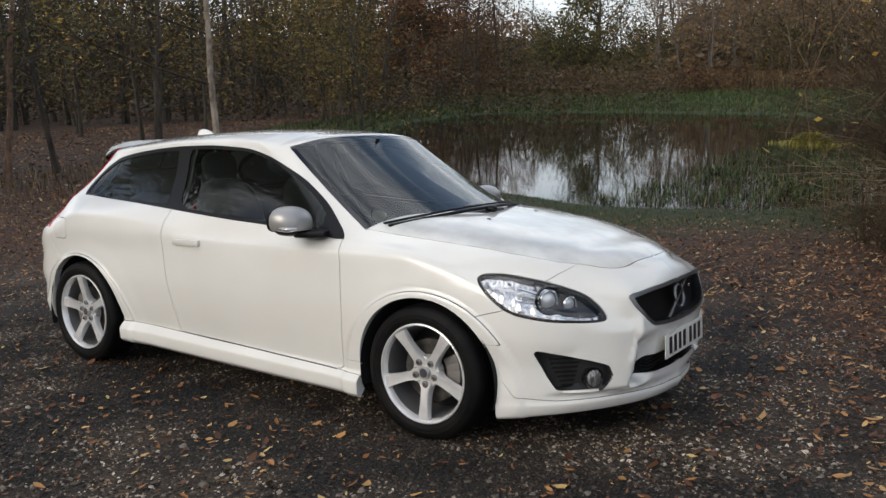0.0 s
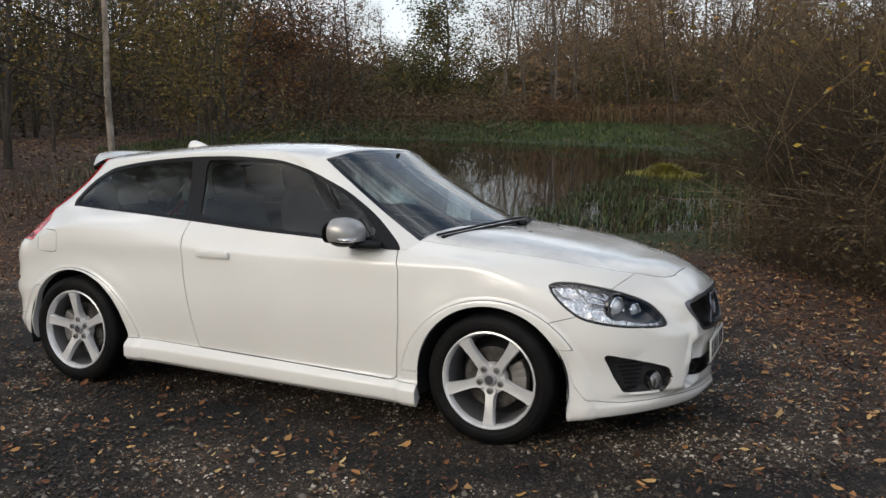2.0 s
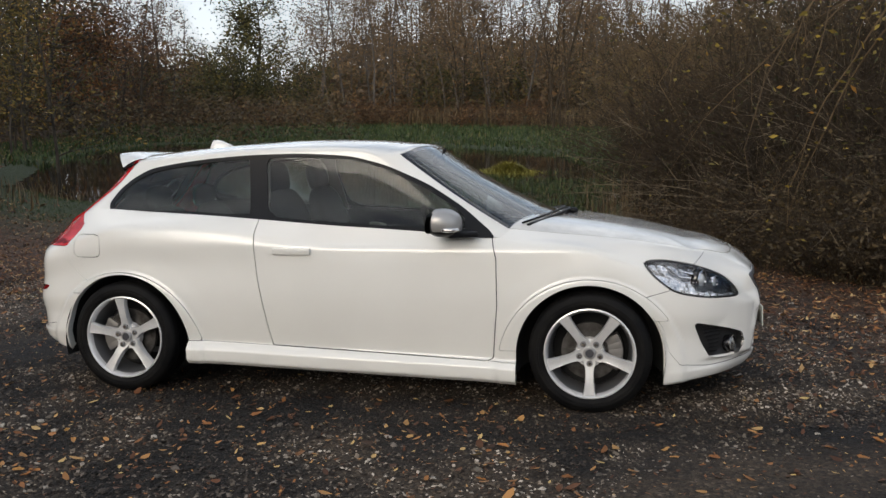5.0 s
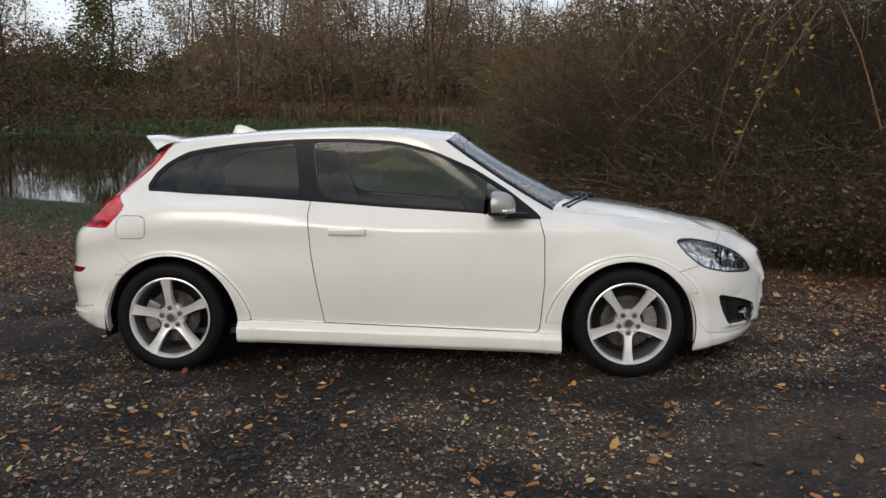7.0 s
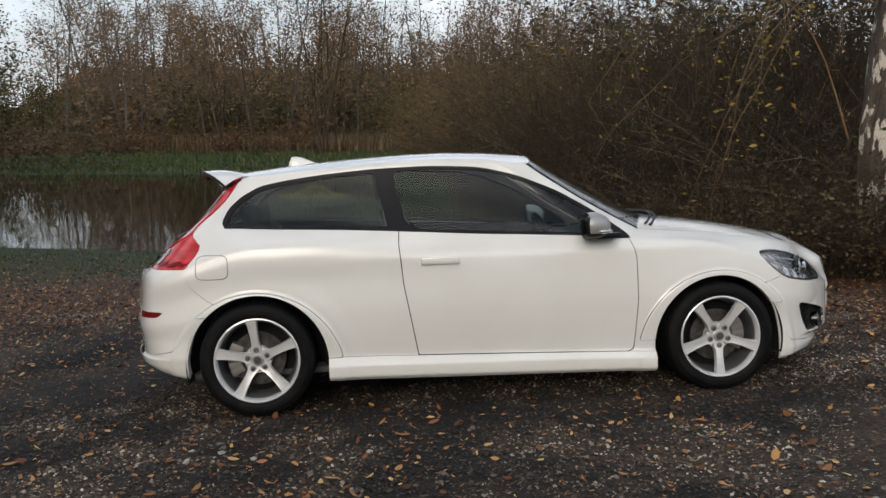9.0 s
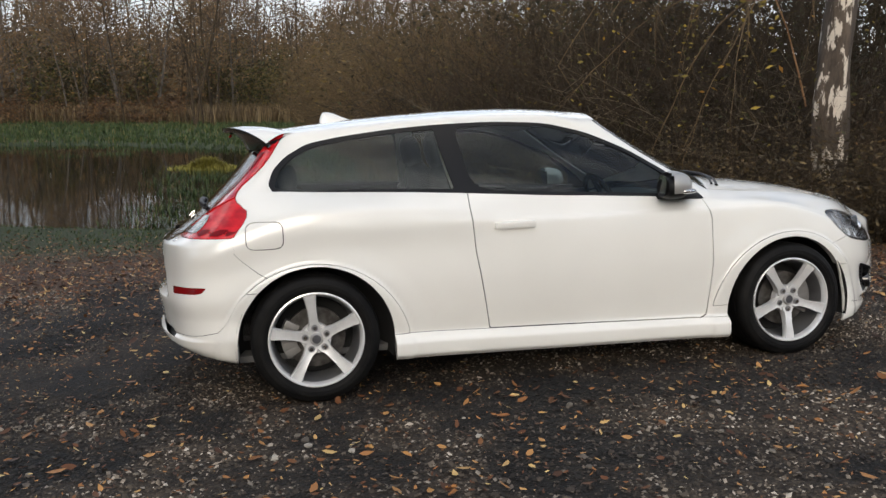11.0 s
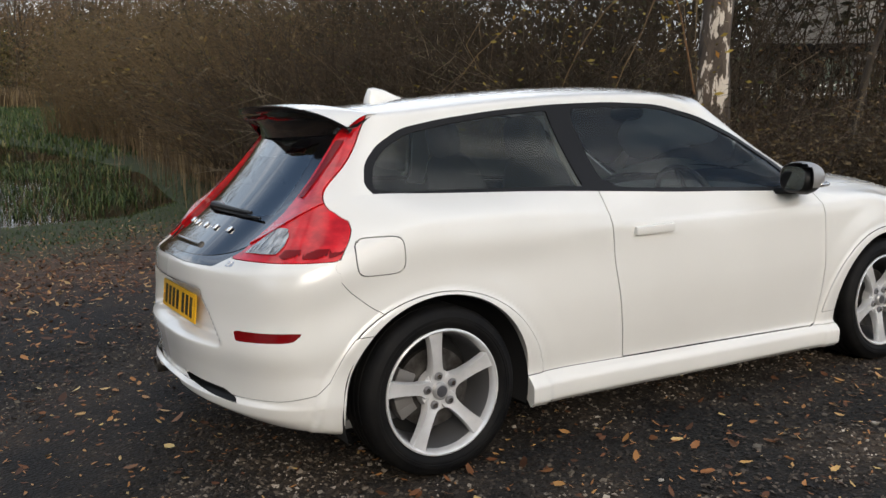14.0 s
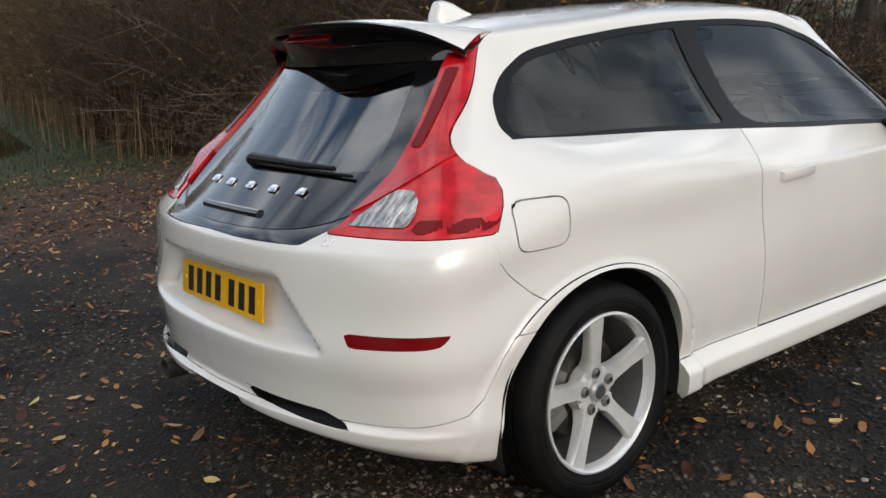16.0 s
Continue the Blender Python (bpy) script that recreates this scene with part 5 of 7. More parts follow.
pm.blend_type = "MULTIPLY"
link(PEBBLE, pr, "Color", pm, "Color1")
link(PEBBLE, pd, "Color", pm, "Color2")
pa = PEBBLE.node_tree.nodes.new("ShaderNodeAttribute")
pa.attribute_name = "patchy"
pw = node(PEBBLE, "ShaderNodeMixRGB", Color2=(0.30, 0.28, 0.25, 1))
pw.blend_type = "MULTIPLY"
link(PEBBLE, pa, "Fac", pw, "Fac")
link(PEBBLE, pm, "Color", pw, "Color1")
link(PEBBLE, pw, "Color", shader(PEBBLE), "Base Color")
bumped(PEBBLE, 180, 0.3, 0.002)


def leafmat(name, stops, rough=0.6):
    m = mat(name, stops[0][1], rough, 0, 0.35)
    g = m.node_tree.nodes.new("ShaderNodeNewGeometry")
    r = ramp(m, *stops)
    link(m, g, "Random Per Island", r, "Fac")
    n = node(m, "ShaderNodeTexNoise", Scale=3.0, Detail=2.0)
    link(m, coords(m), "Vector", n, "Vector")
    mx = node(m, "ShaderNodeMixRGB", Fac=0.35)
    mx.blend_type = "OVERLAY"
    link(m, r, "Color", mx, "Color1")
    link(m, n, "Fac", mx, "Color2")
    link(m, mx, "Color", shader(m), "Base Color")
    return m


FALLEN = leafmat("fallen_leaves", [(0.0, (0.045, 0.020, 0.010)), (0.35, (0.13, 0.050, 0.018)), (0.62, (0.30, 0.130, 0.040)), (0.85, (0.44, 0.23, 0.075)), (1.0, (0.56, 0.42, 0.17))], 0.55)


def turns(n, flat=0.0, g=rng):
    """n random frames (n x 3 x 3); flat: how nearly the third axis points up."""
    a, b, c = g.uniform(0, 2 * math.pi, n), g.uniform(0, 1, n), g.uniform(0, 2 * math.pi, n)
    tip = np.arccos(1 - 2 * b) * (1 - flat)
    up = np.stack([np.sin(tip) * np.cos(c), np.sin(tip) * np.sin(c), np.cos(tip)], 1)
    side = np.stack([np.cos(a), np.sin(a), np.zeros(n)], 1)
    e1 = side - up * (side * up).sum(1)[:, None]
    e1 /= np.linalg.norm(e1, axis=1)[:, None] + 1e-9
    return np.stack([e1, np.cross(up, e1), up], 1)


def scattered(shape_v, shape_f, at_, size, frames, squash=None, jitter=0.0, g=rng):
    """Many copies of a small shape as arrays: one mesh."""
    n, k = len(at_), len(shape_v)
    v = np.repeat(shape_v[None], n, 0)
    if squash is not None:
        v = v * squash[:, None, :]
    if jitter:
        v = v * (1 + jitter * g.uniform(-1, 1, v.shape))
    v = np.einsum("nki,nij->nkj", v * size[:, None, None], frames) + at_[:, None, :]
    f = shape_f[None] + (np.arange(n) * k)[:, None, None]
    return v.reshape(-1, 3), f.reshape(-1, shape_f.shape[1])


OCTA_V = np.array([(1, 0, 0), (0, 1, 0), (-1, 0, 0), (0, -1, 0), (0, 0, 1)], float)
OCTA_F = np.array([(0, 1, 4), (1, 2, 4), (2, 3, 4), (3, 0, 4)])
n = 190000
px = np.concatenate([rng.uniform(-4.8, 6.2, n * 2 // 3), rng.uniform(-6.5, 7, n - n * 2 // 3)])
py = np.concatenate([rng.uniform(-4.5, -0.2, n * 2 // 3), rng.uniform(-5.0, 5.5, n - n * 2 // 3)])
px = np.concatenate([px[:-36000], rng.uniform(-5.5, -1.6, 36000)])
py = np.concatenate([py[:-36000], rng.uniform(-0.8, 4.0, 36000)])
# the open ground before the car's nose
px[:30000], py[:30000] = rng.uniform(1.4, 5.2, 30000), rng.uniform(-2.6, 2.4, 30000)
sz = 0.0036 + 0.018 * rng.beta(1.0, 4.8, n)
at_ = np.stack([px, py, ground_z(px, py) + 0.002], 1)
pv, pf = scattered(OCTA_V, OCTA_F, at_, sz, turns(n, 0.75), np.stack([rng.uniform(0.8, 1.5, n), rng.uniform(0.7, 1.2, n), rng.uniform(0.4, 0.8, n)], 1), 0.25)
gravel = sheet_object("gravel", pv, pf, PEBBLE, smooth=False)
da = gravel.data.attributes.new("patchy", "FLOAT", "POINT")
da.data.foreach_set("value", np.repeat(dark_at(px, py), len(OCTA_V)).astype(np.float32))
tagged(gravel, "loose dark grey gravel stones strewn over the ground", "gravel", kind="stuff")

LEAF_V = np.array([(-1, 0, 0.10), (-0.35, -0.46, 0.0), (0.45, -0.40, 0.06), (1.05, 0, 0.22), (0.40, 0.42, 0.10), (-0.40, 0.44, 0.04), (0.0, 0, -0.04)], float)
LEAF_F = np.array([(0, 1, 6), (1, 2, 6), (2, 3, 6), (3, 4, 6), (4, 5, 6), (5, 0, 6)])
n = 12000
px, py = rng.uniform(-5.5, 6.0, n), rng.uniform(-5.2, 5.0, n)
clump = lumps(px, py, 0.55, 21) + 0.5 * lumps(px, py, 1.6, 22) + 0.35 * (px > 1.4)
ok = (rng.uniform(-1.0, 1.1, n) < clump) & ~((np.abs(px) < 1.9) & (np.abs(py) < 0.75))
px, py = px[ok], py[ok]
n = len(px)
at_ = np.stack([px, py, ground_z(px, py) + 0.014], 1)
lv, lf = scattered(LEAF_V, LEAF_F, at_, np.where(rng.uniform(0, 1, n) < 0.16, rng.uniform(0.026, 0.040, n), rng.uniform(0.010, 0.026, n)), turns(n, 0.80), None, 0.22)
n = 34000
px, py = rng.uniform(-5.0, 6.0, n), rng.uniform(-5.3, 4.0, n)
ok = rng.uniform(-1.2, 1.2, n) < lumps(px, py, 0.4, 25) + 0.4 * lumps(px, py, 1.3, 26)
px, py = px[ok], py[ok]
at_ = np.stack([px, py, ground_z(px, py) + 0.009], 1)
fv, ff = scattered(LEAF_V[[0, 1, 3, 4]], np.array([(0, 1, 2), (0, 2, 3)]), at_, rng.uniform(0.006, 0.016, len(px)), turns(len(px), 0.8), None, 0.3)
tagged(sheet_object("leaf_crumbs", fv, ff, FALLEN, smooth=False), "small brown crumbs of broken leaf among the gravel", "leaves", kind="stuff")
tagged(sheet_object("fallen_leaves", lv, lf, FALLEN, smooth=False), "brown and yellow fallen leaves lying on gravel", "leaves", kind="stuff")
n = 95000
px, py = rng.uniform(-15, 8, n), rng.uniform(-4.0, 11, n)
sd = poly_sd(px, py, GRAVEL_EDGE)
ok = (sd > -2.2 + 2.4 * rng.uniform(0, 1, n) ** 0.5) & (poly_sd(px, py, POND) > 0.8 + 5.0 * rng.uniform(0, 1, n))
px, py = px[ok], py[ok]
n = len(px)
at_ = np.stack([px, py, ground_z(px, py) + 0.012], 1)
lv, lf = scattered(LEAF_V[[0, 2, 3, 5]], np.array([(0, 1, 2), (0, 2, 3)]), at_, rng.uniform(0.014, 0.036, n), turns(n, 0.72), None, 0.25)
LITTER = leafmat("leaf_litter", [(0.0, (0.035, 0.013, 0.006)), (0.4, (0.105, 0.042, 0.017)), (0.70, (0.20, 0.084, 0.032)), (0.88, (0.34, 0.19, 0.075)), (1.0, (0.50, 0.36, 0.17))], 0.6)
tagged(sheet_object("leaf_litter", lv, lf, LITTER, smooth=False), "thick red-brown leaf litter at the edge of the gravel", "leaves", kind="stuff")

n = 26000
px, py = rng.uniform(-40, -11, n), rng.uniform(6, 50, n)
ok = poly_sd(px, py, POND) > 1.5
px, py = px[ok], py[ok]
n = len(px)
at_ = np.stack([px, py, ground_z(px, py) + 0.02], 1)
lv, lf = scattered(LEAF_V[[0, 2, 3, 5]], np.array([(0, 1, 2), (0, 2, 3)]), at_, rng.uniform(0.035, 0.09, n), turns(n, 0.7), None, 0.25)
tagged(sheet_object("bank_litter", lv, lf, LITTER, smooth=False), "brown leaf litter on the bank under the wood", "leaves", kind="stuff")

# ---------------------------------------------------------------- pond
WATER = mat("pond_water", (0.010, 0.010, 0.007), 0.03, 0.0, 0.5)
shader(WATER).inputs["IOR"].default_value = 1.40
p = coords(WATER)
w1 = node(WATER, "ShaderNodeTexNoise", Scale=2.2, Detail=4.0, Roughness=0.55)
link(WATER, p, "Vector", w1, "Vector")
wb = node(WATER, "ShaderNodeBump", Strength=0.10, Distance=0.012)
link(WATER, w1, "Fac", wb, "Height")
link(WATER, wb, "Normal", shader(WATER), "Normal")
bm = bmesh.new()
bm.faces.new([bm.verts.new((x * 1.06 + 0.6, 30 + (y - 30) * 1.10, WATER_Z)) for x, y in POND])
tagged(part("pond_water", bm, WATER, None, "", False), "still dark pond water mirroring the sky", "water", kind="structure")

# ---------------------------------------------------------------- plants: tools
def tubes(a, b, r0, r1, k=5):
    """Tapered twigs from points a to points b as arrays."""
    d = b - a
    d /= np.linalg.norm(d, axis=1)[:, None] + 1e-9
    h = np.where(np.abs(d[:, 2:3]) > 0.9, np.array([[1.0, 0, 0]]), np.array([[0, 0, 1.0]]))
    s = np.cross(d, h)
    s /= np.linalg.norm(s, axis=1)[:, None] + 1e-9
    t = np.cross(d, s)
    ang = 2 * math.pi * np.arange(k) / k
    ring = s[:, None] * np.cos(ang)[None, :, None] + t[:, None] * np.sin(ang)[None, :, None]
    v = np.concatenate([a[:, None] + ring * np.asarray(r0)[:, None, None], b[:, None] + ring * np.asarray(r1)[:, None, None]], 1)
    i = np.arange(k)
    f = np.stack([i, (i + 1) % k, (i + 1) % k + k, i + k], 1)
    f = f[None] + (np.arange(len(a)) * 2 * k)[:, None, None]
    return v.reshape(-1, 3), f.reshape(-1, 4)


def grow(base, height, radius, g, limbs=14, depth=2, lean=0.03, start=0.25, up=0.5, reach=0.45, wiggle=0.05, trunk_n=12, tilt=None):
    """A branch skeleton: arrays of starts, ends, radii, and the places where leaves sit."""
    segs, tips = [], []

    def shoot(p, d, length, r, n, level):
        pts, d = [np.array(p, float)], np.array(d, float)
        for i in range(n):
            d = d + g.normal(0, wiggle * (1 + level), 3) + np.array([0, 0, 0.05 * (level > 0) * up])
            d /= np.linalg.norm(d)
            pts.append(pts[-1] + d * length / n)
            f0, f1 = 1 - 0.85 * i / n, 1 - 0.85 * (i + 1) / n
            segs.append((pts[-2], pts[-1], r * f0, r * f1))
            if level >= depth - 1 and i >= n // 3:
                tips.append(pts[-1])
        if level < depth:
            m = limbs if level == 0 else max(3, limbs // 3)
            for j in range(m):
                t = start + (0.97 - start) * (j + g.uniform(0, 1)) / m if level == 0 else g.uniform(0.2, 1)
                q = pts[min(n, int(t * n))]
                a = g.uniform(0, 2 * math.pi)
                out = np.array([math.cos(a), math.sin(a), up * g.uniform(0.3, 1.3)])
                if level > 0:
                    out = out * 0.8 + d * 0.8
                out /= np.linalg.norm(out)
                shoot(q, out, length * (reach * (1.15 - 0.7 * t) if level == 0 else 0.5) * g.uniform(0.7, 1.25), r * (0.36 if level == 0 else 0.5) * (1.1 - 0.6 * t), 6 if level == 0 else 4, level + 1)

    ld = g.normal(0, lean, 2) if tilt is None else tilt
    shoot(base, (ld[0], ld[1], 1.0), height, radius, trunk_n, 0)
    return (*(np.array([s[i] for s in segs]) for i in range(4)), np.array(tips))


CARD_V = np.array([(-1.0, 0, 0), (0, -0.42, 0.06), (1.0, 0, 0), (0, 0.42, 0.06)], float)
CARD_F = np.array([(0, 1, 2, 3)])


def leaves(tips, n, size, throw, g, flat=0.2):
    c = tips[g.integers(0, len(tips), n)] + g.normal(0, throw, (n, 3))
    return scattered(CARD_V, CARD_F, c, size * g.uniform(0.5, 1.3, n), turns(n, flat, g), None, 0.25, g)


def bark(name, lo, hi, scale=6.0, stretch=(1, 1, 0.25)):
    m = mat(name, lo, 0.9)
    varied(m, lo, hi, scale, stretch=stretch, detail=6.0, rough=0.7)
    bumped(m, scale * 4, 0.6, 0.02, 4.0, stretch)
    return m


BARK = bark("dark_bark", (0.020, 0.016, 0.012), (0.085, 0.068, 0.050))
TWIG = bark("brown_twig", (0.022, 0.015, 0.008), (0.074, 0.049, 0.025), 3.0)
TWIG_GOLD = bark("golden_twig", (0.075, 0.049, 0.023), (0.19, 0.130, 0.062), 1.2)
TWIG_PALE = bark("pale_twig", (0.09, 0.072, 0.048), (0.24, 0.19, 0.125), 2.0)
TWIG_GREY = bark("grey_twig", (0.05, 0.043, 0.037), (0.15, 0.13, 0.11), 1.5)
PALEBARK = bark("silver_birch_bark", (0.10, 0.075, 0.055), (0.42, 0.36, 0.29), 5.0, (1, 1, 0.6))
REDBARK = bark("reddish_birch_bark", (0.045, 0.026, 0.017), (0.24, 0.15, 0.10), 5.0, (1, 1, 0.6))
BIRCHBARK = bark("old_birch_bark", (0.035, 0.026, 0.019), (0.13, 0.10, 0.075), 5.0)
bp = coords(BIRCHBARK, (1, 1, 0.30))
bn = node(BIRCHBARK, "ShaderNodeTexNoise", Scale=6.5, Detail=5.0, Roughness=0.62)
link(BIRCHBARK, bp, "Vector", bn, "Vector")
br = ramp(BIRCHBARK, (0.54, (0, 0, 0)), (0.565, (1, 1, 1)))
link(BIRCHBARK, bn, "Fac", br, "Fac")
bx = node(BIRCHBARK, "ShaderNodeMixRGB", Color2=(0.62, 0.55, 0.46, 1))
old = shader(BIRCHBARK).inputs["Base Color"].links[0].from_node
link(BIRCHBARK, br, "Color", bx, "Fac")
link(BIRCHBARK, old, "Color", bx, "Color1")
link(BIRCHBARK, bx, "Color", shader(BIRCHBARK), "Base Color")

L_YELLOW = leafmat("yellow_leaves", [(0.0, (0.085, 0.070, 0.015)), (0.5, (0.20, 0.15, 0.025)), (0.85, (0.36, 0.25, 0.035)), (1.0, (0.44, 0.22, 0.05))])
L_OLIVE = leafmat("olive_leaves", [(0.0, (0.020, 0.022, 0.007)), (0.5, (0.055, 0.055, 0.014)), (0.85, (0.12, 0.10, 0.022)), (1.0, (0.19, 0.14, 0.03))])
L_UNDER = leafmat("brown_undergrowth", [(0.0, (0.028, 0.020, 0.010)), (0.5, (0.068, 0.049, 0.022)), (0.9, (0.11, 0.075, 0.031)), (1.0, (0.15, 0.10, 0.038))])
L_RUST = leafmat("rust_leaves", [(0.0, (0.028, 0.015, 0.008)), (0.5, (0.075, 0.038, 0.015)), (0.85, (0.13, 0.062, 0.022)), (1.0, (0.20, 0.11, 0.04))])
L_DARK = leafmat("dark_leaves", [(0.0, (0.010, 0.012, 0.006)), (0.5, (0.028, 0.028, 0.010)), (0.9, (0.060, 0.045, 0.016)), (1.0, (0.10, 0.06, 0.02))])
L_HILL = leafmat("bare_hill_crowns", [(0.0, (0.085, 0.058, 0.034)), (0.5, (0.150, 0.101, 0.054)), (0.85, (0.22, 0.142, 0.066)), (1.0, (0.26, 0.14, 0.055))])
L_GOLD = leafmat("golden_brown_leaves", [(0.0, (0.032, 0.024, 0.011)), (0.5, (0.082, 0.060, 0.024)), (0.85, (0.15, 0.107, 0.040)), (1.0, (0.22, 0.145, 0.05))])
L_ORANGE = leafmat("orange_oak_leaves", [(0.0, (0.045, 0.020, 0.008)), (0.5, (0.13, 0.055, 0.018)), (0.85, (0.22, 0.095, 0.028)), (1.0, (0.30, 0.16, 0.05))])
L_MIXED = leafmat("mixed_autumn_leaves", [(0.0, (0.030, 0.026, 0.008)), (0.45, (0.090, 0.075, 0.016)), (0.8, (0.19, 0.135, 0.026)), (1.0, (0.28, 0.16, 0.035))])
GRASS = leafmat("green_sedge", [(0.0, (0.014, 0.028, 0.006)), (0.5, (0.034, 0.062, 0.012)), (0.85, (0.070, 0.098, 0.024)), (1.0, (0.16, 0.13, 0.05))])
STRAW = leafmat("dead_reed", [(0.0, (0.055, 0.036, 0.018)), (0.6, (0.125, 0.085, 0.043)), (1.0, (0.26, 0.19, 0.10))])
SEDGE_YELLOW = leafmat("yellow_sedge", [(0.0, (0.14, 0.13, 0.02)), (1.0, (0.34, 0.30, 0.06))])


def blades(px, py, height, width, g, lean=0.35, z=None):
    """Grass: bent two-piece blades as one array."""
    n = len(px)
    a = g.uniform(0, 2 * math.pi, n)
    d, s = np.stack([np.cos(a), np.sin(a), 0 * a], 1), np.stack([-np.sin(a), np.cos(a), 0 * a], 1)
    base = np.stack([px, py, ground_z(px, py) - 0.02 if z is None else z], 1)
    h, w = height[:, None], width[:, None]
    k = (g.uniform(0.1, 1, n) * lean)[:, None]
    up = np.array([[0, 0, 1.0]])
    mid = base + up * h * 0.6 + d * h * k * 0.35
    tip = base + up * h * (1 - 0.3 * k) + d * h * k
    v = np.stack([base - s * w, base + s * w, mid + s * w * 0.7, mid - s * w * 0.7, tip], 1).reshape(-1, 3)
    f = np.array([(0, 1, 2), (0, 2, 3), (3, 2, 4)])[None] + (np.arange(n) * 5)[:, None, None]
    return v, f.reshape(-1, 3)


# ---------------------------------------------------------------- grass, sedge and reeds
g = np.random.default_rng(31)
px, py = g.uniform(-16, 3.5, 60000), g.uniform(6.5, 18, 60000)
sd = poly_sd(px, py, POND)
ok = (sd > 0.05) & (sd < 3.4) & (g.uniform(-1, 0.9, 60000) < lumps(px, py, 0.6, 41) + 0.3)
bv, bf = blades(px[ok], py[ok], g.uniform(0.03, 0.09, ok.sum()), g.uniform(0.005, 0.010, ok.sum()), g, 1.1)
tagged(sheet_object("bank_grass", bv, bf, GRASS, smooth=False), "rough green grass along the near bank", "grass", kind="stuff")
cx, cy = g.uniform(-27, 2.5, 420), g.uniform(11, 47, 420)
cx[:100], cy[:100] = g.uniform(-3.4, 2.0, 100), g.uniform(11, 24, 100)
keep_c = (poly_sd(cx, cy, POND) < -0.3) & ((g.uniform(0, 1, 420) < 0.05) | (cx > -3.4) & (cy < 30) & (g.uniform(0, 1, 420) < 0.62) | (cy > 36) & (g.uniform(0, 1, 420) < 0.3))
cx, cy = cx[keep_c], cy[keep_c]
rep = 70
px = np.repeat(cx, rep) + g.normal(0, 0.45, len(cx) * rep)
py = np.repeat(cy, rep) + g.normal(0, 0.32, len(cx) * rep)
bv, bf = blades(px, py, g.uniform(0.06, 0.26, len(px)), g.uniform(0.007, 0.014, len(px)), g, 1.4, np.full(len(px), WATER_Z - 0.02))
tagged(sheet_object("sedge_tussocks", bv, bf, GRASS, smooth=False), "dark green sedge tussocks standing in the pond", "sedge", kind="stuff")
px, py = g.uniform(-60, 12, 120000), g.uniform(24, 100, 120000)
sd = poly_sd(px, py, POND)
ok = (sd > -1.2) & (sd < 38) & (px < 6 + 0.05 * py) & (px > -30 - 0.45 * (py - 30)) & (g.uniform(0, 1, 120000) < np.where(sd < 8, 1.0, 0.6))
bv, bf = blades(px[ok], py[ok], g.uniform(0.12, 0.34, ok.sum()) * np.where(py[ok] > 60, 1.6, 1.0), g.uniform(0.018, 0.04, ok.sum()), g, 0.7)
tagged(sheet_object("far_bank_grass", bv, bf, GRASS, smooth=False), "broad green belt of marsh grass beyond the pond", "grass", kind="stuff")
n = 16000
px, py = g.uniform(-52, 6, n), g.uniform(84, 104, n)
bv, bf = blades(px, py, g.uniform(0.8, 2.2, n), g.uniform(0.04, 0.08, n), g, 0.3)
tagged(sheet_object("dead_reeds", bv, bf, STRAW, smooth=False), "pale dead reeds in front of the far wood", "reeds", kind="stuff")
s = g.uniform(0, 1, 800)
bv, bf = blades(2.0 + 0.9 * s + g.normal(0, 0.5, 800), 9.8 + 14 * s, g.uniform(0.5, 1.6, 800), g.uniform(0.005, 0.009, 800), g, 0.3)
tagged(sheet_object("pale_stems", bv, bf, STRAW, smooth=False), "upright pale dead stems between scrub and sedge", "reeds", kind="stuff")
n = 3500
px, py = g.normal(-2.6, 0.42, n), g.normal(26.5, 0.42, n)
hump = np.exp(-((px + 2.6) ** 2 + (py - 26.5) ** 2) / 0.30)
bv, bf = blades(px, py, (0.12 + 0.42 * hump) * g.uniform(0.6, 1.1, n), g.uniform(0.010, 0.02, n), g, 1.3, np.full(n, WATER_Z))
tagged(sheet_object("yellow_tussock", bv, bf, SEDGE_YELLOW, smooth=False), "yellowing sedge tussock at the pond's edge", "sedge", kind="stuff")
n = 1300
px, py = g.uniform(-19, -11, n), g.uniform(6, 17, n)
bv, bf = blades(px, py, g.uniform(0.12, 0.5, n), g.uniform(0.008, 0.016, n), g, 0.6)
tagged(sheet_object("rank_grass", bv, bf, STRAW, smooth=False), "rank straw-coloured grass by the young trees", "grass", kind="stuff")


# ---------------------------------------------------------------- single trees
def trunk_skin(pts, radii, g, k=16, fine=5):
    """One closed, slightly knobbly bole along a line of points."""
    u = np.arange(len(pts), dtype=float)
    q = np.linspace(0, u[-1], (len(pts) - 1) * fine + 1)
    c, r = spline(u, pts, q), np.interp(q, u, radii)
    ang = 2 * math.pi * np.arange(k + 1) / k
    ph = g.uniform(0, 6.28, 4)
    knob = 1 + 0.09 * np.sin(3 * ang[None] + ph[0] + 2.1 * q[:, None]) + 0.07 * np.sin(5 * ang[None] - 1.7 * q[:, None] + ph[1]) + 0.03 * np.sin(2.3 * q[:, None] + ph[2])
    ring = np.stack([np.cos(ang), np.sin(ang), 0 * ang], 1)
    rows = c[:, None] + ring[None] * (r[:, None] * knob)[..., None]
    return strip(rows)


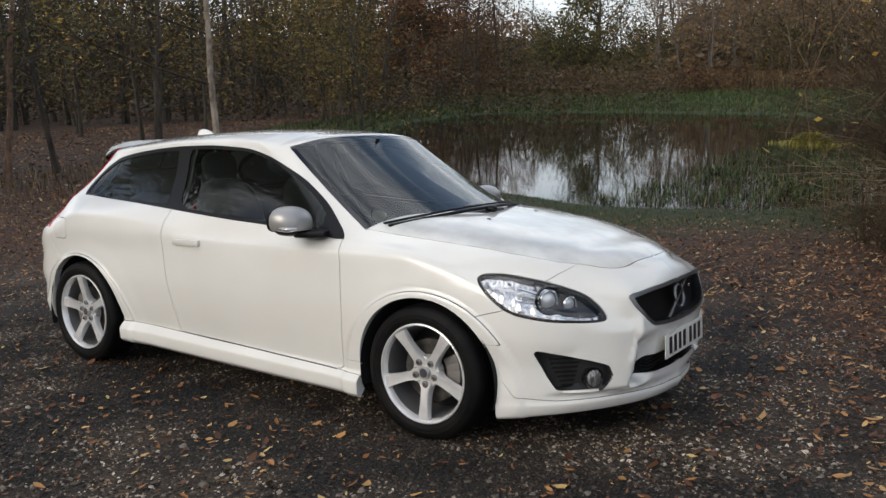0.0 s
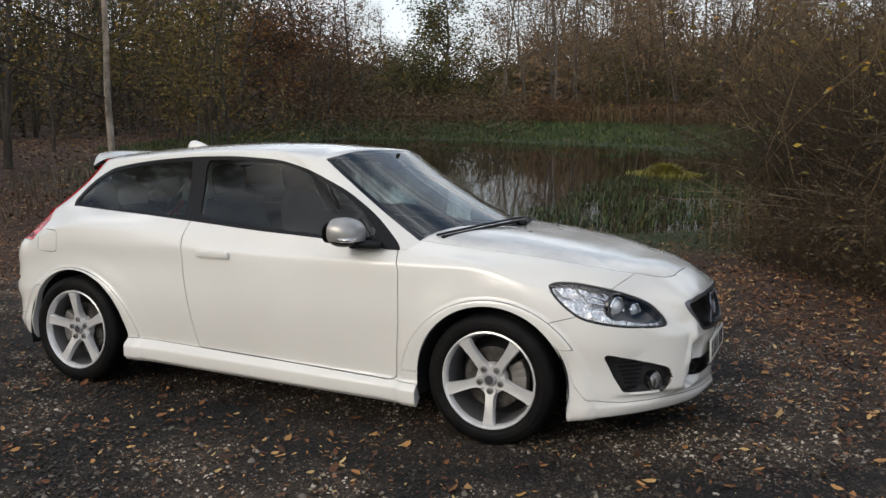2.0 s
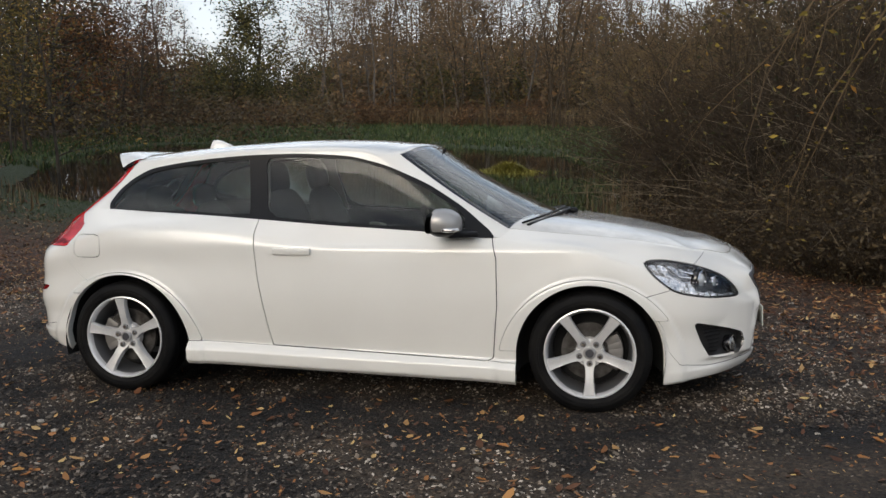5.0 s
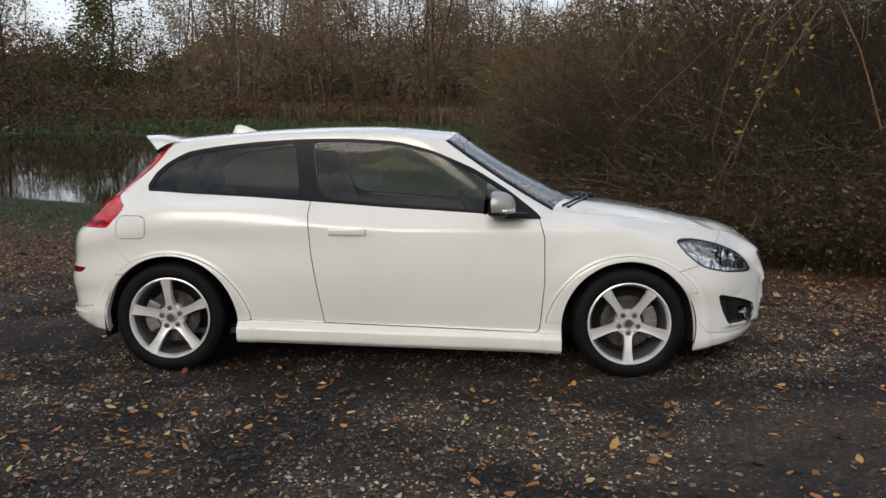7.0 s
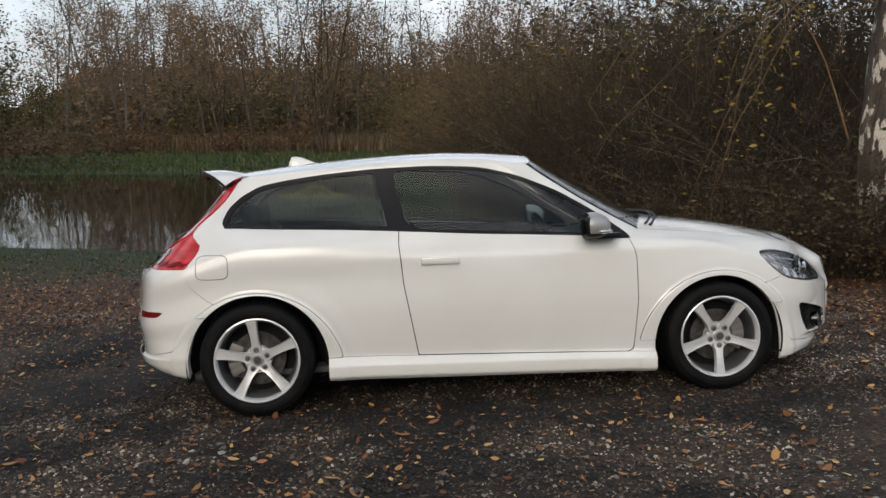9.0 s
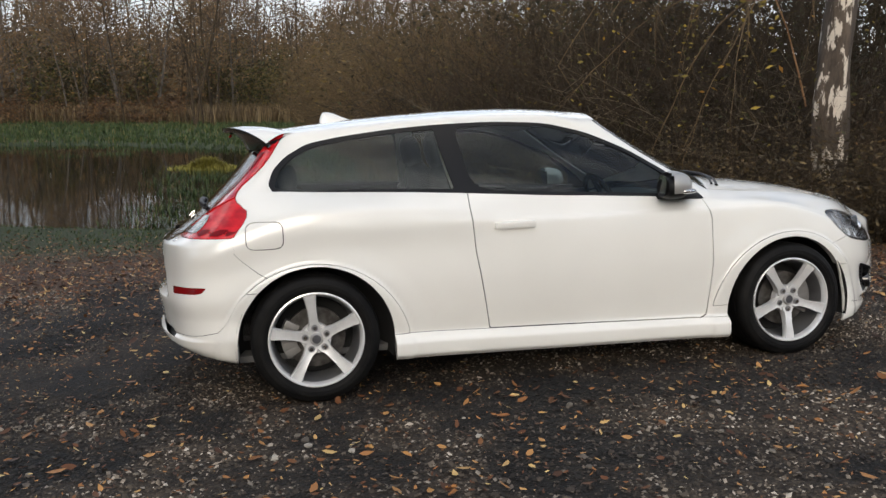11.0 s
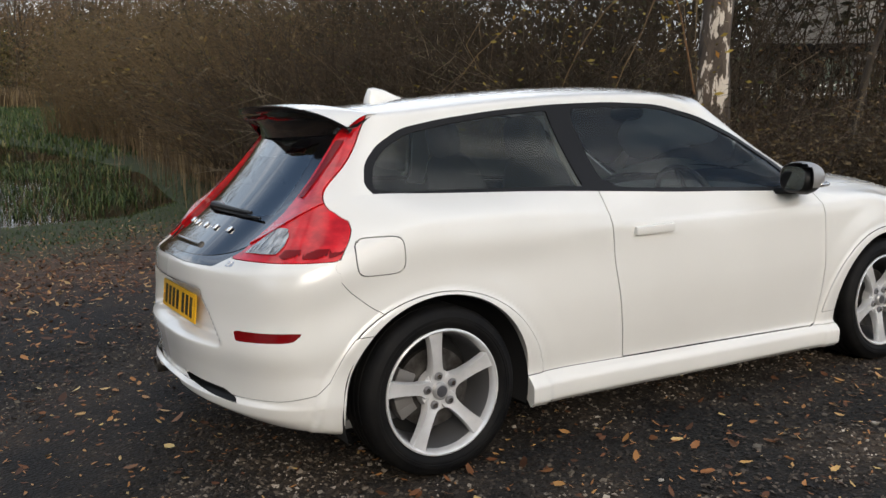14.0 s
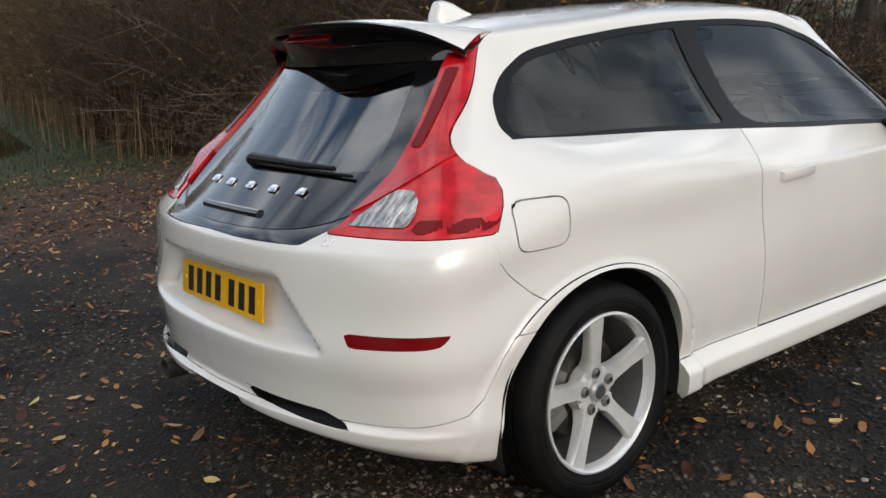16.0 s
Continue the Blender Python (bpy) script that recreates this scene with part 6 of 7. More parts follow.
def tree(name, label, base, height, radius, seed, trunk_mat, leaf_mat, n_leaves, leaf_size, throw=0.35, **kw):
    g = np.random.default_rng(seed)
    z = float(ground_z(base[0], base[1])) - 0.1
    a, b, r0, r1, tips = grow((base[0], base[1], z), height, radius, g, **kw)
    t = new(name)
    t.location = (base[0], base[1], z)
    tagged(t, label, "tree")
    off = np.array([base[0], base[1], z])
    nt = kw.get("trunk_n", 12)
    v, f = trunk_skin(np.concatenate([a[:1], b[:nt]]) - off, np.concatenate([r0[:1] * 1.35, r1[:nt]]), g)
    sheet_object("trunk", v, f, trunk_mat, t)
    v, f = tubes(a[nt:] - off, b[nt:] - off, np.maximum(r0[nt:], 0.004), np.maximum(r1[nt:], 0.003), 5)
    sheet_object("branching", v, f, TWIG if trunk_mat is not BARK else BARK, t)
    if n_leaves:
        v, f = leaves(tips - off, n_leaves, leaf_size, throw, g)
        tagged(sheet_object("crown", v, f, leaf_mat, t, smooth=False), "thin yellowing autumn leaves")
    return t


YOUNG = dict(limbs=16, depth=2, start=0.28, up=0.55, reach=0.42, wiggle=0.026)
tree("birch_tree", "slender pale-barked birch with thinning yellow leaves", (-7.7, 5.87), 9.5, 0.062, 3, PALEBARK, L_YELLOW, 6500, 0.036, tilt=(0.03, 0.02), **YOUNG)
tree("birch_tree", "leaning reddish-barked birch, nearly bare", (-16.3, 6.95), 12.0, 0.075, 5, REDBARK, L_YELLOW, 2600, 0.045, tilt=(0.135, 0.09), **YOUNG)
tree("young_oak_tree", "thin grey-trunked young tree among leaf litter", (-18.6, 9.6), 11.0, 0.085, 8, BARK, L_OLIVE, 4500, 0.055, tilt=(-0.02, -0.01), **YOUNG)
tree("young_oak_tree", "grey-trunked young tree with olive leaves", (-22.0, 15.6), 12.5, 0.125, 12, BARK, L_MIXED, 8000, 0.060, tilt=(0.03, 0.02), **YOUNG)
tree("young_oak_tree", "grey-trunked young tree with dark leaves", (-17.5, 7.0), 10, 0.09, 14, BARK, L_OLIVE, 5200, 0.08, **YOUNG)
tree("oak_tree", "spreading oak with rust-coloured leaves on the far bank", (-38, 52), 9, 0.28, 17, BARK, L_ORANGE, 8000, 0.15, 0.6, limbs=16, depth=2, start=0.2, up=0.35, reach=0.6)
tree("oak_tree", "thin-crowned oak against the bright sky", (-52, 118), 17, 0.4, 19, BARK, L_OLIVE, 5200, 0.26, 0.8, limbs=20, depth=2, start=0.3, up=0.5, reach=0.5)
tree("birch_tree", "yellow-leaved birch at the edge of the far wood", (-36.0, 37.5), 13.0, 0.13, 33, BARK, L_MIXED, 9000, 0.11, 0.6, limbs=18, depth=2, start=0.22, up=0.5, reach=0.40, wiggle=0.03)
BIG = (5.02, 3.95)
big = tree("old_birch_tree", "thick old birch with peeling white bark patches", BIG, 11, 0.215, 23, BIRCHBARK, L_YELLOW, 2600, 0.035, 0.22, limbs=15, depth=2, start=0.40, up=0.45, reach=0.40, trunk_n=14, tilt=(0.10, -0.03))
tree("sapling", "thin leaning sapling by the thicket", (7.7, 3.9), 6.5, 0.055, 27, BARK, L_YELLOW, 260, 0.045, 0.25, limbs=10, depth=2, start=0.4, up=0.5, reach=0.35)
tree("rowan_tree", "dark trunk with a few rust-red leaves", (9.9, 3.6), 8, 0.17, 29, BARK, L_RUST, 900, 0.05, 0.3, limbs=12, depth=2, start=0.2, up=0.3, reach=0.35)

# drooping twigs of the old birch, with a few yellow leaves left
g = np.random.default_rng(53)
sa, sb, sr, tipl = [], [], [], []
bz = float(ground_z(*BIG))
for k in range(34):
    az = g.uniform(-0.9, 2.5)
    reach = g.uniform(0.8, 3.0)
    p = np.array([BIG[0], BIG[1], bz + g.uniform(3.0, 5.6)])
    d = np.array([-math.cos(az * 0.8), math.sin(az) * 0.6 - 0.25, 0.30])
    r, n = 0.014, 16
    for i in range(n):
        d = d / np.linalg.norm(d) + g.normal(0, 0.10, 3) + np.array([0, 0, -0.13])
        d /= np.linalg.norm(d)
        q = p + d * (reach + 1.6) / n
        sa.append(p), sb.append(q), sr.append((r * (1 - 0.8 * i / n), r * (1 - 0.8 * (i + 1) / n)))
        if i > 5 and g.uniform() < 0.7:
            e = q + (g.normal(0, 0.12, 3) + np.array([0, 0, -0.28])) * g.uniform(0.5, 1.4)
            sa.append(q), sb.append(e), sr.append((0.003, 0.0016))
            tipl.append(e)
        p = q
sr = np.array(sr)
v, f = tubes(np.array(sa), np.array(sb), sr[:, 0], sr[:, 1], 4)
off = np.array([BIG[0], BIG[1], bz - 0.1])
sheet_object("drooping_spray", v - off, f, TWIG_GOLD, big)
v, f = leaves(np.array(tipl) - off, 650, 0.034, 0.14, g)
sheet_object("hanging_leaves", v, f, L_YELLOW, big, smooth=False)
pts = [np.array(p) for p in ((4.70, 3.80, bz + 1.55), (4.55, 3.78, bz + 1.95), (4.36, 3.75, bz + 2.40), (4.08, 3.70, bz + 2.85), (3.60, 3.65, bz + 3.25))]
v, f = tubes(np.array(pts[:-1]), np.array(pts[1:]), np.array([0.012, 0.011, 0.009, 0.007]), np.array([0.011, 0.009, 0.007, 0.004]), 8)
sheet_object("orange_branch", v - off, f, bark("orange_bark", (0.13, 0.065, 0.028), (0.30, 0.17, 0.08), 8.0), big, None, "orange-brown low branch")


# ---------------------------------------------------------------- thickets
def thicket(name, label, path, depth, n, height, seed, material, seg=7, twigs=4, leaf_mat=None, n_leaves=0, leaf_size=0.05, r=0.010, k=4, arch=0.5, front=0.6):
    """Many arching stems along a line, going back from it by depth."""
    g = np.random.default_rng(seed)
    path = np.array(path, float)
    u = np.concatenate([[0], np.cumsum(np.hypot(*np.diff(path, axis=0).T))])
    s = g.uniform(0, u[-1], n)
    bx, by = np.interp(s, u, path[:, 0]), np.interp(s, u, path[:, 1])
    tang = np.stack([np.interp(s + 0.3, u, path[:, 0]) - np.interp(s - 0.3, u, path[:, 0]), np.interp(s + 0.3, u, path[:, 1]) - np.interp(s - 0.3, u, path[:, 1])], 1)
    tang /= np.linalg.norm(tang, axis=1)[:, None] + 1e-9
    nrm = np.stack([tang[:, 1], -tang[:, 0]], 1)
    back = depth * g.uniform(0, 1, n) ** 1.3
    p = np.stack([bx + nrm[:, 0] * back, by + nrm[:, 1] * back, np.zeros(n)], 1)
    p[:, 2] = ground_z(p[:, 0], p[:, 1]) - 0.05
    h = height * g.uniform(0.45, 1.1, n) * (front + (1 - front) * back / depth)
    a = g.uniform(0, 2 * math.pi, n)
    lean = np.stack([np.cos(a), np.sin(a), np.zeros(n)], 1) * g.uniform(0.1, arch, n)[:, None] - np.concatenate([nrm, np.zeros((n, 1))], 1) * 0.18
    A, B, R0, R1, T = [], [], [], [], []
    cur, d = p, np.stack([0 * h, 0 * h, 0 * h + 1], 1) + lean * 0.3
    for i in range(seg):
        d = d + lean * 0.28 + g.normal(0, 0.07, (n, 3)) - np.array([0, 0, 0.05 * i / seg])
        d /= np.linalg.norm(d, axis=1)[:, None]
        nxt = cur + d * (h / seg)[:, None]
        f0, f1 = 1 - 0.82 * i / seg, 1 - 0.82 * (i + 1) / seg
        rr = r * g.uniform(0.6, 1.6, n) if i == 0 else rr
        A.append(cur), B.append(nxt), R0.append(rr * f0), R1.append(rr * f1)
        if i >= 2:
            for _ in range(twigs):
                m = g.uniform(0, 1, n) < 0.5
                e = nxt + (d * 0.6 + g.normal(0, 0.6, (n, 3))) * (0.16 * h * g.uniform(0.4, 1.2, n))[:, None]
                A.append(nxt[m]), B.append(e[m]), R0.append((rr * 0.35)[m]), R1.append((rr * 0.12)[m])
                T.append(e[m])
        cur = nxt
        T.append(cur)
    v, f = tubes(*(np.concatenate(q) for q in (A, B, R0, R1)), k)
    ob = tagged(sheet_object(name, v, f, material, None), label, "thicket", kind="stuff")
    if n_leaves:
        v, f = leaves(np.concatenate(T), n_leaves, leaf_size, 0.12, g)
        tagged(sheet_object(name + "_leaves", v, f, leaf_mat, None, smooth=False), "sparse autumn leaves on " + label.split(" ", 1)[1], "leaves", kind="stuff")
    return ob


EDGE = [(13, -1.5), (9.5, 1.4), (6.2, 4.4), (4.4, 6.0), (2.9, 8.2), (1.9, 10.5), (2.0, 14), (2.6, 20), (2.6, 30), (1.5, 40)]
NEAR, FAR = EDGE[1:7], EDGE[6:]
thicket("near_thicket", "tangled brown willow scrub behind the gravel", EDGE[2:7], 6.0, 1800, 5.2, 61, TWIG, 8, 4, L_OLIVE, 8000, 0.032, 0.011, 3, 0.7, 0.66)
thicket("golden_thicket", "tall golden-brown willow scrub along the pond", FAR, 7.0, 3000, 5.4, 62, TWIG_GOLD, 6, 3, L_GOLD, 26000, 0.06, 0.012, 3, 0.45, 0.85)
thicket("pale_twigs", "pale arching twigs hanging out of the scrub", EDGE[2:6], 1.6, 240, 3.6, 63, TWIG_PALE, 10, 3, None, 0, 0, 0.008, 4, 1.6, 0.8)
thicket("side_thicket", "thin bare scrub beside the old birch", EDGE[:3], 7.0, 420, 4.2, 64, TWIG, 8, 4, L_RUST, 3000, 0.040, 0.010, 4, 0.7, 0.6)
thicket("bramble", "low red-brown bramble and dead fern at the thicket's foot", EDGE[:7], 2.4, 1700, 1.3, 65, TWIG, 5, 3, L_RUST, 24000, 0.034, 0.005, 3, 1.6, 0.7)
thicket("bramble_front", "tangle of dead bramble around the old birch", [(8.2, 0.2), (5.8, 2.2), (4.1, 3.9), (2.6, 5.9), (1.7, 7.9)], 2.4, 2200, 1.65, 67, TWIG, 6, 3, L_UNDER, 20000, 0.028, 0.005, 3, 1.6, 0.8)
thicket("birch_foot_scrub", "brown scrub and dead fern round the old birch", [(7.0, 1.2), (5.5, 2.6), (4.3, 3.6), (3.3, 4.9)], 0.9, 950, 1.75, 68, TWIG, 6, 3, L_UNDER, 12000, 0.030, 0.006, 3, 1.3, 0.8)
thicket("back_scrub", "dense dark scrub deep in the wood", [(12, 6), (9, 10), (7, 16), (6.5, 26), (6, 40)], 6.0, 1100, 6.5, 66, TWIG, 6, 3, L_DARK, 26000, 0.11, 0.02, 3, 0.4, 0.9)


# ---------------------------------------------------------------- woods
def wood(name, label, spots, height, seed, trunk_mat, leaf_mat, per_tree, leaf_size, throw, limbs=9, low=0.15, up=0.5, reach=0.36, radius=0.016):
    g = np.random.default_rng(seed)
    A, B, R0, R1, LV, LF, n = [], [], [], [], [], [], 0
    for x, y in spots:
        h = height * g.uniform(0.7, 1.2)
        a, b, r0, r1, tips = grow((x, y, float(ground_z(x, y)) - 0.3), h, h * radius, g, limbs, 2, 0.05, low, up, reach, 0.06, 7)
        A.append(a), B.append(b), R0.append(r0), R1.append(r1)
        if per_tree:
            v, f = leaves(tips, per_tree, leaf_size, throw, g)
            LV.append(v), LF.append(f + n)
            n += len(v)
    r0, r1 = np.maximum(np.concatenate(R0), 0.02), np.maximum(np.concatenate(R1), 0.012)
    v, f = tubes(np.concatenate(A), np.concatenate(B), r0, r1, 3)
    tagged(sheet_object(name, v, f, trunk_mat), label, "wood", kind="stuff")
    if per_tree:
        tagged(sheet_object(name + "_crowns", np.concatenate(LV), np.concatenate(LF), leaf_mat, smooth=False), "uneven autumn crowns of " + label.split(" ", 1)[1], "wood", kind="stuff")


def band(n, az0, az1, d0, d1, seed):
    """Spots between two bearings (degrees from +y towards -x) and two distances."""
    g = np.random.default_rng(seed)
    az, d = np.radians(g.uniform(az0, az1, n)), g.uniform(d0, d1, n)
    return np.stack([-np.sin(az) * d, np.cos(az) * d], 1)


wood("dark_wood", "dark mixed wood behind the left bank", band(64, 38, 78, 50, 85, 71), 14, 72, BARK, L_DARK, 1400, 0.11, 0.9)
wood("rust_wood", "rust-brown oak wood beyond the pond", band(44, 29, 62, 66, 110, 73), 14, 74, BARK, L_RUST, 1300, 0.13, 0.9)
wood("olive_wood", "olive-green wood on the far side of the marsh", band(60, -8, 34, 98, 125, 75), 8, 76, BARK, L_OLIVE, 1100, 0.18, 0.8)
wood("hill_wood", "brown wood climbing the far hillside", np.concatenate([band(130, -32, 18, 125, 235, 90), band(60, 27, 62, 110, 235, 91)]), 18, 92, TWIG_GREY, L_HILL, 640, 0.25, 0.85, 7)
wood("birch_wood", "bare brown birches standing over the scrub", band(58, -26, 11, 74, 112, 77), 19, 78, TWIG, L_HILL, 420, 0.16, 0.7, 12, 0.25, 0.8, 0.26, 0.007)
wood("grey_wood", "tall grey-brown trees closing the far side of the marsh", np.concatenate([band(56, 1, 20.5, 92, 135, 101), band(34, -18, 1, 95, 135, 102)]), 21, 103, TWIG_GREY, L_HILL, 1200, 0.15, 0.8, 8, 0.2, 0.7, 0.30, 0.007)
wood("gap_wood", "low open trees in the dip of the skyline", band(22, 20.5, 29, 112, 165, 104), 9.5, 105, BARK, L_OLIVE, 380, 0.20, 0.7, 8, 0.2, 0.6, 0.34, 0.012)
wood("edge_wood", "yellow-leaved young trees at the wood's edge", band(18, 38, 72, 28, 46, 79), 10, 80, BARK, L_MIXED, 1500, 0.085, 0.6, 10, 0.15, 0.6, 0.30, 0.010)
wood("right_wood", "open bare trees beyond the old birch", band(26, -75, -24, 24, 55, 81), 11, 82, TWIG_GREY, L_RUST, 90, 0.10, 0.5, 12, 0.2, 0.6, 0.32, 0.013)
gs = np.random.default_rng(83)
us = np.concatenate([band(500, 18, 78, 50, 100, 84), band(520, -14, 34, 88, 118, 85)])
c = np.stack([us[:, 0], us[:, 1], ground_z(us[:, 0], us[:, 1]) + gs.uniform(0.2, 2.2, len(us))], 1)
v, f = leaves(c, 76000, 0.14, 0.8, gs)
tagged(sheet_object("undergrowth", v, f, L_UNDER, smooth=False), "dark undergrowth beneath the far trees", "undergrowth", kind="stuff")
us = np.concatenate([band(300, 4, 40, 80, 104, 86), band(60, 40, 74, 56, 75, 87)])
c = np.stack([us[:, 0], us[:, 1], ground_z(us[:, 0], us[:, 1]) + gs.uniform(0.2, 2.0, len(us))], 1)
v, f = leaves(c, 40000, 0.14, 0.6, gs)
tagged(sheet_object("rust_undergrowth", v, f, L_RUST, smooth=False), "russet bracken and bushes along the wood's edge", "undergrowth", kind="stuff")
us = np.concatenate([band(38000, -34, 19, 108, 238, 96), band(9000, 27, 64, 108, 238, 99)])
us = np.concatenate([us, band(4000, 18, 28, 120, 238, 106)])
hump = 0.55 + 0.30 * lumps(us[:, 0], us[:, 1], 4.0, 97) + 0.15 * lumps(us[:, 0], us[:, 1], 1.7, 98)
c = np.stack([us[:, 0], us[:, 1], ground_z(us[:, 0], us[:, 1]) + np.where(np.arange(len(us)) < 47000, 9.5, 4.5) * np.clip(hump, 0.1, 1) * gs.uniform(0.35, 1, len(us))], 1)
v, f = scattered(CARD_V, CARD_F, c, gs.uniform(0.3, 0.8, len(us)), turns(len(us), 0.2, gs), None, 0.25, gs)
tagged(sheet_object("hill_canopy", v, f, L_HILL, smooth=False), "close brown canopy of the wooded hillside", "wood", kind="stuff")
wood("car_park_wood", "tall leafy trees beside the car park", band(30, 104, 131, 24, 38, 111), 18, 112, BARK, L_OLIVE, 700, 0.30, 0.7)
# the wood goes on behind the camera, where the car's windows and paint mirror it
wood("mirrored_wood", "leafy trees across the car park", np.concatenate([band(60, 115, 205, 50, 80, 88), band(9, 205, 250, 55, 85, 95)]), 14, 89, BARK, L_OLIVE, 420, 0.5, 0.6)

# ---------------------------------------------------------------- parked trailer and field fence beyond the trees
TRAILER_SIDE = mat("weathered_grey_panel", (0.34, 0.33, 0.31), 0.7)
varied(TRAILER_SIDE, (0.36, 0.35, 0.33), (0.56, 0.55, 0.52), 0.9, stretch=(3, 3, 0.6), detail=6)
RAIL = mat("pale_rail", (0.42, 0.40, 0.37), 0.6)
varied(RAIL, (0.28, 0.26, 0.24), (0.50, 0.48, 0.45), 5.0)
trailer = new("trailer")
tx, ty = 15.8, 7.6
tz = float(ground_z(tx, ty))
trailer.matrix_world = pose(tx, ty, tz, 0, 0, -53.5)
tagged(trailer, "grey box trailer parked behind bare trees", "trailer")
for k in range(6):
    bm = bmesh.new()
    box(bm, -3.6 + 1.2 * k + 0.012, -2.4 + 1.2 * k - 0.012, -1.25, -1.20, 1.05, 3.75, 0.008)
    part("side_panel", bm, TRAILER_SIDE, trailer)
    bm = bmesh.new()
    box(bm, -3.63 + 1.2 * k, -3.57 + 1.2 * k, -1.27, -1.19, 1.0, 3.8, 0.006)
    part("side_post", bm, RAIL, trailer)
bm = bmesh.new()
box(bm, -3.58, 3.58, -1.19, 1.2, 1.06, 3.78, 0.02)
part("box_body", bm, TRAILER_SIDE, trailer)
bm = bmesh.new()
box(bm, -3.6, 3.6, -1.26, 1.2, 0.86, 1.03, 0.02)
part("chassis", bm, BLACK, trailer)
for z in (0.45, 0.70):
    bm = bmesh.new()
    box(bm, -1.6, 2.4, -1.26, -1.21, z, z + 0.10, 0.01)
    part("side_guard", bm, RAIL, trailer)
for x in (-2.6, 2.9):
    for y in (-1.0, 0.8):
        bm = bmesh.new()
        lathe(bm, [(0.20, -0.12), (0.40, -0.14), (0.45, -0.08), (0.45, 0.08), (0.40, 0.14), (0.20, 0.12)], 24)
        bmesh.ops.transform(bm, matrix=pose(x, y, 0.45), verts=bm.verts)
        part("tyre", bm, RUBBER, trailer)
bluep = mat("faded_blue_paint", (0.035, 0.055, 0.12), 0.6)
varied(bluep, (0.02, 0.03, 0.07), (0.05, 0.075, 0.15), 4.0)
bm = bmesh.new()
lathe(bm, [(0.0, 0.0), (0.28, 0.0), (0.29, 0.05), (0.28, 0.30), (0.295, 0.32), (0.28, 0.34), (0.28, 0.60), (0.295, 0.62), (0.28, 0.64), (0.29, 0.88), (0.26, 0.90), (0.0, 0.90)], 24, "Z")
brl = tagged(part("barrel", bm, bluep, None), "faded blue barrel standing among the trees", "barrel")
brl.location = (13.4, 3.4, float(ground_z(13.4, 3.4)) - 0.02)

WOODWHITE = mat("white_fence_paint", (0.62, 0.61, 0.57), 0.7)
varied(WOODWHITE, (0.48, 0.47, 0.43), (0.68, 0.67, 0.63), 3.0)
fence = tagged(new("fence"), "white post-and-rail fence along a green field", "fence")
for k in range(13):
    fx, fy = 22 + 1.55 * k, 37 - 1.2 * k
    fz = float(ground_z(fx, fy))
    bm = bmesh.new()
    box(bm, fx - 0.07, fx + 0.07, fy - 0.07, fy + 0.07, fz - 0.2, fz + 1.15, 0.015)
    part("post", bm, WOODWHITE, fence)
    if k:
        for h in (0.55, 1.0):
            bm = bmesh.new()
            a, b = Vector((fx - 1.55, fy + 1.2, pz + h)), Vector((fx, fy, fz + h))
            d = b - a
            box(bm, -d.length / 2, d.length / 2, -0.025, 0.025, -0.06, 0.06, 0.0, Matrix.Translation((a + b) / 2 + Vector((-0.06, -0.08, 0))) @ d.to_track_quat("X", "Z").to_matrix().to_4x4())
            part("rail", bm, WOODWHITE, fence)
    pz = fz

# ---------------------------------------------------------------- single leaves and stones on the gravel
ONE_LEAF = mat("single_fallen_leaf", (0.30, 0.13, 0.04), 0.55, 0, 0.35)
oi = ONE_LEAF.node_tree.nodes.new("ShaderNodeObjectInfo")
orr = ramp(ONE_LEAF, (0.0, (0.09, 0.038, 0.015)), (0.3, (0.24, 0.10, 0.030)), (0.6, (0.40, 0.18, 0.050)), (0.85, (0.52, 0.30, 0.090)), (1.0, (0.60, 0.46, 0.20)))
link(ONE_LEAF, oi, "Random", orr, "Fac")
ln = node(ONE_LEAF, "ShaderNodeTexNoise", Scale=55.0, Detail=3.0)
link(ONE_LEAF, coords(ONE_LEAF), "Vector", ln, "Vector")
lx = node(ONE_LEAF, "ShaderNodeMixRGB", Fac=0.45)
lx.blend_type = "OVERLAY"
link(ONE_LEAF, orr, "Color", lx, "Color1")
link(ONE_LEAF, ln, "Fac", lx, "Color2")
link(ONE_LEAF, lx, "Color", shader(ONE_LEAF), "Base Color")
ONE_STONE = mat("single_stone", (0.2, 0.18, 0.15), 0.7)
oi = ONE_STONE.node_tree.nodes.new("ShaderNodeObjectInfo")
orr = ramp(ONE_STONE, (0.0, (0.06, 0.05, 0.04)), (0.6, (0.17, 0.15, 0.12)), (1.0, (0.42, 0.39, 0.33)))
link(ONE_STONE, oi, "Random", orr, "Fac")
link(ONE_STONE, orr, "Color", shader(ONE_STONE), "Base Color")
bumped(ONE_STONE, 120, 0.4, 0.002)
gl = np.random.default_rng(211)


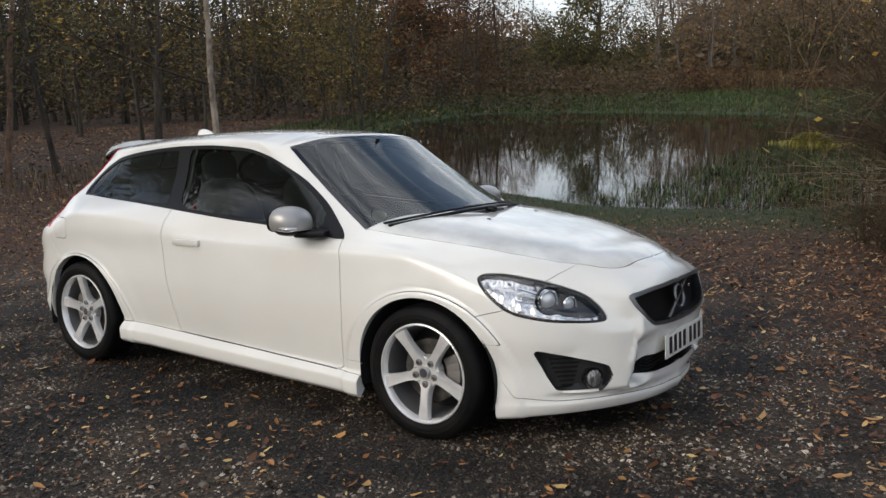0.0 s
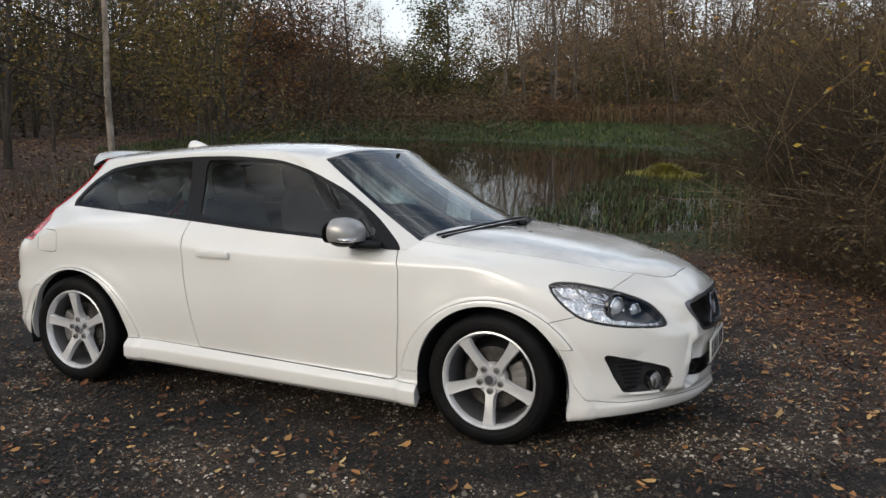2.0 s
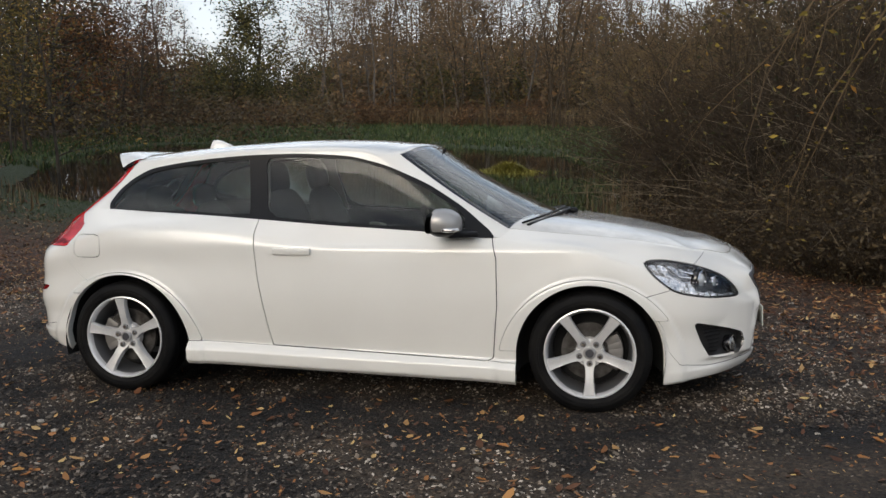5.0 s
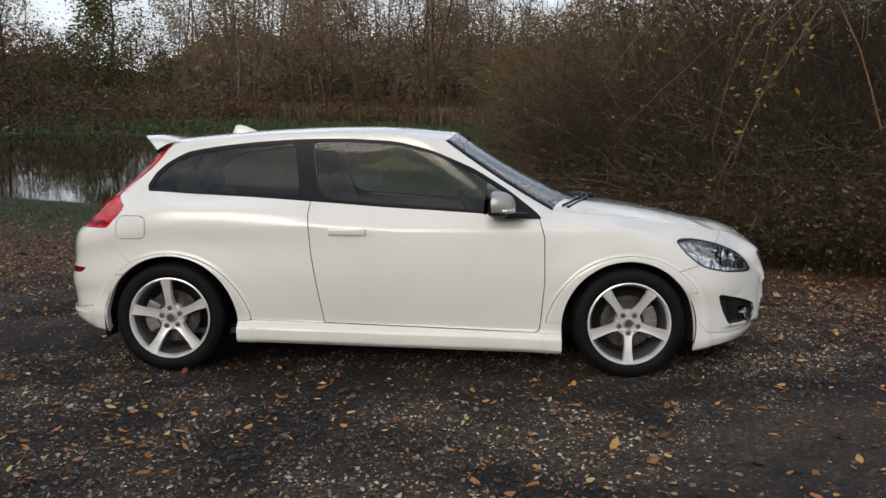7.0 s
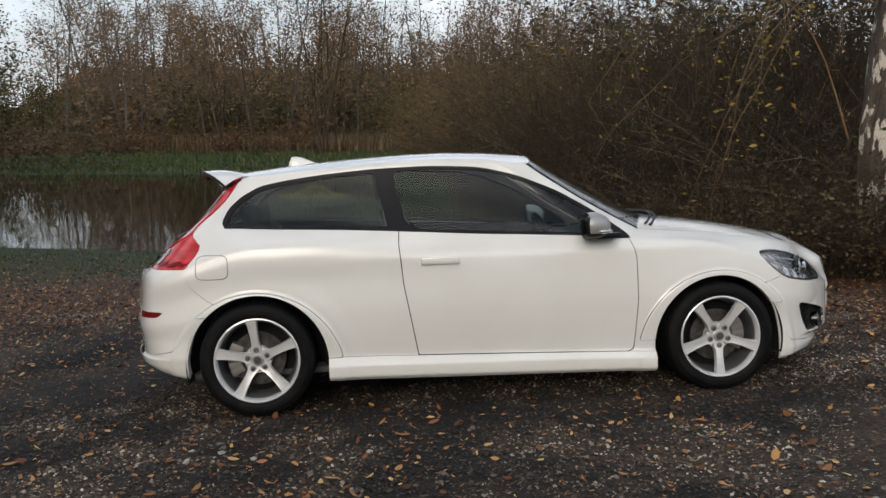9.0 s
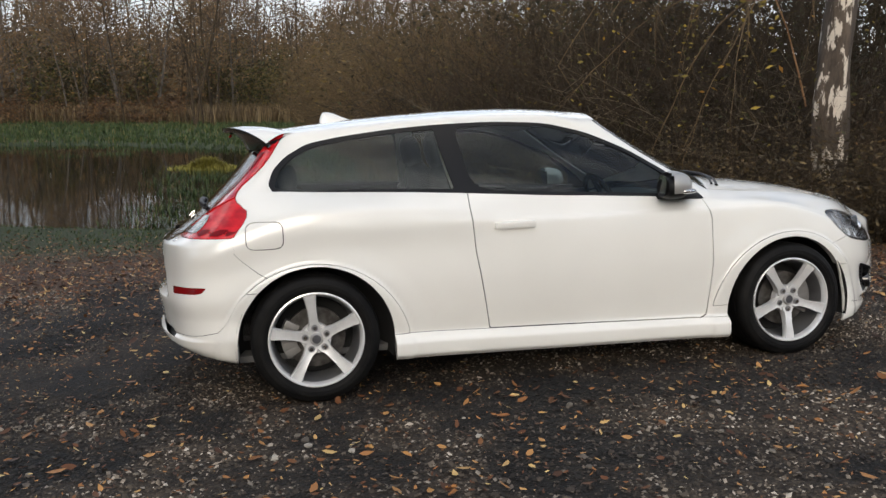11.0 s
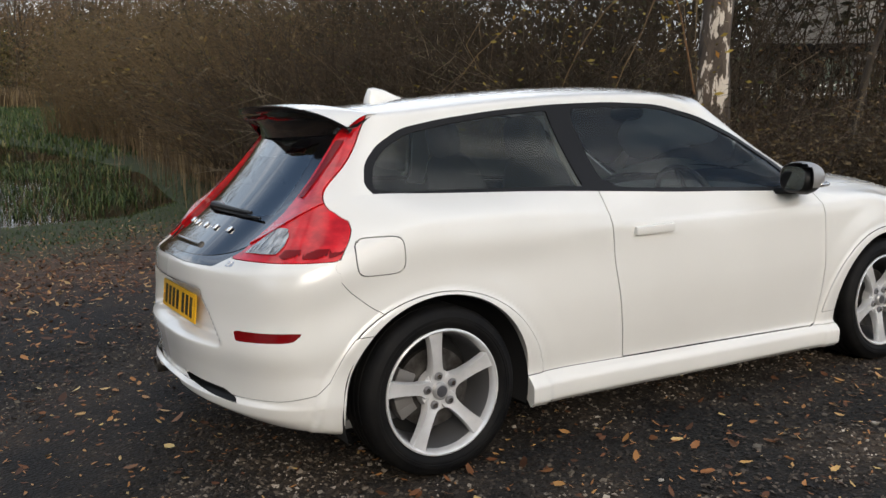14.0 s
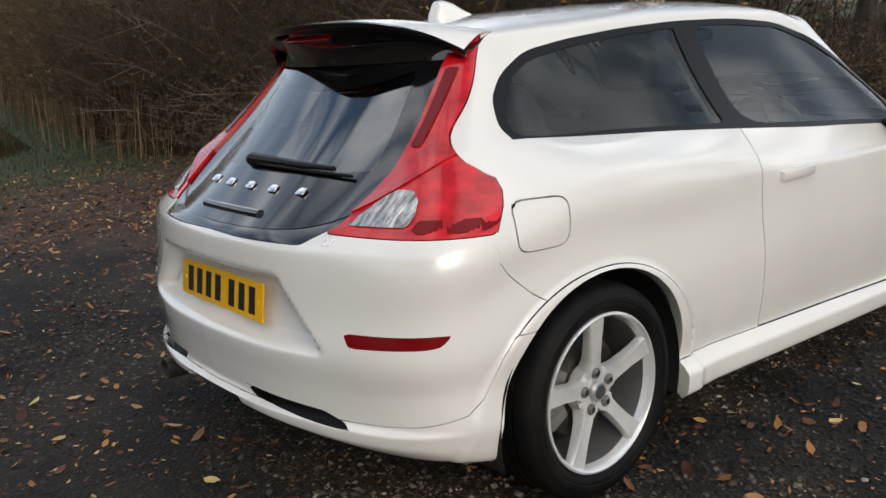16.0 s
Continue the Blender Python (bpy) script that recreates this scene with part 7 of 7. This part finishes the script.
def leaf_mesh(lobes, curl):
    """A dry leaf with a lobed outline, a raised midrib and curled edges, as a thin closed blade with a stalk."""
    a = np.linspace(0, 2 * math.pi, 22, endpoint=False)
    r = 0.62 + 0.38 * np.abs(np.cos(a)) ** 0.7 + 0.10 * np.cos(lobes * a)
    x, y = r * np.cos(a), 0.62 * r * np.sin(a)
    rimz = curl * (0.10 + 0.35 * np.abs(y)) + 0.07 * np.sin(2.3 * a + curl * 5)
    inner = np.stack([0.5 * x, 0.5 * y, 0.25 * rimz], 1)
    top = np.concatenate([np.stack([x, y, rimz], 1), inner, [(0, 0, 0.04)], [(-1.0, 0.02, 0.05), (-1.45, 0.06, 0.10), (-1.0, -0.03, 0.05)]])
    n, f = len(a), []
    for i in range(n):
        j = (i + 1) % n
        f += [(i, j, n + j, n + i), (n + i, n + j, 2 * n)]
    f.append((2 * n + 1, 2 * n + 2, 2 * n + 3))
    me = bpy.data.meshes.new("leaf")
    me.from_pydata([tuple(p) for p in top], [], f)
    me.materials.append(ONE_LEAF)
    return me


def stone_mesh(seed):
    q = np.random.default_rng(seed)
    bm = bmesh.new()
    bmesh.ops.create_icosphere(bm, subdivisions=1, radius=1.0)
    for v in bm.verts:
        v.co = Vector((v.co.x * 1.25, v.co.y, v.co.z * 0.6)) * q.uniform(0.78, 1.15)
    me = bpy.data.meshes.new("stone")
    bm.to_mesh(me)
    bm.free()
    me.materials.append(ONE_STONE)
    return me


LEAF_MESHES = [leaf_mesh(l, c) for l, c in ((0, 0.5), (5, 0.9), (7, 0.3), (3, 1.2), (0, -0.4), (6, 1.5))]
STONE_MESHES = [stone_mesh(k) for k in range(5)]
for name, count, meshes, lo, hi, lift in (("leaf", 230, LEAF_MESHES, 0.012, 0.030, 0.010), ("stone", 150, STONE_MESHES, 0.010, 0.019, 0.004)):
    done = 0
    while done < count:
        x, y = float(gl.uniform(-4.2, 4.6)), float(gl.uniform(-3.9, -0.9))
        if abs(x) < 2.1 and y > -1.05:
            continue
        ob = new(name, meshes[int(gl.integers(0, len(meshes)))])
        ob.parent = ground
        k = float(gl.uniform(lo, hi))
        ob.matrix_basis = pose(x, y, float(ground_z(x, y)) + lift, float(gl.uniform(-14, 14)), float(gl.uniform(-14, 14)), float(gl.uniform(0, 360))) @ Matrix.Diagonal((k, k, k, 1))
        done += 1
